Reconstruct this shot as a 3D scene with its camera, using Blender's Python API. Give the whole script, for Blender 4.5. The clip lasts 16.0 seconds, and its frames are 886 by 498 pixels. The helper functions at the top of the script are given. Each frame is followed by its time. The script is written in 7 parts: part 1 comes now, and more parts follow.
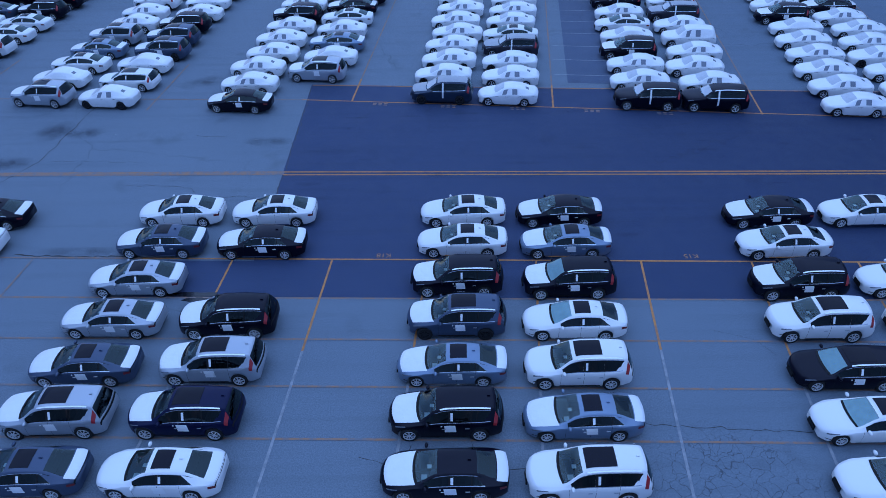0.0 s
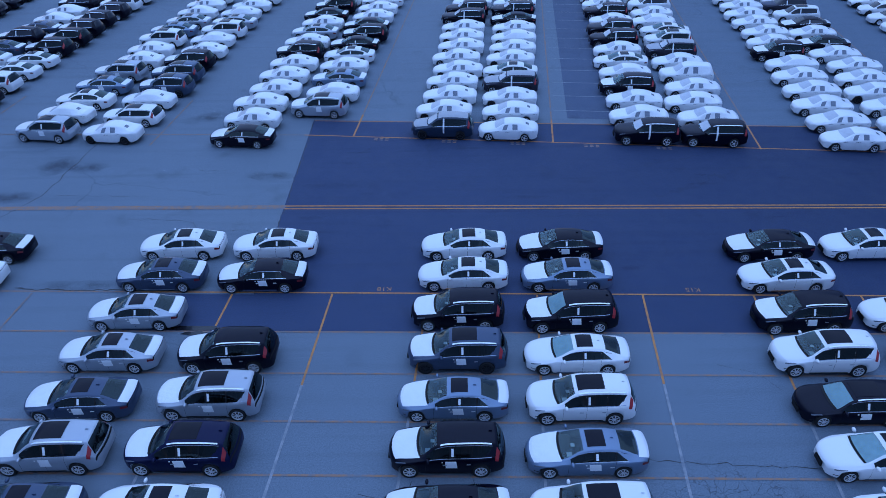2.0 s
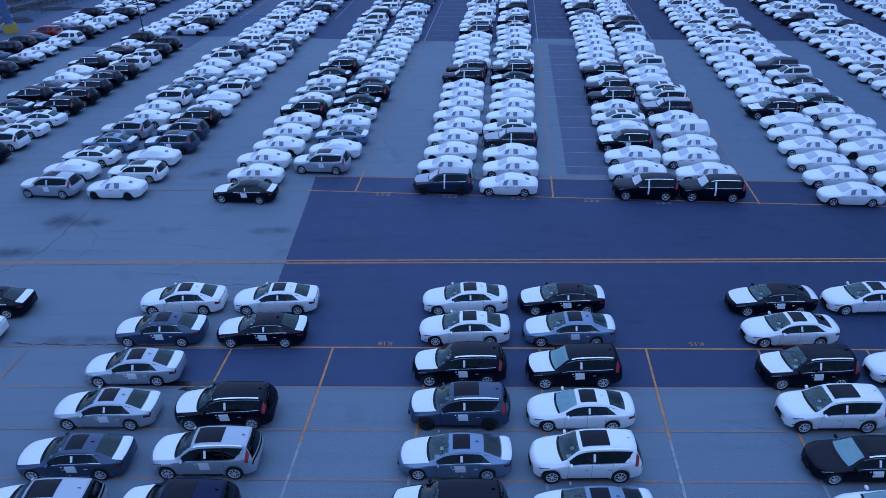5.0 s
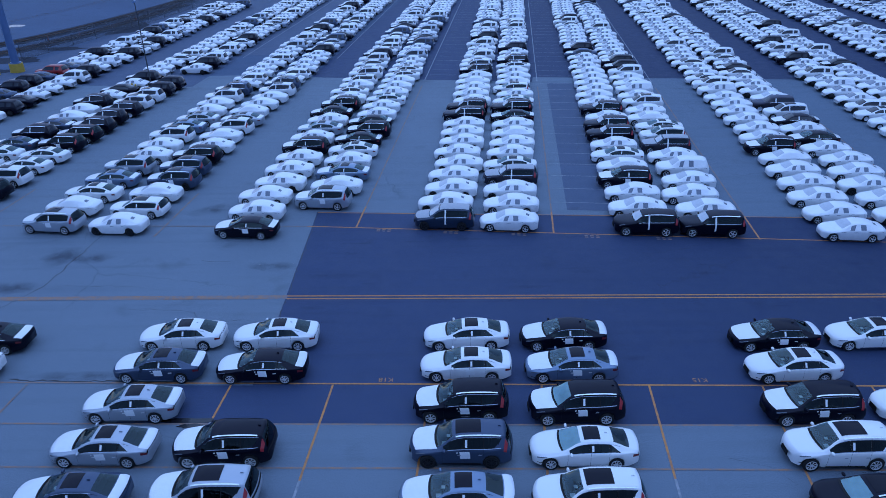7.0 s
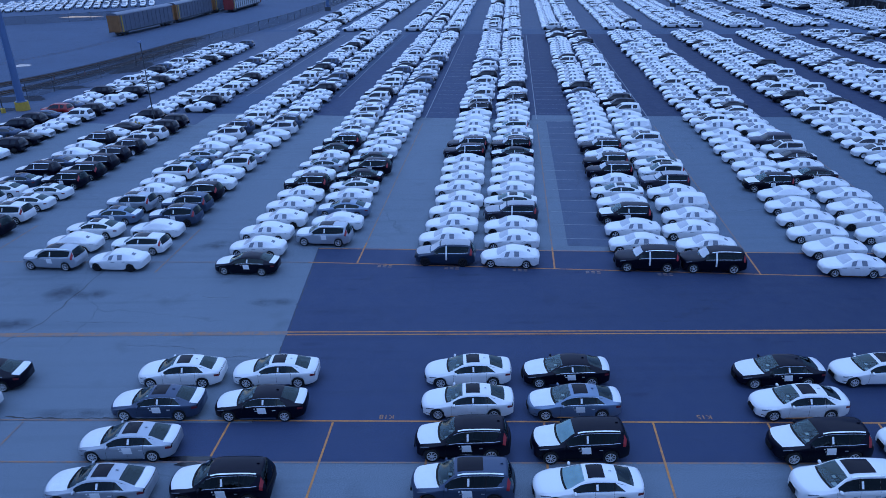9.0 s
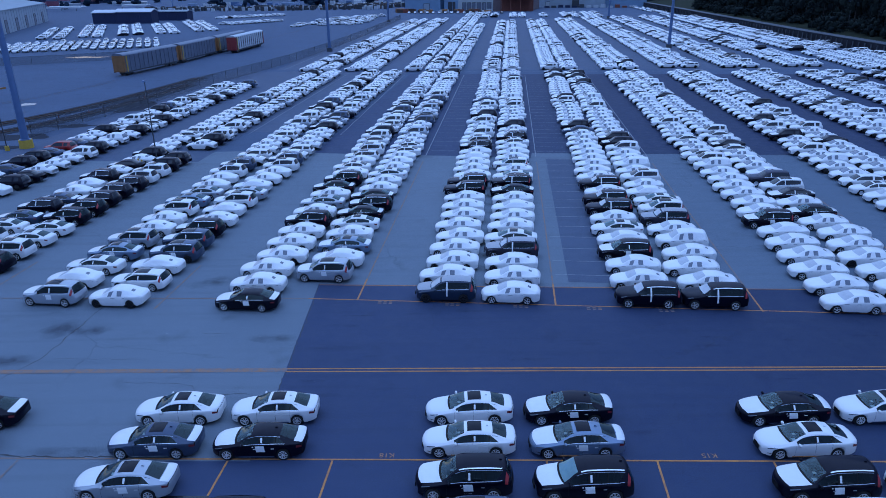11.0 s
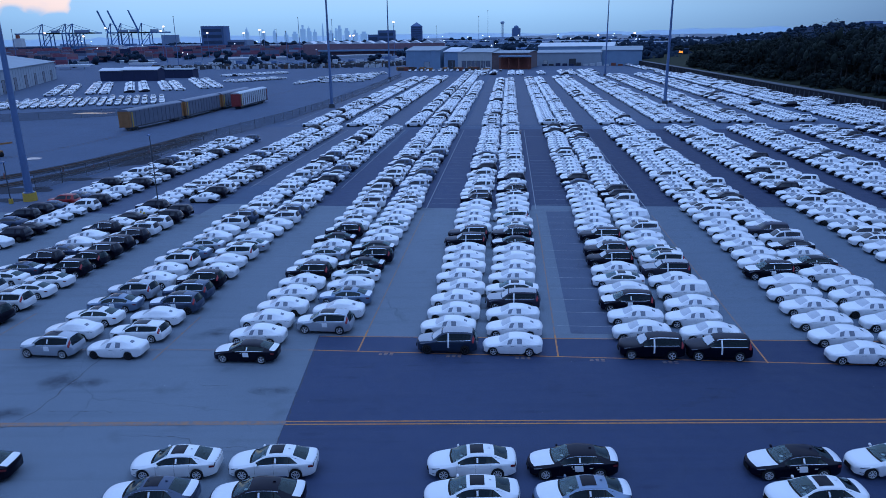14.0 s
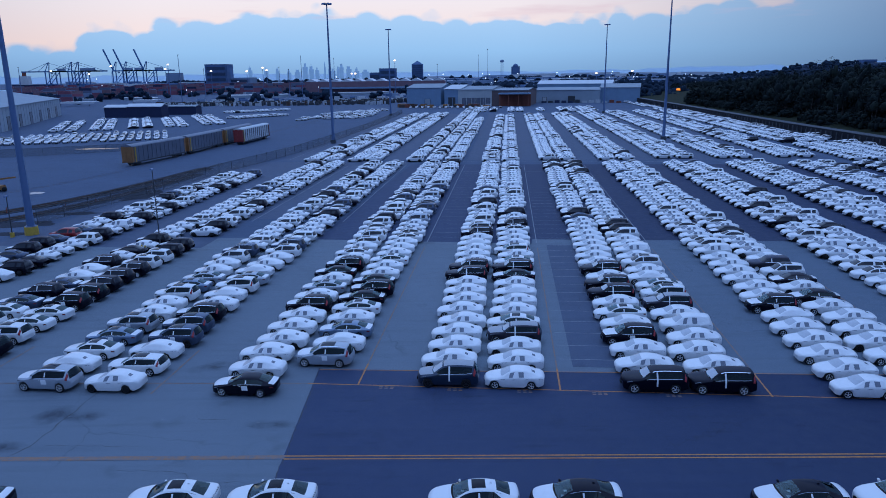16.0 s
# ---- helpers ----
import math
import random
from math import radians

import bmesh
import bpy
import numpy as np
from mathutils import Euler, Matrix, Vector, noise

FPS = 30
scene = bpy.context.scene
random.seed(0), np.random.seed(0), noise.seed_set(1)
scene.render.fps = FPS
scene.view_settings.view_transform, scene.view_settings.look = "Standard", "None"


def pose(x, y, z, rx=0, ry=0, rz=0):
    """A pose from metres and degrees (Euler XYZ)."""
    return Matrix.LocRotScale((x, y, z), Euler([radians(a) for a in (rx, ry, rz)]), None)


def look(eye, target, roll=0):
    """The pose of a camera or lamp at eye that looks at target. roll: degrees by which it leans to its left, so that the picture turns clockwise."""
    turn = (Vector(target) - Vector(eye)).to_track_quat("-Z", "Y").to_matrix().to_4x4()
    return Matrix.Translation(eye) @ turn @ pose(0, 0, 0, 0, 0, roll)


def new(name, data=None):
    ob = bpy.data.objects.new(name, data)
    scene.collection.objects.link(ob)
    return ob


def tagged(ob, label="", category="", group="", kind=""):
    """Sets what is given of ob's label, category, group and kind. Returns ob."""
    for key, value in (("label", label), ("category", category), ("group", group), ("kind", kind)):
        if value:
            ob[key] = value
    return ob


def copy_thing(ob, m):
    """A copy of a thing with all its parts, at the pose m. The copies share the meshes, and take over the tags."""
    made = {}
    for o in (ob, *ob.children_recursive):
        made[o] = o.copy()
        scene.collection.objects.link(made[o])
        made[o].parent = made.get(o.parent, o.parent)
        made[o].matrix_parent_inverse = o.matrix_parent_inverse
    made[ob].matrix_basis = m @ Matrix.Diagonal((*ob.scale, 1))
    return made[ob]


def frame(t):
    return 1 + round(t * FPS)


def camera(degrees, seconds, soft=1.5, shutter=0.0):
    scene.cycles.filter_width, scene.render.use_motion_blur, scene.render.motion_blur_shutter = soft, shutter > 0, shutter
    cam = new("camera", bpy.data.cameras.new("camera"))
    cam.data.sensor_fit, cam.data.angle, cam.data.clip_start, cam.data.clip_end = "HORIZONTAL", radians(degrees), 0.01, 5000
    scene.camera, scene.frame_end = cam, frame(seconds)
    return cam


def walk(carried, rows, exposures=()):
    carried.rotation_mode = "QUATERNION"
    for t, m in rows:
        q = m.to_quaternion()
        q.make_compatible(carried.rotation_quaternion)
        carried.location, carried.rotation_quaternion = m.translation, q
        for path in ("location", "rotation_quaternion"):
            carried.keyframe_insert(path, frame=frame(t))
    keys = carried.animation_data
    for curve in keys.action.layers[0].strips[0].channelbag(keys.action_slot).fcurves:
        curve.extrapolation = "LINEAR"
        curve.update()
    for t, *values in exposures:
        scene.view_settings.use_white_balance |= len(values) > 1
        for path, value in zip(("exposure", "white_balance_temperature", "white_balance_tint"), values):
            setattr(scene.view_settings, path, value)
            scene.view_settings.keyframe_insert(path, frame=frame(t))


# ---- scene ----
cam = camera(64.62, 16.0, soft=0.4)


def aim(x, y, z, yaw, pitch, roll):
    """Camera pose: yaw to the left of +y, pitch up and roll to its left, in degrees."""
    a, b = radians(yaw), radians(pitch)
    ahead = Vector((-math.sin(a) * math.cos(b), math.cos(a) * math.cos(b), math.sin(b)))
    return look((x, y, z), Vector((x, y, z)) + ahead * 2, roll)


# seconds, x, y, z, yaw, pitch, roll
PATH = [
    (0, 0.000, 0.000, 23.980, 0.079, -37.904, -0.755),
    (0.5, 0.002, -0.004, 23.940, 0.088, -37.168, -0.746),
    (1, 0.002, -0.009, 23.903, 0.098, -36.430, -0.747),
    (1.5, 0.000, -0.014, 23.870, 0.104, -35.696, -0.757),
    (2, -0.004, -0.019, 23.839, 0.106, -34.980, -0.770),
    (2.5, -0.010, -0.024, 23.811, 0.104, -34.210, -0.778),
    (3, -0.018, -0.030, 23.786, 0.098, -33.404, -0.779),
    (3.5, -0.028, -0.035, 23.762, 0.089, -32.611, -0.780),
    (4, -0.039, -0.041, 23.740, 0.078, -31.859, -0.785),
    (6.5, -0.115, -0.069, 23.646, 0.017, -28.141, -0.797),
    (7, -0.133, -0.074, 23.629, 0.001, -27.383, -0.784),
    (7.5, -0.151, -0.079, 23.611, -0.018, -26.629, -0.771),
    (8, -0.171, -0.084, 23.592, -0.032, -25.878, -0.768),
    (8.5, -0.190, -0.089, 23.573, -0.042, -25.130, -0.774),
    (9, -0.210, -0.094, 23.552, -0.051, -24.371, -0.781),
    (11.5, -0.311, -0.110, 23.421, -0.147, -20.551, -0.735),
    (12, -0.330, -0.113, 23.388, -0.156, -19.811, -0.752),
    (12.5, -0.348, -0.114, 23.351, -0.164, -19.085, -0.766),
    (13, -0.366, -0.115, 23.311, -0.176, -18.363, -0.764),
    (13.5, -0.383, -0.115, 23.267, -0.188, -17.640, -0.751),
    (14, -0.399, -0.115, 23.219, -0.196, -16.922, -0.734),
    (14.5, -0.414, -0.114, 23.166, -0.199, -16.202, -0.722),
    (15, -0.428, -0.112, 23.109, -0.197, -15.483, -0.719),
    (15.5, -0.440, -0.110, 23.047, -0.195, -14.767, -0.721),
    (16, -0.451, -0.107, 22.980, -0.204, -14.031, -0.715),
]
walk(cam, [(row[0], aim(*row[1:])) for row in PATH], exposures=[(0.0, -0.08, 5740, 10), (7.0, -0.12, 5760, 10), (9.0, -0.12, 5780, 10), (12.5, -0.15, 5850, 10), (14.0, -0.28, 5880, 10), (16.0, -0.48, 5920, 10)])

# ---- light ----
world = bpy.data.worlds.new("dusk")
scene.world = world
world.use_nodes = True
wn, wl = world.node_tree.nodes, world.node_tree.links
wn.clear()


def wnode(kind, **values):
    n = wn.new(kind)
    for key, value in values.items():
        n.inputs[key].default_value = value
    return n


def wmath(op, a, b=None):
    n = wn.new("ShaderNodeMath")
    n.operation = op
    for slot, value in ((0, a), (1, b)):
        if value is None:
            continue
        if isinstance(value, (int, float)):
            n.inputs[slot].default_value = value
        else:
            wl.new(value, n.inputs[slot])
    if op == "MULTIPLY_ADD":
        n.inputs[2].default_value = 0.5
    return n.outputs[0]


def wramp(value, stops):
    n = wn.new("ShaderNodeValToRGB")
    while len(n.color_ramp.elements) < len(stops):
        n.color_ramp.elements.new(1.0)
    for el, (at, colour) in zip(n.color_ramp.elements, stops):
        el.position, el.color = at, (*colour, 1)
    wl.new(value, n.inputs[0])
    return n.outputs[0]


def wmix(fac, a, b):
    n = wn.new("ShaderNodeMix")
    n.data_type = "RGBA"
    for slot, value in ((0, fac), (6, a), (7, b)):
        if isinstance(value, tuple):
            n.inputs[slot].default_value = value
        else:
            wl.new(value, n.inputs[slot])
    return n.outputs[2]


GLOW_TURN = radians(8)
SUN_TURN, SUN_RISE = radians(-22), radians(-3)
sky = wn.new("ShaderNodeTexSky")
sky.sky_type, sky.sun_disc = "NISHITA", False
sky.sun_elevation, sky.sun_rotation = SUN_RISE, SUN_TURN
sky.air_density, sky.dust_density, sky.ozone_density = 1.2, 0.6, 4.0
coord = wn.new("ShaderNodeTexCoord")
split = wn.new("ShaderNodeSeparateXYZ")
wl.new(coord.outputs["Generated"], split.inputs[0])
rise = split.outputs[2]
# dusk dome: a rose band over the cloud bank, warmest towards the set sun, blue overhead
toward = wn.new("ShaderNodeVectorMath")
toward.operation = "DOT_PRODUCT"
wl.new(coord.outputs["Generated"], toward.inputs[0])
toward.inputs[1].default_value = (-math.sin(GLOW_TURN), math.cos(GLOW_TURN), 0)
near_sun = wramp(wmath("MULTIPLY_ADD", toward.outputs["Value"], 0.5), [(0.83, (0, 0, 0)), (0.985, (1, 1, 1))])
warm = wramp(rise, [(0.0, (0.5, 0.65, 0.92)), (0.04, (1.62, 1.24, 1.10)), (0.095, (1.55, 1.36, 1.32)), (0.13, (0.86, 1.06, 1.52)), (0.17, (0.68, 1.05, 1.90)), (0.6, (0.70, 1.12, 2.10)), (1.0, (0.56, 0.93, 1.90))])
cool = wramp(rise, [(0.0, (0.10, 0.17, 0.34)), (0.07, (0.14, 0.22, 0.44)), (0.22, (0.19, 0.31, 0.64)), (0.5, (0.30, 0.49, 1.00)), (0.8, (0.48, 0.79, 1.60)), (1.0, (0.56, 0.93, 1.90))])
dome = wmix(near_sun, cool, warm)
# the cloud bank
stretch = wn.new("ShaderNodeMapping")
stretch.inputs["Scale"].default_value = (1.0, 1.0, 1.6)
wl.new(coord.outputs["Generated"], stretch.inputs[0])
puff = wnode("ShaderNodeTexNoise", Scale=8.0, Detail=9.0, Roughness=0.56)
wl.new(stretch.outputs[0], puff.inputs["Vector"])
curl = wnode("ShaderNodeTexVoronoi", Scale=34.0)
wl.new(stretch.outputs[0], curl.inputs["Vector"])
heap = wmath("ADD", wmath("MULTIPLY", wmath("SUBTRACT", puff.outputs[0], 0.5), -0.04), wmath("MULTIPLY", curl.outputs[0], 0.018))
CREST = ((0.235, 0.43), (0.277, 0.43), (0.287, 0.67), (0.296, 0.67), (0.316, 0.60), (0.323, 0.70), (0.384, 0.83), (0.438, 0.83), (0.50, 0.79), (0.53, 0.74), (0.536, 0.79), (0.573, 0.70), (0.614, 0.68), (0.619, 0.78), (0.657, 0.80), (0.686, 0.94), (0.708, 0.83), (0.735, 0.97), (0.765, 1.0))
crest = wramp(wmath("MULTIPLY_ADD", split.outputs[0], 0.5), [(at, (h, h, h)) for at, h in CREST])
edge = wmath("ADD", wmath("SUBTRACT", wmath("ADD", rise, heap), wmath("MULTIPLY", crest, 0.1)), 0.1)
bank = wramp(edge, [(0.0, (1, 1, 1)), (0.1015, (1, 1, 1)), (0.1075, (0, 0, 0)), (1.0, (0, 0, 0))])
body = wramp(rise, [(0.0, (0.40, 0.68, 1.06)), (0.03, (0.54, 0.90, 1.32)), (0.075, (0.72, 1.04, 1.40)), (0.12, (0.78, 1.06, 1.40))])
# a few rose streaks in the upper clouds
wisp = wn.new("ShaderNodeMapping")
wisp.inputs["Scale"].default_value = (2.0, 2.0, 16.0)
wl.new(coord.outputs["Generated"], wisp.inputs[0])
thin = wnode("ShaderNodeTexNoise", Scale=2.6, Detail=5.0)
wl.new(wisp.outputs[0], thin.inputs["Vector"])
rose = wmath("MULTIPLY", wramp(thin.outputs[0], [(0.56, (0, 0, 0)), (0.70, (1, 1, 1))]), wramp(rise, [(0.055, (0, 0, 0)), (0.075, (0.4, 0.4, 0.4)), (0.14, (0.3, 0.3, 0.3)), (0.2, (0, 0, 0))]))
dim = wramp(rise, [(0.0, (0.10, 0.17, 0.34)), (0.12, (0.17, 0.27, 0.50))])
painted = wmix(rose, wmix(bank, dome, wmix(near_sun, dim, body)), (1.15, 0.75, 0.85, 1))
glow = wnode("ShaderNodeBackground", Strength=0.84)
wl.new(painted, glow.inputs[0])
clear = wnode("ShaderNodeBackground", Strength=0.05)
wl.new(sky.outputs[0], clear.inputs[0])
both = wn.new("ShaderNodeAddShader")
wl.new(glow.outputs[0], both.inputs[0])
wl.new(clear.outputs[0], both.inputs[1])
wout = wn.new("ShaderNodeOutputWorld")
wl.new(both.outputs[0], wout.inputs[0])

# wide lamp from near overhead, added for top light; the sun itself has set
sun_data = bpy.data.lights.new("sun", "SUN")
sun_data.energy, sun_data.angle, sun_data.color = 0.85, radians(110), (0.62, 0.79, 1.0)
sun = new("sun", sun_data)
sun.matrix_world = look((0, 0, 200), (math.sin(GLOW_TURN) * 16, -16 * math.cos(GLOW_TURN), 200 - 90))

# ---- materials ----


class Nodes:
    """A node material in the making."""

    def __init__(self, name):
        self.mat = bpy.data.materials.new(name)
        self.mat.use_nodes = True
        self.n, self.l = self.mat.node_tree.nodes, self.mat.node_tree.links
        self.bsdf = self.n["Principled BSDF"]

    def put(self, slot, value):
        target = self.bsdf.inputs[slot] if isinstance(slot, str) else slot
        if isinstance(value, tuple) and len(value) == 3:
            value = (*value, 1)
        if isinstance(value, (int, float, tuple)):
            target.default_value = value
        else:
            self.l.new(value, target)
        return self

    def node(self, kind, **values):
        n = self.n.new(kind)
        for key, value in values.items():
            self.put(n.inputs[key], value)
        return n

    def place(self):
        return self.node("ShaderNodeNewGeometry").outputs["Position"]

    def noise(self, scale, detail=4.0, rough=0.55, vector=None):
        n = self.node("ShaderNodeTexNoise", Scale=scale, Detail=detail, Roughness=rough)
        self.l.new(vector or self.place(), n.inputs["Vector"])
        return n.outputs[0]

    def ramp(self, value, stops):
        n = self.n.new("ShaderNodeValToRGB")
        while len(n.color_ramp.elements) < len(stops):
            n.color_ramp.elements.new(1.0)
        for el, (at, colour) in zip(n.color_ramp.elements, stops):
            if isinstance(colour, (int, float)):
                colour = (colour,) * 3
            el.position, el.color = at, (*colour, 1)
        self.l.new(value, n.inputs[0])
        return n.outputs[0]

    def mix(self, fac, a, b, how="MIX"):
        n = self.n.new("ShaderNodeMix")
        n.data_type, n.blend_type = "RGBA", how
        for slot, value in ((0, fac), (6, a), (7, b)):
            self.put(n.inputs[slot], value)
        return n.outputs[2]

    def math(self, op, a, b=0.0):
        n = self.n.new("ShaderNodeMath")
        n.operation = op
        self.put(n.inputs[0], a)
        self.put(n.inputs[1], b)
        return n.outputs[0]

    def bump(self, height, strength=0.3, distance=0.01):
        n = self.node("ShaderNodeBump", Strength=strength, Distance=distance)
        self.l.new(height, n.inputs["Height"])
        self.l.new(n.outputs[0], self.bsdf.inputs["Normal"])
        return self


def plain(name, colour, rough=0.5, metal=0.0, grain=0.12, scale=6.0, bump=0.0, coat=0.0, spec=0.5):
    """A surface with a light mottle."""
    m = Nodes(name)
    low = tuple(c * (1 - grain) for c in colour)
    high = tuple(min(1, c * (1 + grain)) for c in colour)
    tone = m.noise(scale, 5)
    m.put("Base Color", m.mix(tone, low, high)).put("Roughness", rough).put("Metallic", metal).put("Coat Weight", coat)
    m.put("Coat Roughness", 0.05)
    m.put("Specular IOR Level", spec)
    if bump:
        m.bump(m.noise(scale * 4, 3), bump, 0.01)
    return m.mat


def paint(name, colour, metal=0.0, gloss=0.7, tint=(1, 1, 1)):
    """Car lacquer over a thin dust."""
    m = Nodes(name)
    dust = m.noise(3.0, 4)
    m.put("Base Color", m.mix(m.math("MULTIPLY", dust, 0.012), colour, tuple(0.35 * c for c in tint)))
    m.put("Metallic", metal).put("Roughness", m.ramp(dust, [(0.3, 0.28), (0.7, 0.4)]))
    m.put("Specular IOR Level", 0.15 if gloss > 0.5 else 0.05).put("Specular Tint", tint).put("Coat Weight", gloss).put("Coat Roughness", 0.04).put("Coat Tint", tint)
    return m.mat


def glass(name, tint, gloss=1.5):
    """Tinted car glass: it lets some light through and mirrors the sky."""
    m = Nodes(name)
    clear_glass = m.node("ShaderNodeBsdfTransparent", Color=tint)
    shine = m.node("ShaderNodeBsdfGlossy", Color=(0.74, 0.95, 1.0), Roughness=0.03)
    facing = m.node("ShaderNodeFresnel", IOR=gloss)
    both_sides = m.n.new("ShaderNodeMixShader")
    m.l.new(facing.outputs[0], both_sides.inputs[0])
    m.l.new(clear_glass.outputs[0], both_sides.inputs[1])
    m.l.new(shine.outputs[0], both_sides.inputs[2])
    m.l.new(both_sides.outputs[0], m.n["Material Output"].inputs[0])
    return m.mat


def fabric(name, colour):
    m = Nodes(name)
    fold = m.noise(2.6, 5, 0.6)
    fine = m.noise(45.0, 2)
    m.put("Base Color", m.mix(fold, tuple(c * 0.88 for c in colour), colour)).put("Roughness", 0.30).put("Specular IOR Level", 0.75).put("Coat Weight", 0.5).put("Coat Roughness", 0.22)
    m.bump(m.math("ADD", m.math("MULTIPLY", fold, 1.0), m.math("MULTIPLY", fine, 0.05)), 0.6, 0.08)
    return m.mat


def glowing(name, colour, strength):
    m = Nodes(name)
    m.put("Base Color", colour).put("Emission Color", colour).put("Emission Strength", strength)
    return m.mat


def asphalt(name, tone, contrast=0.25, cracks=0.5, stains=0.5, broken=None, newer=None, gloss=(0.66, 0.82, 0.28)):
    """Worn asphalt: grain, broad patches, oil stains and cracks at real size."""
    m = Nodes(name)
    at = m.place()
    broad = m.noise(0.09, 6, 0.6)
    middle = m.noise(0.9, 5, 0.65)
    grain = m.noise(34.0, 3, 0.7)
    low, high = tuple(c * (1 - contrast) for c in tone), tuple(c * (1 + contrast) for c in tone)
    colour = m.mix(m.ramp(broad, [(0.3, 0.0), (0.7, 1.0)]), low, high)
    colour = m.mix(0.45, colour, m.mix(middle, low, high))
    speck = m.noise(15.0, 3, 0.8)
    colour = m.mix(m.ramp(speck, [(0.38, 0.0), (0.62, 1.0)]), m.mix(0.36, colour, tuple(c * 0.35 for c in tone)), m.mix(0.26, colour, tuple(min(1, c * 2.0) for c in tone)))
    colour = m.mix(m.ramp(grain, [(0.35, 0.0), (0.65, 1.0)]), colour, m.mix(0.35, colour, tuple(min(1, c * 1.9) for c in tone)))
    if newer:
        # rightward dimming of the light, painted into the base colour along +x
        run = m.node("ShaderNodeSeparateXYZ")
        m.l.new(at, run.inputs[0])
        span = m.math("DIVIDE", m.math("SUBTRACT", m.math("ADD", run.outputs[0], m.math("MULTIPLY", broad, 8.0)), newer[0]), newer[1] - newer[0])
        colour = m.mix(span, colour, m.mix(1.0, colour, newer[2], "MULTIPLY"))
    # long streaks left by tyres along the aisles
    streak = m.node("ShaderNodeMapping")
    streak.inputs["Scale"].default_value = (0.05, 1.3, 1.0)
    m.l.new(at, streak.inputs[0])
    tyre = m.noise(1.0, 4, 0.6, streak.outputs[0])
    colour = m.mix(m.math("MULTIPLY", m.ramp(tyre, [(0.5, 0.0), (0.72, 1.0)]), 0.22), colour, tuple(c * 0.55 for c in tone))
    spot = m.noise(0.33, 3, 0.5)
    colour = m.mix(m.math("MULTIPLY", m.ramp(spot, [(0.62, 0.0), (0.75, 1.0)]), stains), colour, tuple(c * 0.45 for c in tone))
    # cracks, thick where the surface is old
    warp = m.node("ShaderNodeVectorMath")
    warp.operation = "ADD"
    m.l.new(at, warp.inputs[0])
    wob = m.node("ShaderNodeTexNoise", Scale=0.8, Detail=3.0)
    m.l.new(at, wob.inputs["Vector"])
    m.l.new(wob.outputs["Color"], warp.inputs[1])
    worn = m.ramp(m.noise(0.05, 3), [(0.60, 0.0), (0.70, 0.5)])
    if broken:
        # one stretch is crazed all over
        away = m.node("ShaderNodeVectorMath")
        away.operation = "DISTANCE"
        m.l.new(warp.outputs[0], away.inputs[0])
        away.inputs[1].default_value = (broken[0] + 0.5, broken[1] + 0.5, 0.5)
        worn = m.math("MAXIMUM", worn, m.ramp(m.math("DIVIDE", away.outputs["Value"], broken[2]), [(0.55, 0.9), (1.0, 0.0)]))
    for scale, wide, where in ((0.06, 0.0011, m.ramp(m.noise(0.08, 3), [(0.45, 0.0), (0.60, 0.45)])), (1.9, 0.030, worn)):
        cell = m.node("ShaderNodeTexVoronoi", Scale=scale)
        cell.feature = "DISTANCE_TO_EDGE"
        m.l.new(warp.outputs[0], cell.inputs["Vector"])
        line = m.ramp(cell.outputs["Distance"], [(0.0, 1.0), (wide, 0.0)])
        if where is not None:
            line = m.math("MULTIPLY", line, where)
        colour = m.mix(m.math("MULTIPLY", line, cracks), colour, (0.012, 0.012, 0.013))
    m.put("Base Color", colour).put("Roughness", m.ramp(middle, [(0.3, gloss[0]), (0.7, gloss[1])]))
    m.put("Specular IOR Level", gloss[2])
    m.bump(grain, 0.35, 0.006)
    return m.mat


def worn_paint(name, colour, under, wear=0.5):
    """Road paint, partly rubbed off."""
    m = Nodes(name)
    gone = m.math("MULTIPLY", m.ramp(m.noise(2.3, 7, 0.7), [(0.40, 0.0), (0.62, 1.0)]), wear)
    m.put("Base Color", m.mix(gone, colour, under)).put("Roughness", 0.8)
    return m.mat


OLD = (0.122, 0.150, 0.184)
DARK = (0.033, 0.047, 0.096)


def stain(name, colour, most):
    """A soot or oil film that lets the asphalt show through in places."""
    m = Nodes(name)
    thin = m.node("ShaderNodeBsdfTransparent", Color=(1, 1, 1))
    cover = m.math("MULTIPLY", m.ramp(m.noise(0.7, 7, 0.7), [(0.34, 0.0), (0.60, 1.0)]), most)
    blend_in = m.n.new("ShaderNodeMixShader")
    spread = m.node("ShaderNodeVectorMath")
    spread.operation = "DISTANCE"
    level = m.node("ShaderNodeVectorMath")
    level.operation = "MULTIPLY"
    level.inputs[1].default_value = (1, 1, 0)
    m.l.new(m.node("ShaderNodeTexCoord").outputs["Generated"], level.inputs[0])
    m.l.new(level.outputs[0], spread.inputs[0])
    spread.inputs[1].default_value = (0.5, 0.5, 0.0)
    cover = m.math("MULTIPLY", cover, m.ramp(spread.outputs["Value"], [(0.12, 1.0), (0.48, 0.0)]))
    m.put("Base Color", colour).put("Roughness", 0.7)
    m.put(blend_in.inputs[0], cover)
    m.l.new(thin.outputs[0], blend_in.inputs[1])
    m.l.new(m.bsdf.outputs[0], blend_in.inputs[2])
    m.l.new(blend_in.outputs[0], m.n["Material Output"].inputs[0])
    return m.mat


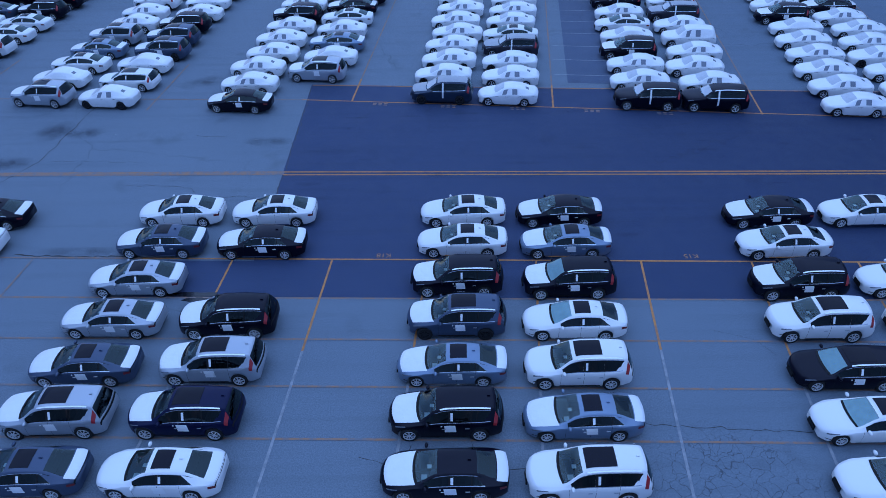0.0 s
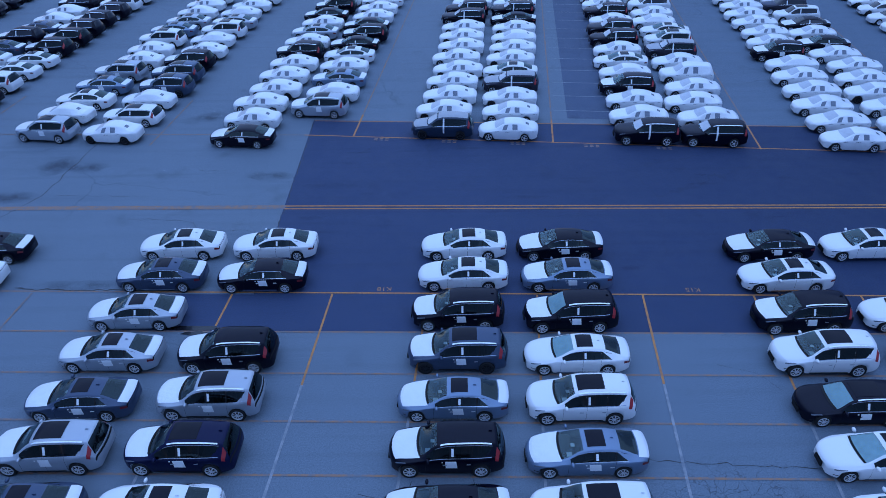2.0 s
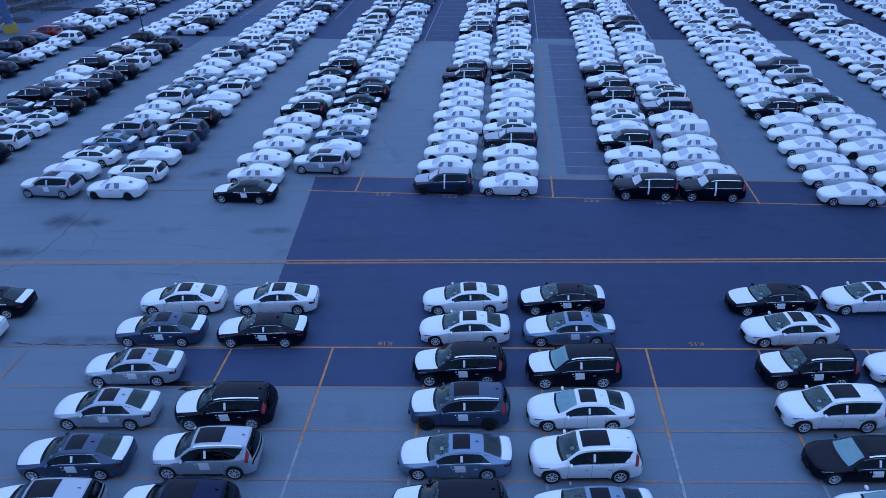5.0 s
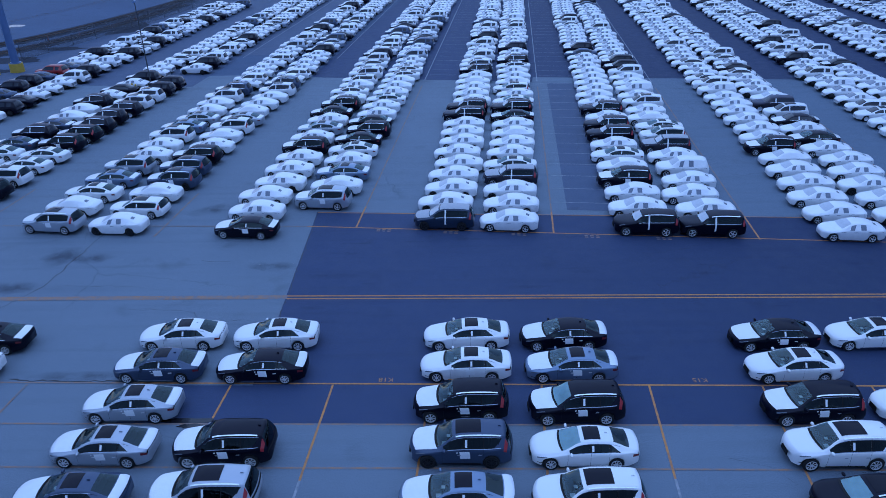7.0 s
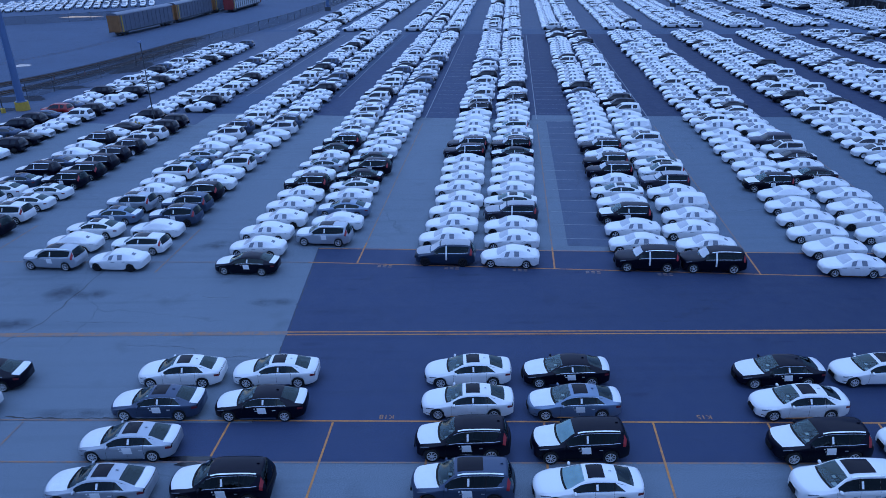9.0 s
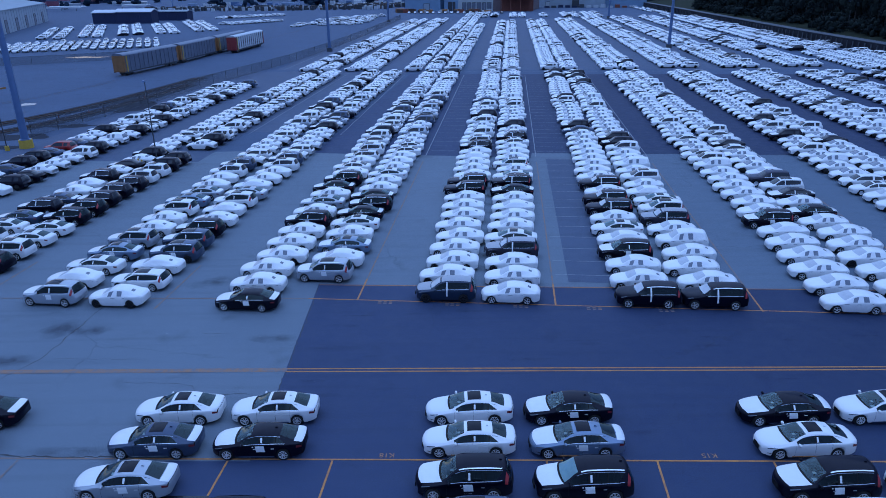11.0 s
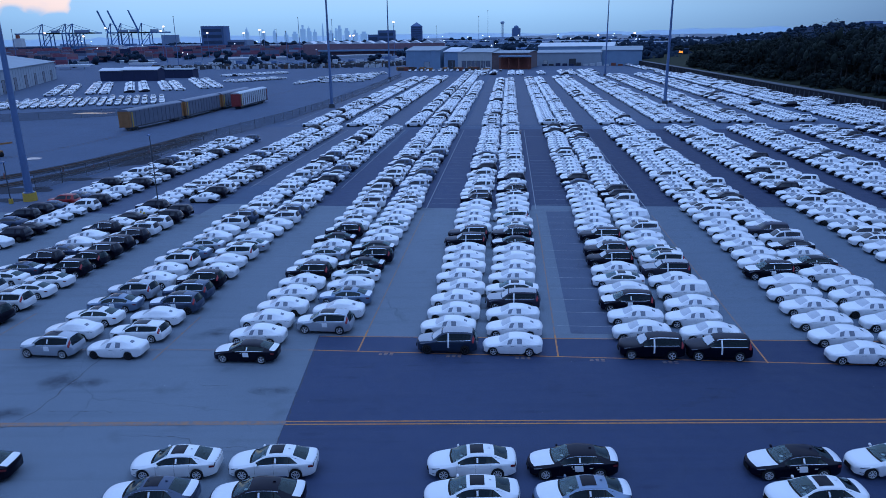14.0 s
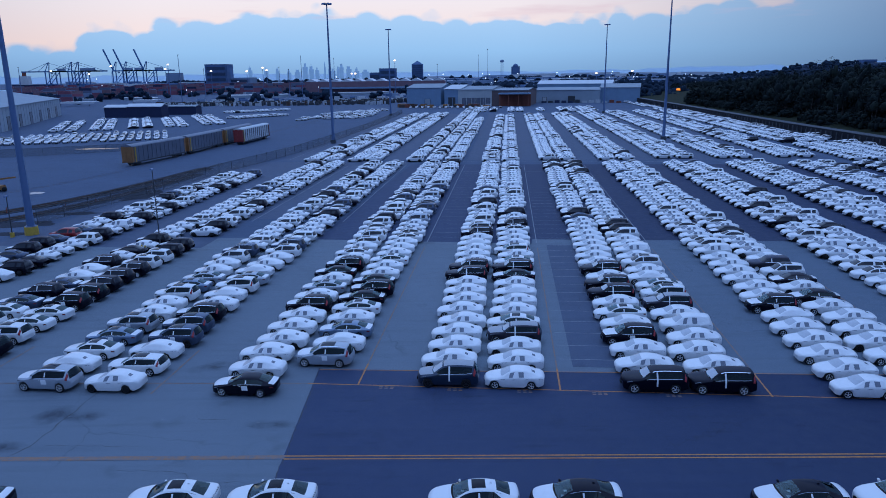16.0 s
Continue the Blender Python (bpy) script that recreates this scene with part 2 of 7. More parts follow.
M = dict(
    yard=asphalt("yard_asphalt", (0.066, 0.090, 0.142), 0.25, 0.3, 0.5, gloss=(0.8, 0.9, 0.2)),
    # ground and dark both take the painted dimming towards +x
    ground=asphalt("old_asphalt", OLD, 0.16, 0.7, 0.35, (11.2, 15.0, 4.4), (10.0, 40.0, (0.72, 0.78, 0.86))),
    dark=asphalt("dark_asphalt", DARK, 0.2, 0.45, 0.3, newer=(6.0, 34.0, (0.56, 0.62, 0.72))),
    mid=asphalt("grey_asphalt", (0.062, 0.080, 0.126), 0.2, 0.5, 0.35),
    orange=worn_paint("orange_road_paint", (0.55, 0.23, 0.06), DARK, 0.42),
    orange_text=worn_paint("orange_lettering", (0.42, 0.21, 0.09), DARK, 0.45),
    orange_old=worn_paint("rubbed_orange_road_paint", (0.30, 0.165, 0.10), OLD, 0.85),
    white_line=worn_paint("rubbed_white_road_paint", (0.30, 0.31, 0.33), OLD, 0.8),
    oil=plain("wet_oil", (0.012, 0.012, 0.016), 0.25, grain=0.4, scale=1.5),
    soot=stain("soot_film", (0.016, 0.020, 0.042), 0.42),
    thin_soot=stain("thin_soot_film", (0.014, 0.018, 0.028), 0.4),
    grime=stain("thin_grime", (0.016, 0.020, 0.030), 0.16),
    tar=plain("tar_seam", (0.014, 0.015, 0.019), 0.5, grain=0.3),
    white=paint("white_paint", (0.80, 0.80, 0.80)),
    silver=paint("silver_paint", (0.40, 0.43, 0.48), 0.4),
    grey=paint("grey_blue_paint", (0.17, 0.23, 0.33), 0.45),
    slate=paint("dark_grey_paint", (0.062, 0.080, 0.118), 0.3, 0.55, (0.7, 0.80, 1.0)),
    black=paint("black_paint", (0.002, 0.002, 0.007), 0.0, 0.35, (0.62, 0.64, 1.0)),
    navy=paint("navy_paint", (0.006, 0.008, 0.036), 0.2, 0.3, (0.62, 0.64, 1.0)),
    brown=paint("bronze_paint", (0.036, 0.034, 0.046), 0.3, 0.4, (0.7, 0.76, 1.0)),
    red=paint("red_paint", (0.28, 0.02, 0.02)),
    blue=paint("blue_paint", (0.015, 0.03, 0.35)),
    steel_blue=paint("steel_blue_paint", (0.020, 0.034, 0.066), 0.4),
    film=fabric("white_film", (0.82, 0.82, 0.83)),
    cover=fabric("white_cover", (0.86, 0.86, 0.86)),
    cover_window=plain("clouded_film", (0.46, 0.48, 0.52), 0.3, grain=0.2, scale=5, coat=0.25),
    cover_glass=plain("dim_film", (0.17, 0.19, 0.235), 0.25, grain=0.25, scale=5, coat=0.3),
    glass=glass("tinted_glass", (0.06, 0.07, 0.09), 1.45),
    rear_glass=glass("rear_window_glass", (0.10, 0.12, 0.19), 1.55),
    screen=glass("windscreen_glass", (0.60, 0.72, 0.74), 1.75),
    roof_glass=plain("sunroof_glass", (0.003, 0.003, 0.010), 0.06, grain=0.2, spec=0.18),
    far_glass=plain("dim_car_glass", (0.012, 0.015, 0.024), 0.12, grain=0.2, spec=0.5),
    rubber=plain("tyre_rubber", (0.008, 0.008, 0.009), 0.85, grain=0.3, scale=20),
    alloy=plain("alloy", (0.74, 0.75, 0.78), 0.3, 0.3),
    dark_alloy=plain("dark_alloy", (0.05, 0.05, 0.055), 0.35, 0.7),
    trim=plain("black_trim", (0.006, 0.006, 0.007), 0.6, grain=0.2, spec=0.25),
    chrome=plain("chrome", (0.72, 0.73, 0.75), 0.16, 1.0, grain=0.05),
    lamp=plain("headlight", (0.20, 0.22, 0.26), 0.1, 0.3, coat=1.0),
    tail=plain("taillight", (0.13, 0.004, 0.008), 0.3, coat=0.4),
    tail_red=plain("tall_taillight", (0.30, 0.010, 0.016), 0.3, coat=0.4),
    cabin=plain("cabin_fabric", (0.085, 0.085, 0.088), 0.85, grain=0.3, scale=9),
    beige=plain("beige_leather", (0.36, 0.30, 0.24), 0.6, grain=0.2),
    paper=plain("paper", (0.80, 0.81, 0.82), 0.7, grain=0.06),
    shade=plain("silver_sunshade", (0.80, 0.88, 0.88), 0.35, 0.0, grain=0.3, scale=4, bump=1.0),
)

# ---- ground ----
ROW = radians(-5.6)
ORIGIN = Vector((-6.9, 49.34, 0))


def lot(s, r, z=0.0):
    """A place in the big lot: s along the bays, r along the aisles."""
    return Vector((ORIGIN.x + s * math.cos(ROW) - r * math.sin(ROW), ORIGIN.y + s * math.sin(ROW) + r * math.cos(ROW), z))


def mesh_of(name, verts, faces, mats, smooth=False, index=None):
    me = bpy.data.meshes.new(name)
    me.from_pydata([tuple(v) for v in verts], [], [tuple(f) for f in faces])
    for m in mats if isinstance(mats, (list, tuple)) else [mats]:
        me.materials.append(m)
    if index is not None:
        me.polygons.foreach_set("material_index", index)
    if smooth:
        me.polygons.foreach_set("use_smooth", [True] * len(me.polygons))
    me.update()
    return me


def slab(name, corners, z, mat):
    """A flat piece of paving, 4 cm thick, its top at z."""
    n = len(corners)
    verts = [(c[0], c[1], z) for c in corners] + [(c[0], c[1], z - 0.04) for c in corners]
    faces = [tuple(range(n))] + [(i, i + n, (i + 1) % n + n, (i + 1) % n) for i in range(n)]
    return new(name, mesh_of(name, verts, faces, mat))


ground = new("ground", mesh_of("ground", [(-4500, -400, 0), (4500, -400, 0), (4500, 4800, 0), (-4500, 4800, 0)], [(0, 1, 2, 3)], M["yard"]))
tagged(ground, "dark grey asphalt yard reaching to the port", "ground", kind="structure")

pieces = [
    ("pavement", [(-75, -60), (80, -60), (80, 42), lot(80, 50), lot(14.6, 50), lot(-16, 50), lot(-62, 44), (-75, 80)], 0.004, "ground", "worn pale grey asphalt with cracks and stains"),
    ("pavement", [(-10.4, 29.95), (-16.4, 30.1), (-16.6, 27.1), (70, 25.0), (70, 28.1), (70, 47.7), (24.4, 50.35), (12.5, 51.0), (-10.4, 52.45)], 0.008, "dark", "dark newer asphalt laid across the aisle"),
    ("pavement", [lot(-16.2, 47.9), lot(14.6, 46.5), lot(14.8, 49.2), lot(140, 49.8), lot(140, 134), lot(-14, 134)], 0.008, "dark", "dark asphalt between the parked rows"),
    ("pavement", [lot(-62, 42), lot(-31, 42), lot(-31, 62), lot(-17, 62), lot(-15, 139), lot(-62, 139)], 0.012, "mid", "grey asphalt beside the fence"),
    ("pavement", [lot(-52, 143), lot(-3, 143), lot(-3, 372), lot(-60, 372)], 0.004, "mid", "grey asphalt in the far rows"),
    ("pavement", [lot(0, 143), lot(95, 143), lot(95, 372), lot(0, 372)], 0.004, "mid", "grey asphalt in the far rows"),
    ("pavement", [lot(16.6, 4.5), lot(20.5, 4.5), lot(20.5, 46), lot(16.6, 46)], 0.008, "mid", "grey asphalt strip along the bays"),
]
for name, corners, z, mat, label in pieces:
    tagged(slab(name, corners, z, M[mat]), label, "pavement", kind="structure")


LINES = []


def stripe(a, b, wide, mat, label):
    """A painted line from a to b, a hair above the ones laid before it."""
    LINES.append(mat)
    z = 0.016 + 0.0009 * (len(LINES) % 9)
    a, b = Vector((a[0], a[1], 0)), Vector((b[0], b[1], 0))
    across = Vector((-(b - a).y, (b - a).x, 0)).normalized() * wide / 2
    quad = [a - across, b - across, b + across, a + across]
    ob = new("road_line", mesh_of("road_line", [(p.x, p.y, z) for p in quad], [(0, 1, 2, 3)], M[mat]))
    return tagged(ob, label, "road marking", "painted lines", "structure")


LINE = "rubbed orange line painted on the asphalt"
for y0, mat in ((26.66, "orange_old"), (23.72, "orange_old"), (20.78, "orange_old"), (17.95, "orange_old"), (15.1, "orange_old"), (12.2, "orange_old")):
    stripe((-60, y0 + 1.42), (60, y0 - 1.42), 0.11, mat, LINE)
stripe((-60, 31.5), (-16.6, 30.28), 0.11, "orange_old", LINE)
stripe((-16.6, 30.28), (60, 28.12), 0.11, "orange", LINE)
for shift in (-0.17, 0.17):
    stripe((-10.3, 38.98 + shift), (90, 36.95 + shift), 0.13, "orange", "double orange line along the aisle")
stripe((-70, 39.85), (-10.3, 39.02), 0.46, "orange_old", "wide faded orange line along the aisle")
for x, top, low in ((-11.6, 30.0, 27.1), (-6.12, 29.9, 23.1), (10.68, 29.5, 22.9), (22.3, 29.2, 22.0), (5.0, 29.6, 22.0), (-0.9, 29.7, 22.0), (16.6, 29.3, 22.0)):
    stripe((x, top), (x - 0.088 * (top - low), low), 0.11, "orange", "orange bay end line on the asphalt")
    stripe((x - 0.088 * (top - low), low), (x - 0.088 * (top - 6), 6), 0.12, "white_line", "faded white bay end line on the asphalt")
for x, top, low in ((-22.7, 30.3, 27.2), (-28.4, 30.4, 27.3)):
    stripe((x, top), (x - 0.088 * (top - low), low), 0.11, "orange_old", "rubbed orange bay end line on the asphalt")
stripe(lot(-3.9, 0), lot(75, 0.3), 0.11, "orange", LINE)
stripe(lot(-45, -2.6), lot(-3.9, 0), 0.11, "orange_old", LINE)
stripe((-10.3, 52.3), (12.5, 51.0), 0.10, "orange", LINE)
stripe((12.5, 51.0), (70, 47.75), 0.10, "orange", LINE)
for s in (0.0, 15.3, 30.5, 45.7):
    stripe(lot(s, 0), lot(s, 4), 0.13, "orange", "orange bay end line on the asphalt")
    stripe(lot(s, 4), lot(s, 44), 0.12, "orange_old", "rubbed orange bay end line on the asphalt")
    stripe(lot(s, 47), lot(s, 132), 0.12, "white_line", "white bay end line on the asphalt")
for s in (-15.2, -30.3):
    stripe(lot(s, -2.6), lot(s, 6), 0.13, "orange_old", "rubbed orange bay end line on the asphalt")
    stripe(lot(s, 60), lot(s, 132), 0.12, "white_line", "white bay end line on the asphalt")
for k in range(14):
    stripe(lot(15.6, 6 + 3.05 * k), lot(20.2, 6 + 3.05 * k), 0.08, "white_line", "faded bay line on the asphalt")
for k in range(24):
    stripe(lot(15.6, 50 + 3.05 * k), lot(20.2, 50 + 3.05 * k), 0.08, "white_line", "faded bay line on the asphalt")
    stripe(lot(0.4, 50 + 3.05 * k), lot(4.2, 50 + 3.05 * k), 0.08, "white_line", "faded bay line on the asphalt")
for s in (-50.0, -24.0):
    stripe(lot(s, 143), lot(s, 370), 0.15, "white_line", "white line along the far rows")
stripe(lot(-48, 139.5), lot(60, 139.5), 0.15, "white_line", "white line along the cross aisle")


def ground_text(words, at, size, mat):
    """Letters painted on the ground, read from the far side."""
    data = bpy.data.curves.new("bay_number", "FONT")
    data.body, data.size, data.align_x = words, size, "CENTER"
    data.materials.append(M[mat])
    ob = new("bay_number", data)
    ob.matrix_world = pose(at[0], at[1], 0.027, 0, 0, 178.7)
    return tagged(ob, "orange bay number painted on the asphalt", "bay number", "bay numbers", "structure")


ground_text("K18", (-3.3, 30.42), 0.50, "orange_text")
ground_text("K15", (13.5, 30.02), 0.50, "orange_text")


def number_bars(s, r):
    """A worn bay number that can no longer be read: plain bars."""
    verts, faces = [], []
    for k in range(3):
        for a, b, c, d in ((0.0, 0.26, 0.0, 0.14), (0.0, 0.26, 0.24, 0.38)):
            n0 = len(verts)
            verts += [tuple(lot(s + 0.42 * k + u, r + v, 0.027)) for u, v in ((a, c), (b, c), (b, d), (a, d))]
            faces.append((n0, n0 + 1, n0 + 2, n0 + 3))
    ob = new("bay_number", mesh_of("bay_number", verts, faces, M["orange_old"]))
    return tagged(ob, "worn orange bay number on the asphalt", "bay number", "bay numbers", "structure")


for s in (1.7, 6.9, 12.1, 17.6, 22.9):
    number_bars(s, -0.55)


def blot(name, centre, rx, ry, mat, label, z=0.026, seed=1):
    rng = random.Random(seed)
    pts = []
    for k in range(28):
        a = k / 28 * math.tau
        q = 0.75 + 0.35 * noise.noise(Vector((math.cos(a) * 1.7 + seed * 9, math.sin(a) * 1.7, 0)))
        pts.append((centre[0] + rx * q * math.cos(a), centre[1] + ry * q * math.sin(a) + rng.uniform(-0.02, 0.02), z))
    ob = new(name, mesh_of(name, pts, [tuple(range(28))], M[mat]))
    return tagged(ob, label, "stain", "stains", "structure")


blot("oil_stain", (-13.1, 27.2), 2.6, 0.22, "oil", "dark wet oil running along the asphalt joint", seed=3)
blot("oil_stain", (-12.7, 26.8), 0.9, 0.22, "oil", "dark oil puddle beside a parked car", seed=5)


def seam(points, wide, label, mat="tar"):
    """A crack or tar joint: a thin wandering ribbon."""
    rng = random.Random(int(abs(points[0][0]) * 100))
    dense = []
    for (x0, y0), (x1, y1) in zip(points, points[1:]):
        n = max(2, int(math.hypot(x1 - x0, y1 - y0) / 0.35))
        dense += [(x0 + (x1 - x0) * k / n + rng.gauss(0, 0.07), y0 + (y1 - y0) * k / n + rng.gauss(0, 0.06)) for k in range(n)]
    dense.append(points[-1])
    verts, faces = [], []
    for k, (x, y) in enumerate(dense):
        a, b = dense[max(0, k - 1)], dense[min(len(dense) - 1, k + 1)]
        t = Vector((b[0] - a[0], b[1] - a[1], 0)).normalized()
        w = wide * rng.uniform(0.25, 0.9) / 2
        verts += [(x - t.y * w, y + t.x * w, 0.0115), (x + t.y * w, y - t.x * w, 0.0115)]
    faces = [(2 * k, 2 * k + 1, 2 * k + 3, 2 * k + 2) for k in range(len(dense) - 1)]
    ob = new("crack", mesh_of("crack", verts, faces, M[mat]))
    return tagged(ob, label, "crack", "cracks", "structure")

CRACK = "dark crack wandering across the asphalt"
seam([(-26.3, 49.6), (-26.5, 47.7), (-26.8, 44.3), (-26.9, 42.3), (-27.2, 40.4), (-27.9, 39.2), (-30.2, 36.3)], 0.10, CRACK)
seam([(-20.0, 37.74), (-18.5, 37.74), (-16.3, 37.5), (-15.7, 37.3), (-15.2, 36.46), (-13.5, 36.26), (-12.3, 36.4), (-11.5, 36.0)], 0.05, CRACK)
seam([(-26.2, 40.9), (-24.4, 40.78), (-22.5, 40.68), (-19.8, 40.7)], 0.045, CRACK)
seam([(-24, 30.75), (-19.9, 30.45), (-18.0, 30.5), (-16.4, 30.2)], 0.16, "dark tar joint along the asphalt edge")
seam([(8.4, 18.62), (10.8, 18.39), (13.7, 18.22), (15.2, 18.1)], 0.05, CRACK)
seam([(-1.5, 17.85), (-1.55, 15.6), (-1.6, 13.0)], 0.05, CRACK)
seam([(1.05, 23.6), (1.05, 20.6), (1.0, 17.9), (1.0, 15.0), (0.95, 12)], 0.05, "straight dark joint in the asphalt")
seam([(-3.6, 17.2), (-1.8, 16.6), (3.6, 16.5), (8.0, 15.9)], 0.045, CRACK)
seam([(-10.35, 52.7), (-10.32, 45), (-10.36, 38), (-10.4, 30)], 0.09, "dark joint between old and new asphalt")
seam([(-17.4, 44.17), (-15.4, 44.06)], 0.05, CRACK)
seam([(13.0, 24.1), (14.6, 23.6), (15.4, 22.4)], 0.022, CRACK)
rng = random.Random(12)
SOOT = "dark sooty film on the asphalt"
blot("tyre_stain", (-27.8, 45.1), 2.2, 2.0, "soot", SOOT, seed=21)
blot("tyre_stain", (-29.2, 40.7), 2.4, 1.3, "soot", SOOT, seed=22)
blot("tyre_stain", (-25.6, 44.8), 2.2, 1.2, "soot", SOOT, seed=23)
blot("tyre_stain", (-20.5, 30.9), 3.6, 0.8, "thin_soot", SOOT, seed=24)
blot("tyre_stain", (-12.2, 43.2), 2.2, 1.0, "thin_soot", SOOT, seed=25)
blot("tyre_stain", (-18.8, 53.2), 2.4, 1.5, "thin_soot", SOOT, seed=26)
for k in range(30):
    blot("tyre_stain", (rng.uniform(-9, 30), rng.uniform(31.5, 48)), rng.uniform(0.8, 3.0), rng.uniform(0.15, 0.5), "grime", "faint dark grime on the asphalt", seed=40 + k)
for k in range(7):
    # row of small studs set in the ground
    p = lot(-26 + 3.4 * k, -6.4)
    blot("ground_stud", (p.x, p.y), 0.08, 0.07, "white_line", "small pale stud set in the asphalt", seed=90 + k)

# ---- cars ----


def curve_through(keys, u):
    """A smooth monotone curve through (u, value) keys."""
    x, y = np.array(keys, float).T
    d = np.diff(y) / np.diff(x)
    m = np.zeros(len(x))
    for i in range(1, len(x) - 1):
        if d[i - 1] * d[i] > 0:
            m[i] = 2 * d[i - 1] * d[i] / (d[i - 1] + d[i])
    m[0], m[-1] = d[0], d[-1]
    i = np.clip(np.searchsorted(x, u, side="right") - 1, 0, len(x) - 2)
    h = x[i + 1] - x[i]
    t = np.clip((u - x[i]) / h, 0, 1)
    return y[i] * (2 * t**3 - 3 * t**2 + 1) + h * m[i] * (t**3 - 2 * t**2 + t) + y[i + 1] * (3 * t**2 - 2 * t**3) + h * m[i + 1] * (t**3 - t**2)


SEDAN = dict(
    kind="sedan", length=4.96, wheels=(0.90, 3.84), radius=0.345,
    top=[(0, 0.60), (0.06, 0.72), (0.3, 0.84), (0.9, 0.95), (1.30, 1.005), (2.2, 1.385), (2.75, 1.45), (3.25, 1.435), (3.70, 1.365), (4.46, 1.12), (4.70, 1.085), (4.90, 1.03), (4.96, 0.86)],
    edge=[(0, 0.58), (0.06, 0.69), (0.3, 0.80), (0.9, 0.905), (1.30, 0.96), (2.2, 1.30), (2.75, 1.365), (3.25, 1.35), (3.70, 1.285), (4.46, 1.06), (4.70, 1.04), (4.90, 0.99), (4.96, 0.84)],
    edge_half=[(0, 0.50), (0.06, 0.58), (0.3, 0.68), (0.9, 0.75), (1.30, 0.76), (2.2, 0.60), (2.75, 0.58), (3.25, 0.57), (3.70, 0.56), (4.46, 0.67), (4.70, 0.69), (4.90, 0.66), (4.96, 0.60)],
    belt=[(0, 0.55), (0.06, 0.64), (0.3, 0.73), (0.9, 0.83), (1.30, 0.88), (2.2, 0.93), (3.3, 0.96), (3.9, 0.98), (4.62, 0.96), (4.88, 0.92), (4.96, 0.80)],
    half=[(0, 0.56), (0.06, 0.68), (0.25, 0.82), (0.6, 0.90), (1.5, 0.925), (2.5, 0.93), (3.8, 0.93), (4.4, 0.905), (4.75, 0.84), (4.92, 0.75), (4.96, 0.67)],
    sill=[(0, 0.24), (0.5, 0.20), (4.3, 0.21), (4.8, 0.30), (4.96, 0.36)],
    screen=(1.30, 2.20), back=(3.70, 4.44), sides=((1.60, 2.60), (2.71, 3.48), (3.54, 4.06)), sunroof=(2.38, 3.12), hood=(0.15, 1.26), boot=(4.48, 4.91), mirror=1.76, rails=None,
)


def stretch(shape, f):
    """The same shape, longer or shorter."""
    out = dict(shape)
    for key in ("top", "edge", "edge_half", "belt", "half", "sill"):
        out[key] = [(u * f, v) for u, v in shape[key]]
    for key in ("wheels", "screen", "back", "sunroof", "hood", "boot", "rails"):
        out[key] = shape[key] and tuple(u * f for u in shape[key])
    out["sides"] = tuple((a * f, b * f) for a, b in shape["sides"])
    out["length"], out["mirror"] = shape["length"] * f, shape["mirror"] * f
    return out


SUV = dict(
    kind="SUV", length=4.95, wheels=(0.90, 3.88), radius=0.375,
    top=[(0, 0.72), (0.05, 0.90), (0.25, 1.02), (0.9, 1.10), (1.24, 1.15), (2.06, 1.645), (2.55, 1.755), (3.4, 1.77), (4.2, 1.735), (4.56, 1.68), (4.82, 1.18), (4.91, 1.02), (4.95, 0.80)],
    edge=[(0, 0.70), (0.05, 0.86), (0.25, 0.97), (0.9, 1.05), (1.24, 1.10), (2.06, 1.56), (2.55, 1.665), (3.4, 1.68), (4.2, 1.645), (4.56, 1.58), (4.82, 1.14), (4.91, 1.0), (4.95, 0.78)],
    edge_half=[(0, 0.56), (0.05, 0.64), (0.25, 0.72), (0.9, 0.78), (1.24, 0.79), (2.06, 0.63), (2.55, 0.61), (3.4, 0.60), (4.2, 0.59), (4.56, 0.59), (4.82, 0.75), (4.91, 0.77), (4.95, 0.70)],
    belt=[(0, 0.66), (0.05, 0.80), (0.25, 0.89), (0.9, 0.97), (1.24, 1.01), (2.06, 1.05), (3.4, 1.08), (4.05, 1.11), (4.56, 1.16), (4.82, 1.04), (4.91, 0.93), (4.95, 0.74)],
    half=[(0, 0.62), (0.05, 0.74), (0.2, 0.86), (0.6, 0.94), (1.5, 0.955), (2.5, 0.96), (3.9, 0.96), (4.4, 0.945), (4.75, 0.91), (4.92, 0.85), (4.95, 0.79)],
    sill=[(0, 0.30), (0.5, 0.26), (4.3, 0.27), (4.8, 0.36), (4.95, 0.42)],
    screen=(1.24, 2.04), back=(4.57, 4.85), sides=((1.50, 2.54), (2.65, 3.50), (3.56, 4.42)), sunroof=(2.2, 3.4), hood=(0.15, 1.21), boot=None, mirror=1.68, rails=(2.2, 4.35),
)
WAGON = dict(SUV)
WAGON.update(
    kind="estate car", radius=0.35,
    top=[(u, 0.60 + (z - 0.72) * 0.83) for u, z in SUV["top"]], edge=[(u, 0.58 + (z - 0.70) * 0.84) for u, z in SUV["edge"]],
    belt=[(u, 0.55 + (z - 0.66) * 0.88) for u, z in SUV["belt"]], sill=[(u, z - 0.06) for u, z in SUV["sill"]],
    half=[(u, y * 0.975) for u, y in SUV["half"]],
)
OFFROAD = dict(SUV)
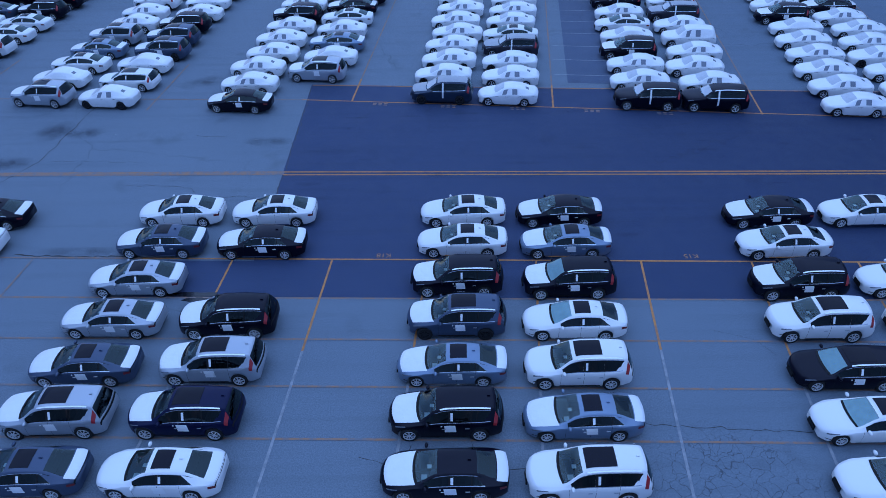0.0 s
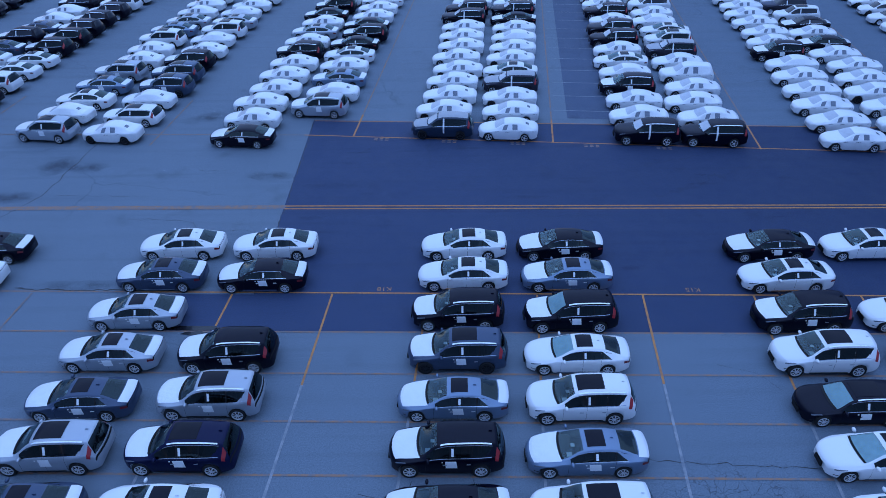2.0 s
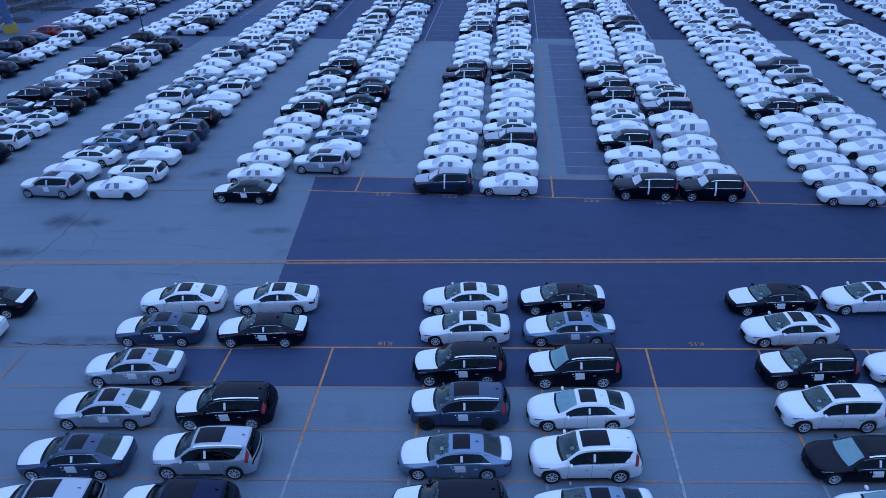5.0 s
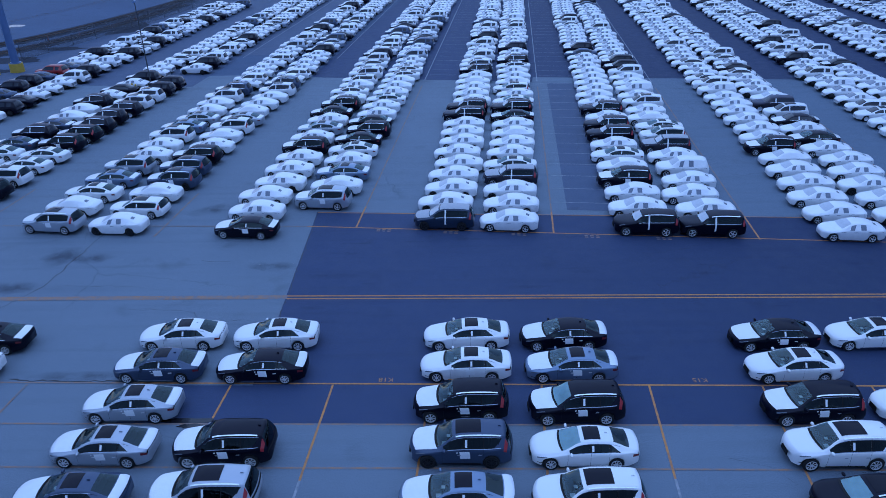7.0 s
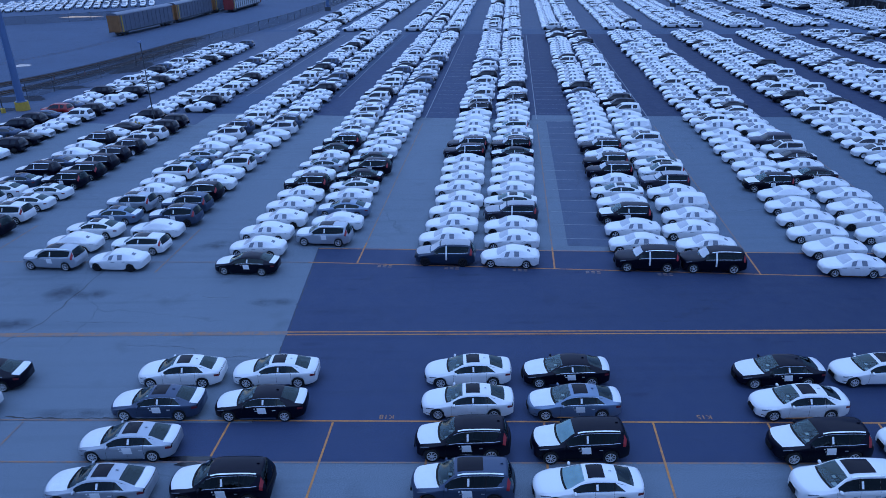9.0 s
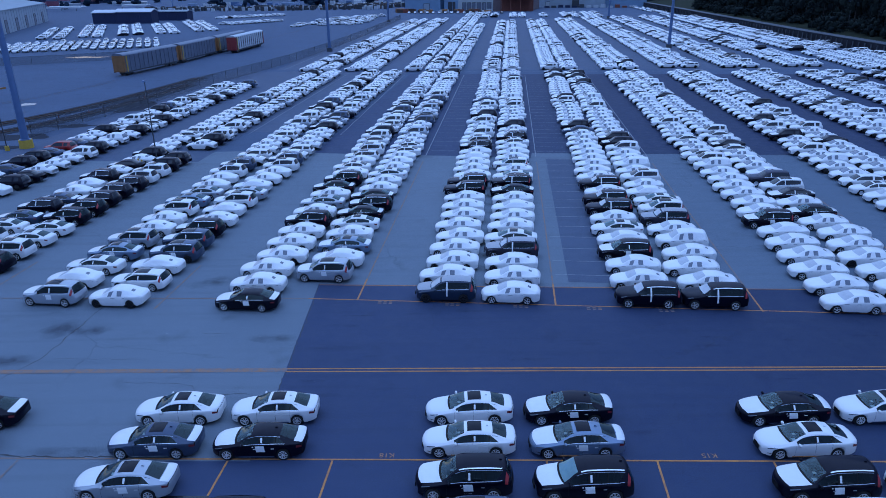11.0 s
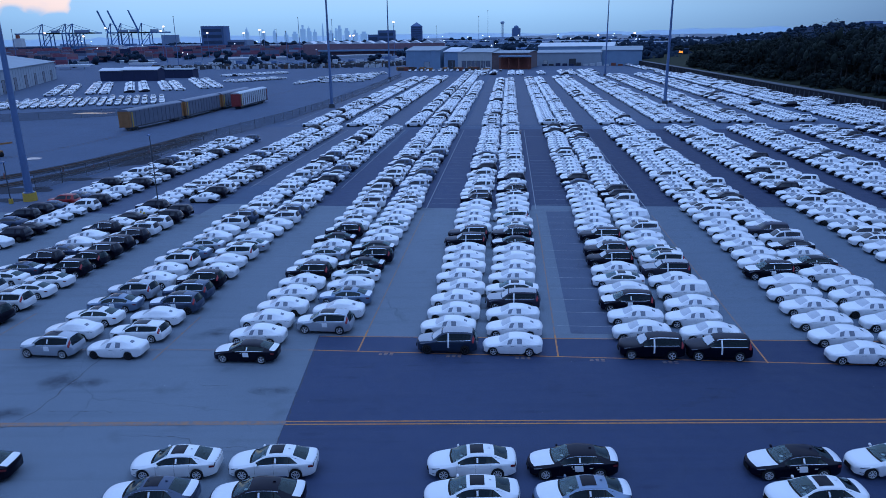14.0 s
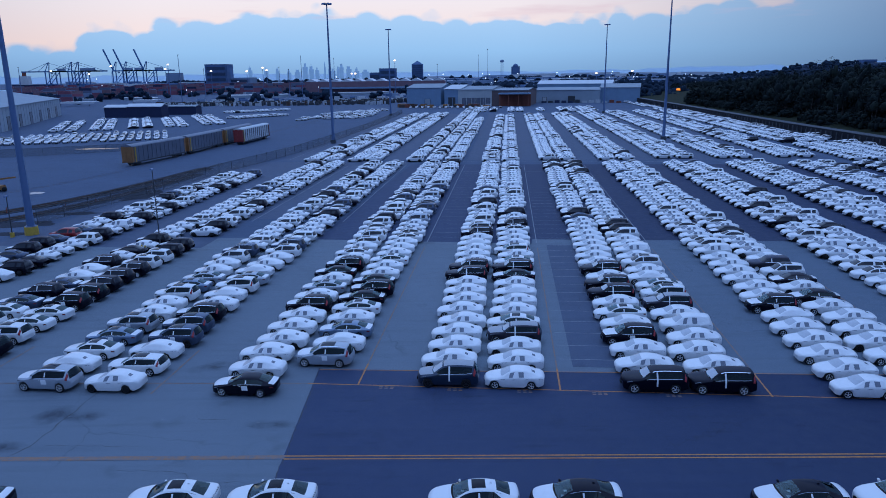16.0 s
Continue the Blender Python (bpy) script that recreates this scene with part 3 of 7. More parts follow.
OFFROAD.update(
    kind="off-road car", length=4.95, radius=0.39,
    top=[(0, 0.78), (0.05, 0.96), (0.25, 1.07), (0.9, 1.13), (1.4, 1.19), (2.05, 1.60), (2.5, 1.70), (3.2, 1.74), (4.2, 1.72), (4.62, 1.66), (4.84, 1.22), (4.92, 1.06), (4.95, 0.85)],
    edge=[(0, 0.76), (0.05, 0.92), (0.25, 1.02), (0.9, 1.09), (1.4, 1.14), (2.05, 1.52), (2.5, 1.62), (3.2, 1.655), (4.2, 1.64), (4.62, 1.57), (4.84, 1.18), (4.92, 1.04), (4.95, 0.83)],
    edge_half=[(0, 0.60), (0.05, 0.68), (0.25, 0.76), (0.9, 0.82), (1.4, 0.83), (2.05, 0.67), (2.5, 0.65), (3.2, 0.645), (4.2, 0.64), (4.62, 0.63), (4.84, 0.80), (4.92, 0.80), (4.95, 0.74)],
    belt=[(0, 0.72), (0.05, 0.86), (0.25, 0.95), (0.9, 1.02), (1.4, 1.08), (2.1, 1.09), (3.4, 1.11), (4.2, 1.13), (4.62, 1.14), (4.84, 1.08), (4.92, 1.0), (4.95, 0.80)],
    half=[(0, 0.68), (0.05, 0.80), (0.2, 0.90), (0.6, 0.97), (1.5, 0.98), (3.9, 0.98), (4.4, 0.96), (4.8, 0.92), (4.92, 0.88), (4.95, 0.82)],
    screen=(1.42, 2.03), back=(4.64, 4.82), sides=((1.62, 2.50), (2.60, 3.45), (3.55, 4.50)), sunroof=(2.35, 3.3), hood=(0.15, 1.38),
)
CLOTH = dict(SEDAN)
CLOTH.update(
    kind="covered sedan", edge_half=[(u, y + 0.03) for u, y in SEDAN["edge_half"]],
    half=[(u, y + 0.015) for u, y in SEDAN["half"]],
    sides=((1.90, 2.50), (2.84, 3.26)), sunroof=None, boot=None, back=(3.80, 4.22),
)
CLOTH_SUV = dict(SUV)
CLOTH_SUV.update(kind="covered SUV", half=[(u, y + 0.015) for u, y in SUV["half"]], sides=((1.9, 2.5), (2.9, 3.35)), sunroof=None, rails=None)

SUV, WAGON, OFFROAD = stretch(SUV, 0.965), stretch(WAGON, 0.97), stretch(OFFROAD, 0.985)
CLOTH, CLOTH_SUV = stretch(CLOTH, 0.915), stretch(CLOTH_SUV, 0.94)
RINGS = 12


def bow(u, y, length):
    """How far a point of the skin is moved along the car, so that both ends curve in plan."""
    ahead = np.clip(1 - u / 2.3, 0, 1) ** 0.8
    astern = np.clip(1 - (length - u) / 1.6, 0, 1) ** 0.8
    return (np.abs(y) / 0.9) ** 2.2 * (0.32 * ahead - 0.15 * astern)


def arch_centre(shape, wheel):
    """The length on the skin that lies over a wheel once the sides are bowed."""
    u = wheel
    for _ in range(12):
        half = float(curve_through(shape["half"], np.array([u]))[0])
        u = wheel - float(bow(np.array([u]), half, shape["length"])[0])
    return u


def shell(shape, u):
    """Half cross sections of the body at the lengths u: arrays of (y, z), from the sill up to the centre of the roof."""
    top, edge, wide = (curve_through(shape[k], u) for k in ("top", "edge", "edge_half"))
    belt, half, sill = (curve_through(shape[k], u) for k in ("belt", "half", "sill"))
    for wheel in shape["wheels"]:
        reach = shape["radius"] + 0.055
        away = np.abs(u - arch_centre(shape, wheel))
        arch = shape["radius"] + np.sqrt(np.maximum(reach**2 - away**2, 0)) - 0.02
        sill = np.where(away < reach, np.maximum(sill, arch), sill)
    up = lambda f: sill + (belt - sill) * f  # noqa: E731
    ys = [half * 0.94, half * 0.985, half, half * 0.992, half * 0.962]
    zs = [sill, up(0.22), up(0.52), up(0.84), belt]
    for f in (0.10, 0.88, 1.0):
        ys.append(ys[4] + (wide - ys[4]) * (f**0.92))
        zs.append(belt + (edge - belt) * f)
    for f, g in ((0.90, 0.45), (0.62, 0.80), (0.32, 0.95), (0.0, 1.0)):
        ys.append(wide * f)
        zs.append(edge + (top - edge) * g)
    return np.array(ys).T, np.array(zs).T


class Loft:
    """The outer skin of one car shape, from which the panels are cut."""

    def __init__(self, shape, step):
        self.shape, length = shape, shape["length"]
        marks = {0, 0.02, 0.06, length - 0.02, length}
        for key in ("screen", "back", "sunroof", "hood", "boot"):
            marks.update(shape[key] or ())
        for a, b in shape["sides"]:
            marks.update((a, b))
        for wheel in shape["wheels"]:
            n = 4 if step < 0.2 else 2
            centre = arch_centre(shape, wheel)
            marks.update(centre + (shape["radius"] + 0.055) * math.sin(k / n * math.pi / 2) for k in range(-n, n + 1))
        kept = sorted(marks)
        u = []
        for a in kept:
            if not u or a - u[-1] > 0.012:
                u.append(a)
        full = []
        for a, b in zip(u, u[1:]):
            n = max(1, round((b - a) / step))
            full += [a + (b - a) * k / n for k in range(n)]
        self.u = np.array(full + [u[-1]])
        self.y, self.z = shell(shape, self.u)
        ring = np.concatenate([np.stack([-self.y, self.z], -1), np.stack([self.y, self.z], -1)[:, -2::-1]], 1)
        self.at = np.concatenate([np.broadcast_to((self.u - length / 2)[:, None, None], ring.shape[:2] + (1,)), ring], 2)
        # the ends and the screens bow outwards in plan
        self.at = self.at.copy()
        self.at[:, :, 0] += bow(self.u[:, None], self.at[:, :, 1], length)
        du, dv = np.gradient(self.at, axis=0), np.gradient(self.at, axis=1)
        n = np.cross(dv, du)
        self.normal = n / np.maximum(np.linalg.norm(n, axis=2, keepdims=True), 1e-9)
        if (self.normal[:, RINGS - 1, 2].mean()) < 0:
            self.normal = -self.normal

    def index(self, u):
        return int(np.argmin(np.abs(self.u - u)))

    def cut(self, name, us, rings, mat, out=0.0, holes=(), caps=False, sub=1):
        """A panel: the skin between two lengths and two rings, moved outwards; holes: panels left out of it."""
        i0, i1 = self.index(us[0]), self.index(us[1])
        j0, j1 = rings
        ids, verts, normals, faces = {}, [], [], []

        def vert(i, j):
            if (i, j) not in ids:
                ids[i, j] = len(verts)
                verts.append(self.at[i, j] + self.normal[i, j] * out)
                normals.append(self.normal[i, j])
            return ids[i, j]

        skip = [(self.index(a), self.index(b), c, d) for (a, b), (c, d) in holes]
        for i in range(i0, i1):
            for j in range(j0, j1):
                if any(a <= i < b and c <= j < d for a, b, c, d in skip):
                    continue
                faces.append((vert(i, j), vert(i + 1, j), vert(i + 1, j + 1), vert(i, j + 1)))
        if caps:
            faces.append(tuple(vert(i0, j) for j in range(j0, j1 + 1)))
            faces.append(tuple(vert(i1, j) for j in range(j1, j0 - 1, -1)))
        me = mesh_of(name, verts, faces, mat, True)
        me.normals_split_custom_set_from_vertices([tuple(n) for n in normals])
        return me

    def spot(self, u, v):
        """Place and normal at length u and fractional ring v."""
        i = int(np.clip(np.searchsorted(self.u, u) - 1, 0, len(self.u) - 2))
        f = (u - self.u[i]) / (self.u[i + 1] - self.u[i])
        j = int(min(v, 2 * RINGS - 3))
        g = v - j
        mix = lambda a: (a[i, j] * (1 - f) + a[i + 1, j] * f) * (1 - g) + (a[i, j + 1] * (1 - f) + a[i + 1, j + 1] * f) * g  # noqa: E731
        return mix(self.at), mix(self.normal)

    def patch(self, name, us, rings, mat, out=0.006, n=4, m=3, lean=0.0):
        """A thin sheet laid on the skin over any stretch."""
        verts, faces = [], []
        for i in range(n + 1):
            for j in range(m + 1):
                g = j / m
                p, q = self.spot(us[0] + (us[1] - us[0]) * i / n + lean * g, rings[0] + (rings[1] - rings[0]) * g)
                verts.append(p + q * out)
        for i in range(n):
            for j in range(m):
                a = i * (m + 1) + j
                faces.append((a, a + m + 1, a + m + 2, a + 1))
        return mesh_of(name, verts, faces, mat, True)


    def corner(self, name, corners, mat, out=0.006):
        """A small three-cornered sheet on the skin; corners: (length, ring)."""
        verts = []
        for u, v in corners:
            p, q = self.spot(u, v)
            verts.append(p + q * out)
        return mesh_of(name, verts, [(0, 1, 2)], mat)


def box_verts(x0, x1, y0, y1, z0, z1, taper=0.0):
    t = taper
    return [(x0, y0, z0), (x1, y0, z0), (x1, y1, z0), (x0, y1, z0), (x0 + t, y0 + t, z1), (x1 - t, y0 + t, z1), (x1 - t, y1 - t, z1), (x0 + t, y1 - t, z1)]


BOX = [(3, 2, 1, 0), (4, 5, 6, 7), (0, 1, 5, 4), (1, 2, 6, 5), (2, 3, 7, 6), (3, 0, 4, 7)]


def boxes(name, items, mat, index=None):
    """Several boxes (x0, x1, y0, y1, z0, z1, taper) joined in one mesh."""
    verts, faces = [], []
    for it in items:
        k = len(verts)
        verts += box_verts(*it)
        faces += [tuple(k + i for i in f) for f in BOX]
    return mesh_of(name, verts, faces, mat)


def lathe(name, outline, n, mat, smooth=True):
    """A ring turned about the y axis from (radius, y) points."""
    verts, faces, k = [], [], len(outline)
    for i in range(n):
        a = i / n * math.tau
        verts += [(r * math.cos(a), y, r * math.sin(a)) for r, y in outline]
    for i in range(n):
        for j in range(k - 1):
            a, b = i * k + j, ((i + 1) % n) * k + j
            faces.append((a, b, b + 1, a + 1))
    return mesh_of(name, verts, faces, mat, smooth)


MESHES = {}


def kept(key, make):
    if key not in MESHES:
        MESHES[key] = make()
    return MESHES[key]


def rim_mesh(mat, spokes):
    """Wheel disc with spokes before a dark well."""
    verts, faces, index = [], [], []
    n = 20
    for r, y in ((0.235, -0.10), (0.235, -0.118), (0.214, -0.118), (0.208, -0.07)):
        verts += [(r * math.cos(k / n * math.tau), y, r * math.sin(k / n * math.tau)) for k in range(n)]
    for ring in range(3):
        for k in range(n):
            faces.append((ring * n + k, (ring + 1) * n + k, (ring + 1) * n + (k + 1) % n, ring * n + (k + 1) % n))
            index.append(0)
    faces.append(tuple(3 * n + k for k in range(n)))
    index.append(1)
    for s in range(spokes):
        a = s / spokes * math.tau
        e, f = Vector((math.cos(a), 0, math.sin(a))), Vector((-math.sin(a), 0, math.cos(a)))
        k = len(verts)
        for r, w, y in ((0.03, 0.020, -0.112), (0.215, 0.028, -0.116)):
            verts += [tuple(e * r + f * w + Vector((0, y, 0))), tuple(e * r - f * w + Vector((0, y, 0)))]
        faces.append((k, k + 1, k + 3, k + 2))
        index.append(0)
    k = len(verts)
    verts += [(0.06 * math.cos(i / 10 * math.tau), -0.119, 0.06 * math.sin(i / 10 * math.tau)) for i in range(10)]
    faces.append(tuple(k + i for i in range(10)))
    index.append(0)
    return mesh_of("rim", verts, faces, [mat, M["trim"]], False, index)


def part(name, data, parent, label="", at=None):
    ob = new(name, data)
    ob.parent = parent
    if at is not None:
        ob.matrix_basis = at
    if label:
        ob["label"] = label
    return ob


def add_wheels(car, shape, dark, fine, shut=False):
    scale = shape["radius"] / 0.345
    tyre = kept(("tyre", fine), lambda: lathe("tyre", [(0.235, 0.09), (0.32, 0.11), (0.345, 0.07), (0.345, -0.07), (0.32, -0.115), (0.235, -0.10)], 22 if fine else 14, M["rubber"]))
    face = "film" if shut else ("dark_alloy" if dark else "alloy")
    disc = kept(("rim", face, fine), lambda: rim_mesh(M[face], 8 if fine else 5))
    for wheel in shape["wheels"]:
        for side in (-1, 1):
            half = float(curve_through(shape["half"], np.array([wheel]))[0])
            m = pose(wheel - shape["length"] / 2, side * (half - 0.135), shape["radius"], 0, random.uniform(0, 90), 0 if side < 0 else 180)
            t = part("tyre", tyre, car, at=m @ Matrix.Scale(scale, 4))
            part("rim", disc, t, "white covered wheel disc" if shut else ("dark alloy rim" if dark else "silver alloy rim"))


PROTOTYPES = {}
SIDE_L, SIDE_R = (5, 6), (2 * RINGS - 8, 2 * RINGS - 7)
ROOF = (8, 2 * RINGS - 10)
HOOD = (7, 2 * RINGS - 9)


def back_rings(shape):
    """A tailgate window is wider than that of a sedan."""
    return ROOF if "sedan" in shape["kind"] else HOOD


def window_holes(shape):
    holes = [(shape["screen"], ROOF), (shape["back"], back_rings(shape))]
    for span in shape["sides"]:
        holes += [(span, SIDE_L), (span, SIDE_R)]
    return holes


def open_car(shape, colour, fine, extra=""):
    """An uncovered car. extra: f hood film, b boot film, s sunroof, r rails, p door sheet, t sticker, h sunshade, d dark rims, c roof film."""
    door = shape["sides"][0][1]
    if not fine:
        whole = shape
        shape = kept(("plain", id(whole)), lambda: dict(whole, sides=((whole["sides"][0][0], whole["sides"][-1][1]),)))
    loft = kept(("loft", id(shape), fine), lambda: Loft(shape, 0.13 if fine else 0.30))
    base = kept(("open", id(shape), fine), dict)
    length = shape["length"]
    car = new("car", None)
    car.empty_display_size = 0.3

    def panel(key, make, name, label="", parent=None):
        if key not in base:
            base[key] = make()
        return part(name, base[key], parent or car, label)

    panel(("body", colour), lambda: loft.cut("body", (0, length), (0, 2 * RINGS - 2), M[colour], 0, window_holes(shape), True), "body")
    panel("under", lambda: boxes("underbody", [(-length / 2 + 0.60, length / 2 - 0.50, -0.70, 0.70, 0.22, 0.66, 0.0)], M["trim"]), "underbody", "black underbody")
    panel("screen", lambda: loft.cut("windshield", shape["screen"], ROOF, M["screen"]), "windshield")
    panel("back", lambda: loft.cut("rear_window", shape["back"], back_rings(shape), M["rear_glass"]), "rear_window")
    for k, span in enumerate(shape["sides"]):
        panel(("sl", k), lambda: loft.cut("side_window", span, SIDE_L, M["glass"]), "side_window")
        panel(("sr", k), lambda: loft.cut("side_window", span, SIDE_R, M["glass"]), "side_window")
    if "f" in extra:
        panel("film", lambda: loft.cut("hood_film", shape["hood"], HOOD, M["film"], 0.008), "hood_film", "white protective film over the hood")
    if "b" in extra and shape["boot"]:
        panel("bootfilm", lambda: loft.cut("boot_film", shape["boot"], HOOD, M["film"], 0.008), "boot_film", "white protective film over the boot lid")
    if "s" in extra and shape["sunroof"]:
        a, b = shape["sunroof"]
        panel("sun", lambda: loft.patch("sunroof", (a, b), (8.6, 2 * RINGS - 2 - 8.6), M["roof_glass"], 0.014, 8, 9), "sunroof", "dark glass sunroof")
    lamp_v = 3.25
    far = 2 * RINGS - 2
    if shape["kind"] == "sedan":
        tail_u, tail_v = (length - 0.30, length - 0.05), (2.7, 3.55)
    else:
        tail_u, tail_v = (shape["back"][0] + 0.0, shape["back"][0] + 0.15), (3.0, 6.0)
    red = "tail" if shape["kind"] == "sedan" else "tail_red"
    panel("tail_l", lambda: loft.patch("taillight", tail_u, tail_v, M[red], 0.008), "taillight", "red taillight")
    panel("tail_r", lambda: loft.patch("taillight", tail_u, (far - tail_v[0], far - tail_v[1]), M[red], 0.008), "taillight", "red taillight")
    panel("head_l", lambda: loft.patch("headlight", (0.10, 0.46), (lamp_v, 4.1), M["lamp"], 0.008), "headlight", "clear headlight")
    panel("head_r", lambda: loft.patch("headlight", (0.10, 0.46), (far - lamp_v, far - 4.1), M["lamp"], 0.008), "headlight", "clear headlight")
    nose = float(shell(shape, np.array([0.0]))[1][0, 4])
    panel("grille", lambda: boxes("grille", [(-length / 2 - 0.02, -length / 2 + 0.05, -0.27, 0.27, nose - 0.24, nose - 0.02, 0.01)], M["trim"]), "grille", "black grille")
    if "r" in extra and shape["rails"]:
        a, b = shape["rails"]
        for v in (7.25, far - 7.25):
            panel(("rail", v), lambda: loft.patch("roof_rail", (a, b), (v - 0.28, v + 0.28), M["chrome"], 0.06, 8, 1), "roof_rail", "silver roof rail")
    if "t" in extra:
        a = door
        panel("sticker", lambda: loft.patch("window_sticker", (a + 0.10, a + 0.20), (5.15, 5.80), M["paper"], 0.008, 2, 2), "window_sticker", "white window sticker")
    if "p" in extra:
        a = door
        panel("sheet", lambda: loft.patch("door_sheet", (a - 0.12, a + 0.34), (1.9, 3.7), M["paper"], 0.012, 3, 3, -0.05), "door_sheet", "white sheet taped to the door")
        panel("tag", lambda: loft.patch("door_tag", (a - 0.34, a - 0.26), (3.2, 3.6), M["paper"], 0.012, 2, 2), "door_tag", "small white tag on the door")
    if "c" in extra or "o" in extra:
        a = door
        if "c" in extra:
            panel("roofstrip", lambda: loft.patch("roof_film", (shape["screen"][1] + 0.1, shape["back"][0] - 0.1), (7.9, far - 7.9), M["clouded"], 0.010, 8, 6), "roof_film", "grey film over the roof")
            panel("hoodclear", lambda: loft.cut("hood_film", shape["hood"], HOOD, M["clouded"], 0.010), "hood_film", "grey film over the hood")
        panel("screenfilm", lambda: loft.patch("windshield_film", (shape["screen"][0] + 0.05, shape["screen"][1] - 0.03), (8.2, far - 8.2), M["cover_window"], 0.012, 4, 6), "windshield_film", "clouded film over the windshield")
        panel("strap", lambda: loft.patch("door_strip", (a - 0.02, a + 0.10), (1.6, 6.6), M["paper"], 0.014, 2, 5), "door_strip", "white strip taped down the door")
    mirror = kept(("mirror", colour), lambda: ellipsoid("mirror", 0.075, 0.13, 0.085, M[colour]))
    z = float(curve_through(shape["belt"], np.array([shape["mirror"]]))[0])
    for side in (-1, 1):
        part("mirror", mirror, car, at=pose(shape["mirror"] - length / 2, side * 0.99, z + 0.08))
    add_wheels(car, shape, "d" in extra, fine)
    s0, s1 = shape["sides"][0][0], shape["sides"][-1][1]
    for w0, w1 in ((4.75, 5.02), (far - 5.02, far - 4.75)):
        panel(("bright", w0), lambda: loft.patch("window_trim", (s0, s1), (w0, w1), M["chrome"], 0.007, 12 if fine else 6, 1), "window_trim", "bright strip below the windows")
    if not fine:
        for v in (5, far - 6):
            panel(("pillar", v), lambda: loft.patch("pillar_trim", (door, door + 0.10), (v, v + 1), M["trim"], 0.006, 1, 2), "pillar_trim", "black window pillar")
        return car
    sedan = shape["kind"] == "sedan"
    for k, flip in enumerate((lambda v: v, lambda v: far - v)):
        # the last side window narrows to a point
        tip = [(s1 - 0.50, 6.02), (s1 + 0.01, 6.02), (s1 + 0.01, 4.98)] if sedan else [(s1 - 0.34, 4.98), (s1 + 0.01, 4.98), (s1 + 0.01, 6.02)]
        panel(("tip", k, colour), lambda: loft.corner("window_corner", [(u, flip(v)) for u, v in tip], M[colour]), "window_corner")
        end = (s0 + 0.42, s1 - (0.34 if sedan else 0.02))
        panel(("over", k), lambda: loft.patch("window_trim", end, (flip(5.98), flip(6.12)), M["chrome"], 0.008, 8, 1), "window_trim", "bright strip above the windows")
        panel(("fog", k), lambda: loft.patch("bumper_vent", (0.10, 0.30), (flip(1.25), flip(1.5)), M["trim"], 0.006, 3, 1), "bumper_vent", "dark vent in the front bumper")
    panel("cowl", lambda: loft.patch("wiper_cowl", (shape["screen"][0] - 0.05, shape["screen"][0] + 0.05), (8, far - 8), M["trim"], 0.012, 2, 12), "wiper_cowl", "black wiper cowl below the windshield")
    panel("stern", lambda: loft.patch("boot_gap", (length - 0.07, length - 0.035), (3.0, far - 3.0), M["trim"], 0.008, 1, 14), "boot_gap", "dark recess across the tail")
    panel("cabin", lambda: boxes("interior", cabin_boxes(shape), M["cabin"]), "interior", "dark seats and dashboard")
    for v0, v1 in ((2.62, 2.82), (far - 2.82, far - 2.62)):
        for u0 in (shape["sides"][0][1] - 0.28, shape["sides"][1][1] - 0.22):
            panel(("handle", v0, u0), lambda: loft.patch("door_handle", (u0, u0 + 0.19), (v0, v1), M[colour], 0.03, 2, 1), "door_handle")
    for v in (0.25, far - 0.25):
        panel(("sill", v), lambda: loft.patch("sill_trim", (shape["wheels"][0] + 0.46, shape["wheels"][1] - 0.46), (v - 0.25, v + 0.25), M["chrome" if shape["kind"] == "sedan" else "trim"], 0.01, 6, 1), "sill_trim", "sill trim strip")
    for (_, a), (b, _) in zip(shape["sides"], shape["sides"][1:]):
        for v in (5, far - 6):
            panel(("pillar", v, a), lambda: loft.patch("pillar_trim", (a, b), (v, v + 1), M["trim"], 0.004, 1, 2), "pillar_trim", "black window pillar")
    # door gaps
    gaps = [shape["sides"][0][0] - 0.12, shape["sides"][0][1] + 0.05, shape["sides"][1][1] + 0.02]
    for g in gaps:
        for v0, v1 in ((0.4, 4.7), (far - 4.7, far - 0.4)):
            panel(("gap", g, v0), lambda: loft.patch("door_gap", (g, g + 0.012), (v0, v1), M["trim"], 0.003, 1, 6), "door_gap", "dark gap between the doors")
    fin, fin_z = shape["back"][0] - length / 2 - 0.36, top_z(shape, shape["back"][0] - 0.36)
    panel(("fin", colour), lambda: boxes("antenna", [(fin, fin + 0.15, -0.03, 0.03, fin_z - 0.03, fin_z + 0.05, 0.02)], M[colour]), "antenna", "small roof antenna fin")
    dash = top_z(shape, shape["screen"][0]) - 0.10
    o = shape["screen"][0] - length / 2
    for k, note in enumerate(((o + 0.30, o + 0.52, -0.52, -0.30, dash + 0.03, dash + 0.035, 0), (o + 0.52, o + 0.68, -0.05, 0.12, dash + 0.06, dash + 0.065, 0))):
        panel(("note", k), lambda: boxes("dash_paper", [note], M["paper"]), "dash_paper", "white paper on the dashboard")
    if "h" in extra:
        panel("sunshade", lambda: loft.cut("sunshade", shape["screen"], ROOF, M["shade"], -0.03), "sunshade", "silver sunshade behind the windshield")
    return car


def top_z(shape, u):
    return float(curve_through(shape["top"], np.array([u]))[0])


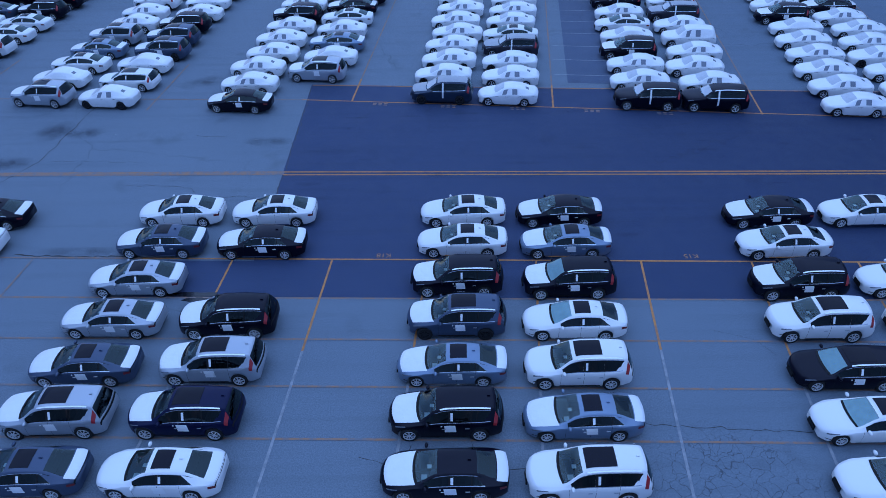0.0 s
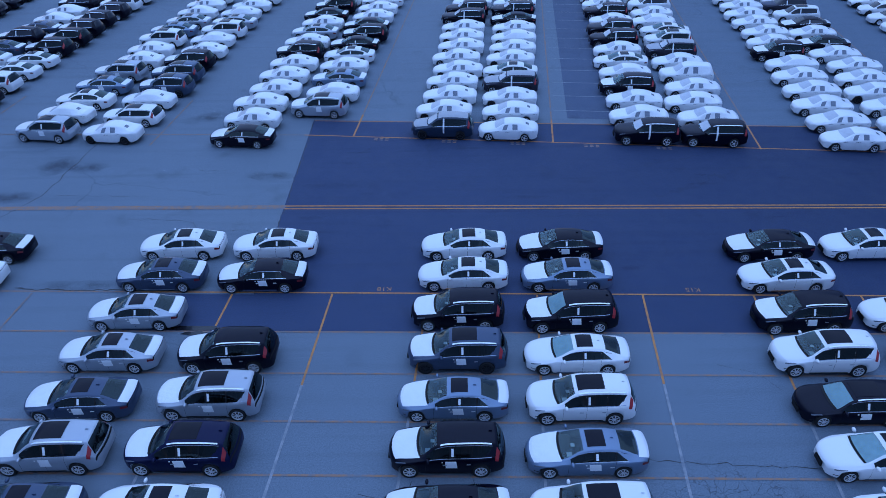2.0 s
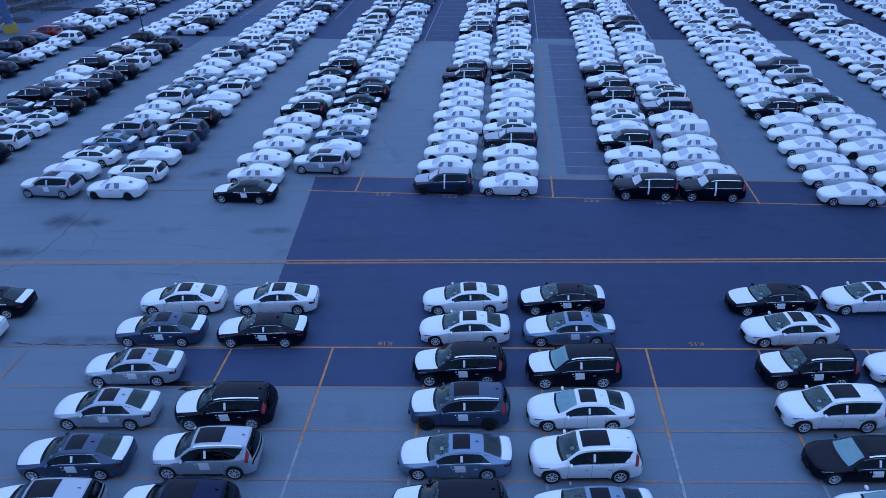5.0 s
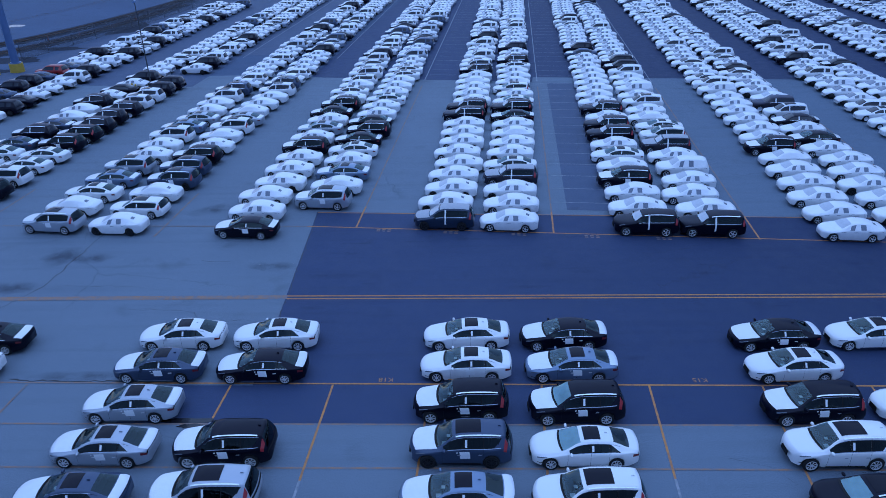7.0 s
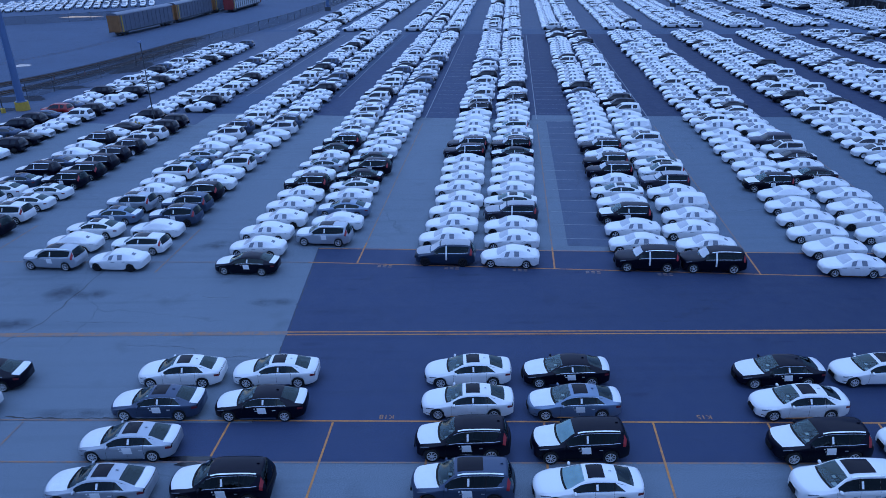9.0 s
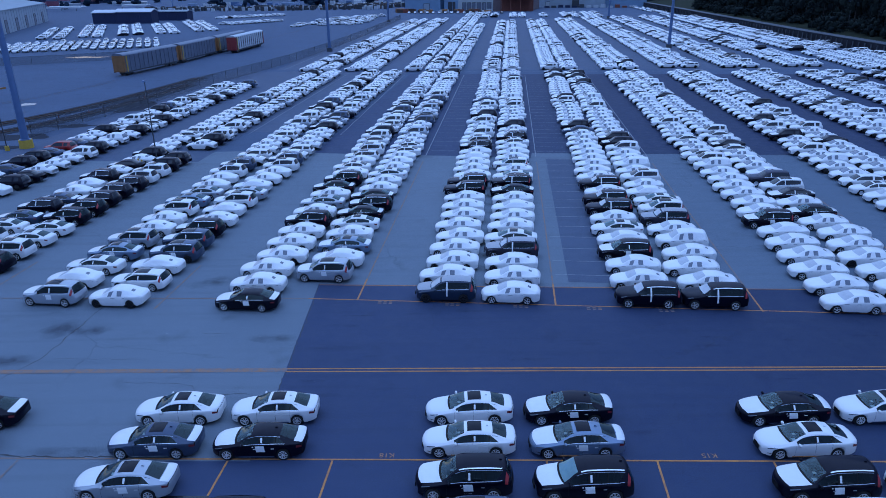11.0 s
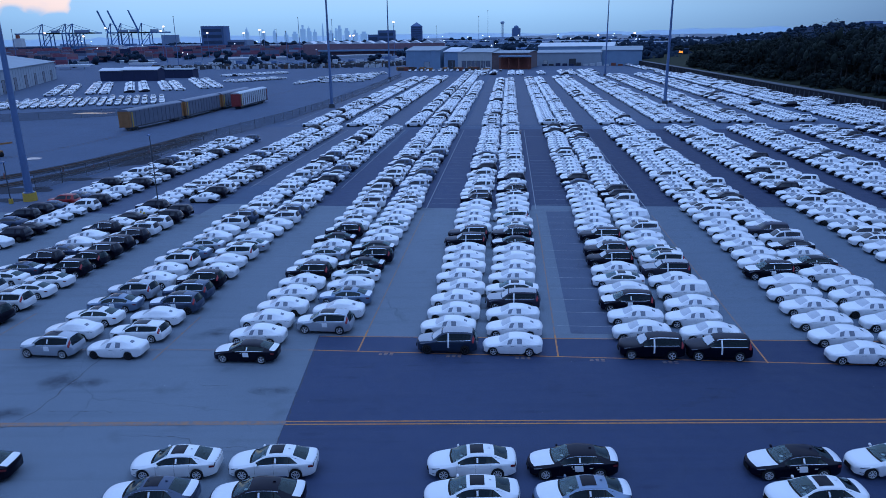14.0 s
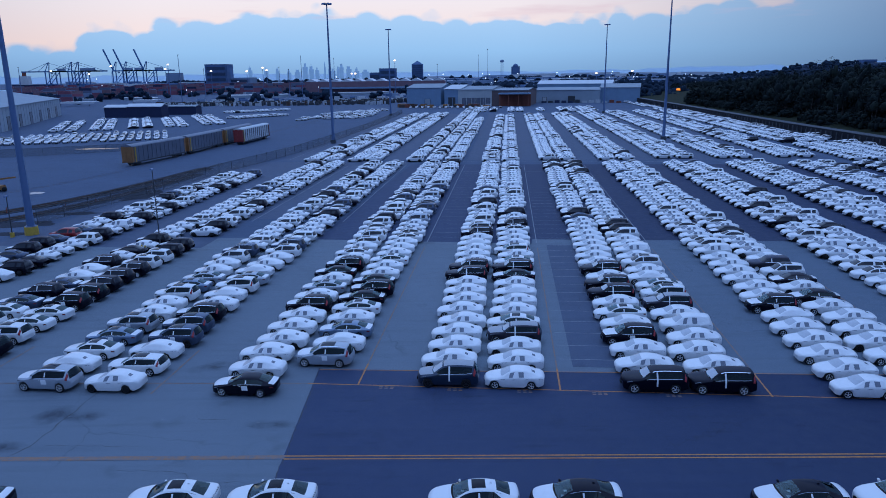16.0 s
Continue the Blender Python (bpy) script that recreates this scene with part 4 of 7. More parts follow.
def cabin_boxes(shape):
    o, s = shape["length"] / 2, shape["screen"]
    high = top_z(shape, s[0])
    roof = top_z(shape, 2.9)
    return [
        (s[0] - o - 0.1, shape["back"][1] - o - 0.05, -0.74, 0.74, 0.40, 0.52, 0.0),
        (s[0] - o - 0.05, s[0] - o + 0.62, -0.72, 0.72, 0.5, high - 0.09, 0.06),
        (2.35 - o, 2.85 - o, -0.62, -0.12, 0.5, 0.72, 0.03), (2.72 - o, 2.90 - o, -0.60, -0.14, 0.7, roof - 0.22, 0.05),
        (2.35 - o, 2.85 - o, 0.12, 0.62, 0.5, 0.72, 0.03), (2.72 - o, 2.90 - o, 0.14, 0.60, 0.7, roof - 0.22, 0.05),
        (3.25 - o, 3.75 - o, -0.64, 0.64, 0.5, 0.74, 0.03), (3.62 - o, 3.80 - o, -0.62, 0.62, 0.7, roof - 0.32, 0.05),
    ]


def ellipsoid(name, rx, ry, rz, mat, n=8, m=5):
    verts, faces = [(0, 0, rz)], []
    for j in range(1, m):
        b = j / m * math.pi
        verts += [(rx * math.sin(b) * math.cos(k / n * math.tau), ry * math.sin(b) * math.sin(k / n * math.tau), rz * math.cos(b)) for k in range(n)]
    verts.append((0, 0, -rz))
    for k in range(n):
        faces.append((0, 1 + k, 1 + (k + 1) % n))
        for j in range(m - 2):
            a = 1 + j * n
            faces.append((a + k, a + n + k, a + n + (k + 1) % n, a + (k + 1) % n))
        a = 1 + (m - 2) * n
        faces.append((a + k, len(verts) - 1, a + (k + 1) % n))
    return mesh_of(name, verts, faces, mat, True)


def covered_car(shape, variant):
    """A car under a fitted white transport cover with clouded windows."""
    loft = kept(("loft", id(shape), "cloth"), lambda: Loft(shape, 0.2))
    base = kept(("cloth", id(shape)), dict)
    length, far = shape["length"], 2 * RINGS - 2
    car = new("car", None)
    car.empty_display_size = 0.3

    def panel(key, make, name, label=""):
        if key not in base:
            base[key] = make()
        return part(name, base[key], car, label)

    panel("cover", lambda: loft.cut("cover", (0, length), (0, far), M["cover"], 0.012, (), True), "cover", "fitted white cloth cover")
    panel("under", lambda: boxes("underbody", [(-length / 2 + 0.60, length / 2 - 0.50, -0.70, 0.70, 0.22, 0.66, 0.0)], M["trim"]), "underbody", "black underbody")
    a, b = shape["screen"]
    panel("screen", lambda: loft.patch("windshield_film", (a + 0.06, b - 0.05), (8.2, far - 8.2), M["cover_window"], 0.020, 5, 6), "windshield_film", "clouded film over the windshield")
    if variant != 2:
        for k, (p, q) in enumerate(shape["sides"]):
            lean = 0.18 if k == 0 else -0.03
            panel(("l", k), lambda: loft.patch("side_film", (p, q - max(lean, 0)), (4.9, 6.2), M["cover_glass"], 0.022, 3, 3, lean), "side_film", "clear film in the side of the cover")
            panel(("r", k), lambda: loft.patch("side_film", (p, q - max(lean, 0)), (far - 4.9, far - 6.2), M["cover_glass"], 0.022, 3, 3, lean), "side_film", "clear film in the side of the cover")
    for u, v in ((0.95, 3.3), (1.95, 3.0), (3.0, 3.0), (4.1, 3.2)) if variant != 1 else ((1.95, 3.0), (3.0, 3.0)):
        panel(("slit", u), lambda: loft.patch("cover_slit", (u, u + 0.36), (v, v + 0.24), M["cover_glass"], 0.022, 2, 1, 0.16), "cover_slit", "dark slit in the cover")
    p, q = shape["back"]
    panel("back", lambda: loft.patch("rear_film", (p + 0.08, q - 0.06), (8.9, 10.6), M["cover_glass"], 0.022, 2, 3), "rear_film", "clouded patch over the rear window")
    add_wheels(car, shape, variant == 1, False, variant == 3)
    return car


M["clouded"] = plain("grey_film", (0.34, 0.35, 0.38), 0.35, grain=0.15, scale=4)

# code: shape, paint, extras, label
KINDS = {
    "w": (SEDAN, "white", "st", "white sedan with a dark sunroof and window sticker"),
    "x": (SEDAN, "white", "spt", "white sedan with a sunroof and a sheet on its door"),
    "y": (SEDAN, "white", "sth", "white sedan with a silver sunshade behind the windshield"),
    "S": (SEDAN, "silver", "fbspt", "silver sedan with white film on hood and boot"),
    "g": (SEDAN, "grey", "fbspt", "blue-grey sedan with white film on hood and boot"),
    "z": (SEDAN, "slate", "fbspt", "dark grey sedan with white film on hood and boot"),
    "k": (SEDAN, "black", "fbpt", "black sedan with white film on hood and boot"),
    "W": (SUV, "white", "srt", "white SUV with sunroof and silver roof rails"),
    "s": (SUV, "silver", "fsrpt", "silver SUV with white hood film and sunroof"),
    "G": (SUV, "slate", "fsrptd", "dark grey SUV with white film on its hood"),
    "K": (SUV, "black", "frpt", "black SUV with white film on its hood"),
    "Q": (SUV, "black", "frpth", "black SUV with hood film and a silver sunshade"),
    "n": (SUV, "navy", "fsrpt", "navy blue SUV with white film on its hood"),
    "V": (WAGON, "white", "srt", "white estate car with roof rails"),
    "v": (WAGON, "black", "srpth", "black estate car with a sunshade behind the windshield"),
    "d": (OFFROAD, "black", "or", "black off-road car with clouded windshield and taped door"),
    "e": (OFFROAD, "brown", "c", "bronze off-road car with grey roof film and taped door"),
    "b": (SUV, "steel_blue", "cd", "steel blue SUV with grey roof film and taped door"),
    "u": (SUV, "blue", "s", "bright blue SUV"),
    "r": (SUV, "red", "sr", "dark red SUV"),
}


def plain_wheel(dark):
    """A wheel seen from afar: tyre and disc in one mesh."""
    outline = [(0.235, 0.09), (0.345, 0.08), (0.345, -0.09), (0.235, -0.10), (0.22, -0.075), (0.0, -0.085)]
    me = lathe("wheel", outline, 12, M["rubber"])
    me.materials.append(M["dark_alloy" if dark else "alloy"])
    k = len(outline) - 1
    me.polygons.foreach_set("material_index", [1 if i % k >= 3 else 0 for i in range(12 * k)])
    return me


def row_car(code):
    """A car of the middle rows: body or cover, windows, films and wheels."""
    covered = code in "cC"
    shape, colour, extra = (CLOTH if code == "c" else CLOTH_SUV, "cover", "") if covered else KINDS[code][:3]
    loft = kept(("loft", id(shape), "row"), lambda: Loft(shape, 0.32))
    length, far = shape["length"], 2 * RINGS - 2
    car = new("car", None)
    car.empty_display_size = 0.3
    span = (shape["sides"][0][0], shape["sides"][-1][1])
    holes = [] if covered else [(shape["screen"], ROOF), (shape["back"], back_rings(shape)), (span, SIDE_L), (span, SIDE_R)]
    part("cover" if covered else "body", loft.cut("body", (0, length), (0, far), M[colour], 0, holes, True), car)
    part("underbody", boxes("underbody", [(-length / 2 + 0.60, length / 2 - 0.50, -0.70, 0.70, 0.22, 0.66, 0.0)], M["trim"]), car)
    if covered:
        part("windshield_film", loft.patch("windshield_film", (shape["screen"][0] + 0.08, shape["screen"][1] - 0.05), (8.2, far - 8.2), M["cover_window"], 0.02, 4, 5), car)
        for p, q in shape["sides"]:
            part("side_film", loft.patch("side_film", (p + 0.05, q - 0.05), (5.0, 6.1), M["cover_glass"], 0.02, 2, 2), car)
    else:
        part("windshield", loft.cut("windshield", shape["screen"], ROOF, M["far_glass"]), car)
        part("rear_window", loft.cut("rear_window", shape["back"], back_rings(shape), M["far_glass"]), car)
        for side in (SIDE_L, SIDE_R):
            part("side_window", loft.cut("side_window", span, side, M["far_glass"]), car)
        if "f" in extra:
            part("hood_film", loft.cut("hood_film", shape["hood"], HOOD, M["film"], 0.008), car, "white protective film over the hood")
        if "b" in extra and shape["boot"]:
            part("boot_film", loft.cut("boot_film", shape["boot"], HOOD, M["film"], 0.008), car, "white protective film over the boot lid")
        if "s" in extra and shape["sunroof"]:
            part("sunroof", loft.patch("sunroof", shape["sunroof"], (8.6, far - 8.6), M["roof_glass"], 0.014, 4, 5), car)
        part("window_trim", loft.patch("window_trim", span, (4.72, 5.04), M["chrome"], 0.008, 5, 1), car, "bright strip below the windows")
        door = shape["sides"][0][1]
        part("pillar_trim", loft.patch("pillar_trim", (door, door + 0.12), (5, 6), M["paper"], 0.006, 1, 2), car, "white sticker on the window pillar")
        if "r" in extra and shape["rails"]:
            for v in (7.25, far - 7.25):
                part("roof_rail", loft.patch("roof_rail", shape["rails"], (v - 0.28, v + 0.28), M["chrome"], 0.06, 4, 1), car, "silver roof rail")
    disc = kept(("row_wheel", "d" in extra), lambda: plain_wheel("d" in extra))
    for wheel in shape["wheels"]:
        for side in (-1, 1):
            half = float(curve_through(shape["half"], np.array([wheel]))[0])
            part("wheel", disc, car, at=pose(wheel - length / 2, side * (half - 0.135), shape["radius"], 0, 0, 0 if side < 0 else 180) @ Matrix.Scale(shape["radius"] / 0.345, 4))
    return car


def place_car(code, m, fine=False, far_off=False):
    """Builds the first car of a kind, then copies it."""
    if far_off:
        key, make = (code, "row"), lambda: row_car(code)
        label = KINDS[code][3] if code in KINDS else "car under a fitted white cloth cover"
        if key in PROTOTYPES:
            return copy_thing(PROTOTYPES[key], m)
        car = make()
        car.matrix_basis = m
        PROTOTYPES[key] = tagged(car, label, "car", "covered cars" if code in "cC" else "uncovered cars")
        return car
    if code in "cC":
        variant = random.choice((0, 0, 0, 1, 2))
        key = (code, variant)
        make = lambda: covered_car(CLOTH if code == "c" else CLOTH_SUV, variant)  # noqa: E731
        label = "sedan under a fitted white cloth cover" if code == "c" else "SUV under a fitted white cloth cover"
        group = "covered cars"
    else:
        shape, colour, extra, label = KINDS[code]
        key = (code, fine)
        make = lambda: open_car(shape, colour, fine, extra)  # noqa: E731
        group = "uncovered cars"
    if key in PROTOTYPES:
        return copy_thing(PROTOTYPES[key], m)
    car = make()
    car.matrix_basis = m
    PROTOTYPES[key] = tagged(car, label, "car", group)
    return car


# the front rows: code, front wheel x, y of the near wheels, turn
FRONT = {
    "left": [("w", -16.9, 33.2), ("z", -17.22, 30.28), ("S", -17.49, 27.1), ("S", -17.66, 24.1), ("z", -17.84, 21.12), ("s", -17.84, 18.31), ("z", -18.0, 15.5)],
    "left_mid": [("w", -11.45, 33.1), ("k", -11.61, 30.1), ("K", -11.94, 24.0), ("s", -12.01, 21.1), ("n", -12.37, 18.2), ("x", -12.6, 15.4)],
    "mid": [("w", -0.42, 32.85), ("x", -0.55, 30.0), ("K", -0.85, 26.8), ("G", -0.93, 23.8), ("g", -1.26, 20.86), ("K", -1.5, 18.0), ("k", -1.65, 15.2)],
    "mid_right": [("k", 5.13, 32.72), ("g", 5.1, 29.82), ("Q", 4.87, 26.53), ("y", 4.64, 23.6), ("W", 4.39, 20.62), ("g", 4.11, 17.86), ("W", 3.9, 15.0)],
    "right": [("k", 17.11, 32.36), ("w", 16.94, 29.5), ("K", 16.45, 26.23), ("W", 16.25, 23.3), ("v", 16.19, 20.32), ("y", 15.95, 17.5), ("w", 15.7, 14.6)],
    "far_right": [("w", 22.68, 32.35), ("w", 22.0, 26.3), ("W", 21.9, 23.2)],
    "far_left": [("k", -28.2, 33.1), ("w", -28.5, 30.4)],
}
for column in FRONT.values():
    for code, x, y in column:
        shape = KINDS[code][0]
        half = float(curve_through(shape["half"], np.array([1.5]))[0]) - 0.13
        turn = random.uniform(-1.6, 0.4)
        place_car(code, pose(x + shape["length"] / 2 - shape["wheels"][0], y + half, 0.0, 0, 0, turn), True)

# ---- the big lot ----
MIX_OPEN = "ccccccwwWWWwsScKcwGVcccwWKck"
MIX_FAR = "ccccccccccCwWVcwccccwWckccWcK"
MIX_COVER = "ccccccccccCwWVcwkccgKWccccc"
BAY = 3.05
NEAR_COLUMNS = {  # pair number, side: first bay, codes
    (1, 0): (-1, "scwgsccWgSccWGcVcc"), (1, 1): (-1, "cVcGGKccWScccWGc"),
    (2, 0): (-1, "kcccccKcSckKcwcV"), (2, 1): (1, "scgcwkKkccwccc"),
    (3, 0): (0, "bccccccccddcccccKWcWccWcKccW"), (3, 1): (0, "cccewcccckdwcVcccwKc"),
    (4, 0): (0, "dccKcwcddcdcccccccuc"), (4, 1): (0, "dcccCceWwccWcCccWK"),
    (5, 0): (0, "ccccccKccccccCWwcc"), (5, 1): (0, "ccccccckckWeccccwk"),
    (0, 0): (1, "VwWwzKzccKckcKcc"), (0, 1): (1, "KWwwKKKKKWWKK__cKWcWc"),
    (-1, 0): (10, "cgKKzrgcc"), (-1, 1): (8, "cKkcccWKcCcK"),
}


def bay_place(s, r):
    at = lot(s + random.gauss(0, 0.16), r + random.gauss(0, 0.07))
    return pose(at.x, at.y, 0.0, 0, 0, math.degrees(ROW) + random.gauss(0, 0.7))


distant = []
nearest = []
for k in range(-3, 11):
    for side in (0, 1):
        s = 6.9 + 15.15 * (k - 3) + 5.05 * side
        first, codes = NEAR_COLUMNS.get((k, side), (0 if k > 0 else 3, ""))
        shift = {1: 1.2, 2: 1.3 - 0.4 * side}.get(k, 0.8)
        s += (0.2 + 0.3 * side if k == 1 else 0.0) - (0.35 if k == 1 else 0.1 if k < 3 else 0.0)
        last = 112 if k == -1 else (133 if k >= 0 else 70)
        if k < -1:
            continue
        n = 0
        while True:
            r = shift + (first + n) * BAY
            if r > last:
                break
            code = codes[n] if n < len(codes) else random.choice(MIX_OPEN if k < 3 else MIX_COVER)
            n += 1
            if code == "_" or lot(s, r).x > 118 + 0.07 * (r - 50):
                continue
            nearest.append((r + abs(s - 8) * 0.55, code, s, r))
nearest.sort(key=lambda item: item[0])
for rank, (_, code, s, r) in enumerate(nearest):
    m = bay_place(s, r)
    if rank < 150:
        place_car(code, m)
    elif rank < 236:
        place_car(code, m, far_off=True)
    else:
        distant.append((code, m))

FAR_COLUMNS = (
    (-42.3, 140, 362), (-37.2, 140, 364), (-30.0, 140, 366), (-25.6, 141, 368), (-14.0, 140, 428), (-8.6, 140, 430), (-3.4, 141, 318),
    (6.6, 140, 345), (11.7, 140, 345), (21.8, 143, 352), (27.1, 143, 352), (37.5, 143, 360), (42.7, 143, 362), (53.2, 147, 378), (58.6, 147, 378),
    (68.8, 147, 198), (74.2, 147, 204), (68.8, 207, 378), (74.2, 210, 378), (85.6, 149, 186), (91.0, 149, 186), (85.6, 192, 380), (91.0, 192, 380),
    (101.5, 142, 182), (107.0, 142, 182), (101.5, 190, 380), (107.0, 190, 380), (112.5, 128, 184), (117.5, 150, 186), (112.5, 192, 380), (118, 200, 380),
    (-4.5, 391, 426), (1.5, 391, 426), (12.8, 389, 428), (18.2, 390, 428), (31, 394, 418), (44.5, 386, 430), (50, 386, 430), (57.5, 388, 436), (63, 388, 436),
)
for centre, start, stop in FAR_COLUMNS:
    r = start
    while r < stop:
        if lot(centre, r).x < 120 + 0.07 * (r - 50) and random.random() > 0.015:
            distant.append((random.choice(MIX_FAR), bay_place(centre, r)))
        r += BAY * random.uniform(0.93, 1.02)


def coarse(shape, paint_slot, covered, film=False):
    """A light version of a car for the far rows: vertices, faces and material slots."""
    loft = kept(("loft", id(shape), "far"), lambda: Loft(shape, 0.45))
    js = [0, 2, 4, 5, 6, 7, 8, 11, 14, 15, 16, 17, 18, 20, 22]
    us = loft.u
    keep_i = [0]
    for i in range(1, len(us)):
        if us[i] - us[keep_i[-1]] > 0.16 or i == len(us) - 1:
            keep_i.append(i)
    verts = [tuple(loft.at[i, j]) for i in keep_i for j in js]
    faces, slots, n = [], [], len(js)
    for a in range(len(keep_i) - 1):
        mid_u = (us[keep_i[a]] + us[keep_i[a + 1]]) / 2
        for b in range(n - 1):
            j = (js[b] + js[b + 1]) / 2
            faces.append((a * n + b, (a + 1) * n + b, (a + 1) * n + b + 1, a * n + b + 1))
            slot = paint_slot
            over = shape["screen"][0] < mid_u < shape["screen"][1]
            behind = shape["back"][0] < mid_u < shape["back"][1]
            if (8 < j < 14 and over) or (behind and (8 < j < 14 if "sedan" in shape["kind"] else 7 < j < 15)):
                slot = 6 if covered else 5
            elif (5 < j < 6 or 16 < j < 17) and any(p < mid_u < q for p, q in shape["sides"]):
                slot = 6 if covered else 5
            elif film and 7 < j < 15 and shape["hood"][0] < mid_u < shape["hood"][1]:
                slot = 0
            slots.append(slot)
    faces += [tuple(range(n - 1, -1, -1)), tuple((len(keep_i) - 1) * n + b for b in range(n))]
    slots += [paint_slot, paint_slot]
    o = shape["length"] / 2
    for wheel in shape["wheels"]:
        for y in (-0.84, 0.84):
            k = len(verts)
            for side in (-0.1, 0.1):
                verts += [(wheel - o + 0.35 * math.cos(q / 7 * math.tau), y + side, 0.345 + 0.345 * math.sin(q / 7 * math.tau)) for q in range(7)]
            faces += [tuple(k + q for q in range(7)), tuple(k + 13 - q for q in range(7))]
            faces += [(k + q, k + 7 + q, k + 7 + (q + 1) % 7, k + (q + 1) % 7) for q in range(7)]
            slots += [7] * 9
    k = len(verts)
    verts += box_verts(-o + 0.6, o - 0.5, -0.7, 0.7, 0.2, 0.6)
    faces += [tuple(k + q for q in f) for f in BOX]
    slots += [7] * 6
    return np.array(verts), faces, slots


FAR_SLOTS = [M["film"], M["cover"], M["white"], M["silver"], M["black"], M["far_glass"], M["cover_glass"], M["rubber"], M["slate"], M["red"]]
FAR_KIND = {"c": (CLOTH, 1, True), "C": (CLOTH_SUV, 1, True), "w": (SEDAN, 2, False), "W": (SUV, 2, False), "V": (WAGON, 2, False), "s": (SUV, 3, False), "S": (SEDAN, 3, False), "g": (SEDAN, 8, False), "z": (SEDAN, 8, False), "G": (SUV, 8, False), "K": (SUV, 4, False), "k": (SEDAN, 4, False), "d": (OFFROAD, 4, False), "r": (SUV, 9, False)}


def far_cars(name, placed, label):
    """Many small cars joined in one mesh."""
    verts, faces, slots, count = [], [], [], 0
    for code, m in placed:
        shape, slot, covered = FAR_KIND.get(code, FAR_KIND["c"])
        v, f, q = kept(("far", code), lambda: coarse(shape, slot, covered, slot in (3, 4, 8)))
        mm = np.array(m)
        verts.append(v @ mm[:3, :3].T + mm[:3, 3])
        faces += [tuple(i + count for i in face) for face in f]
        slots += q
        count += len(v)
    me = mesh_of(name, np.concatenate(verts).tolist(), faces, FAR_SLOTS, True, slots)
    return tagged(new(name, me), label, "cars", kind="stuff")


far_cars("distant_cars", distant, "rows of white covered and dark cars across the lot")

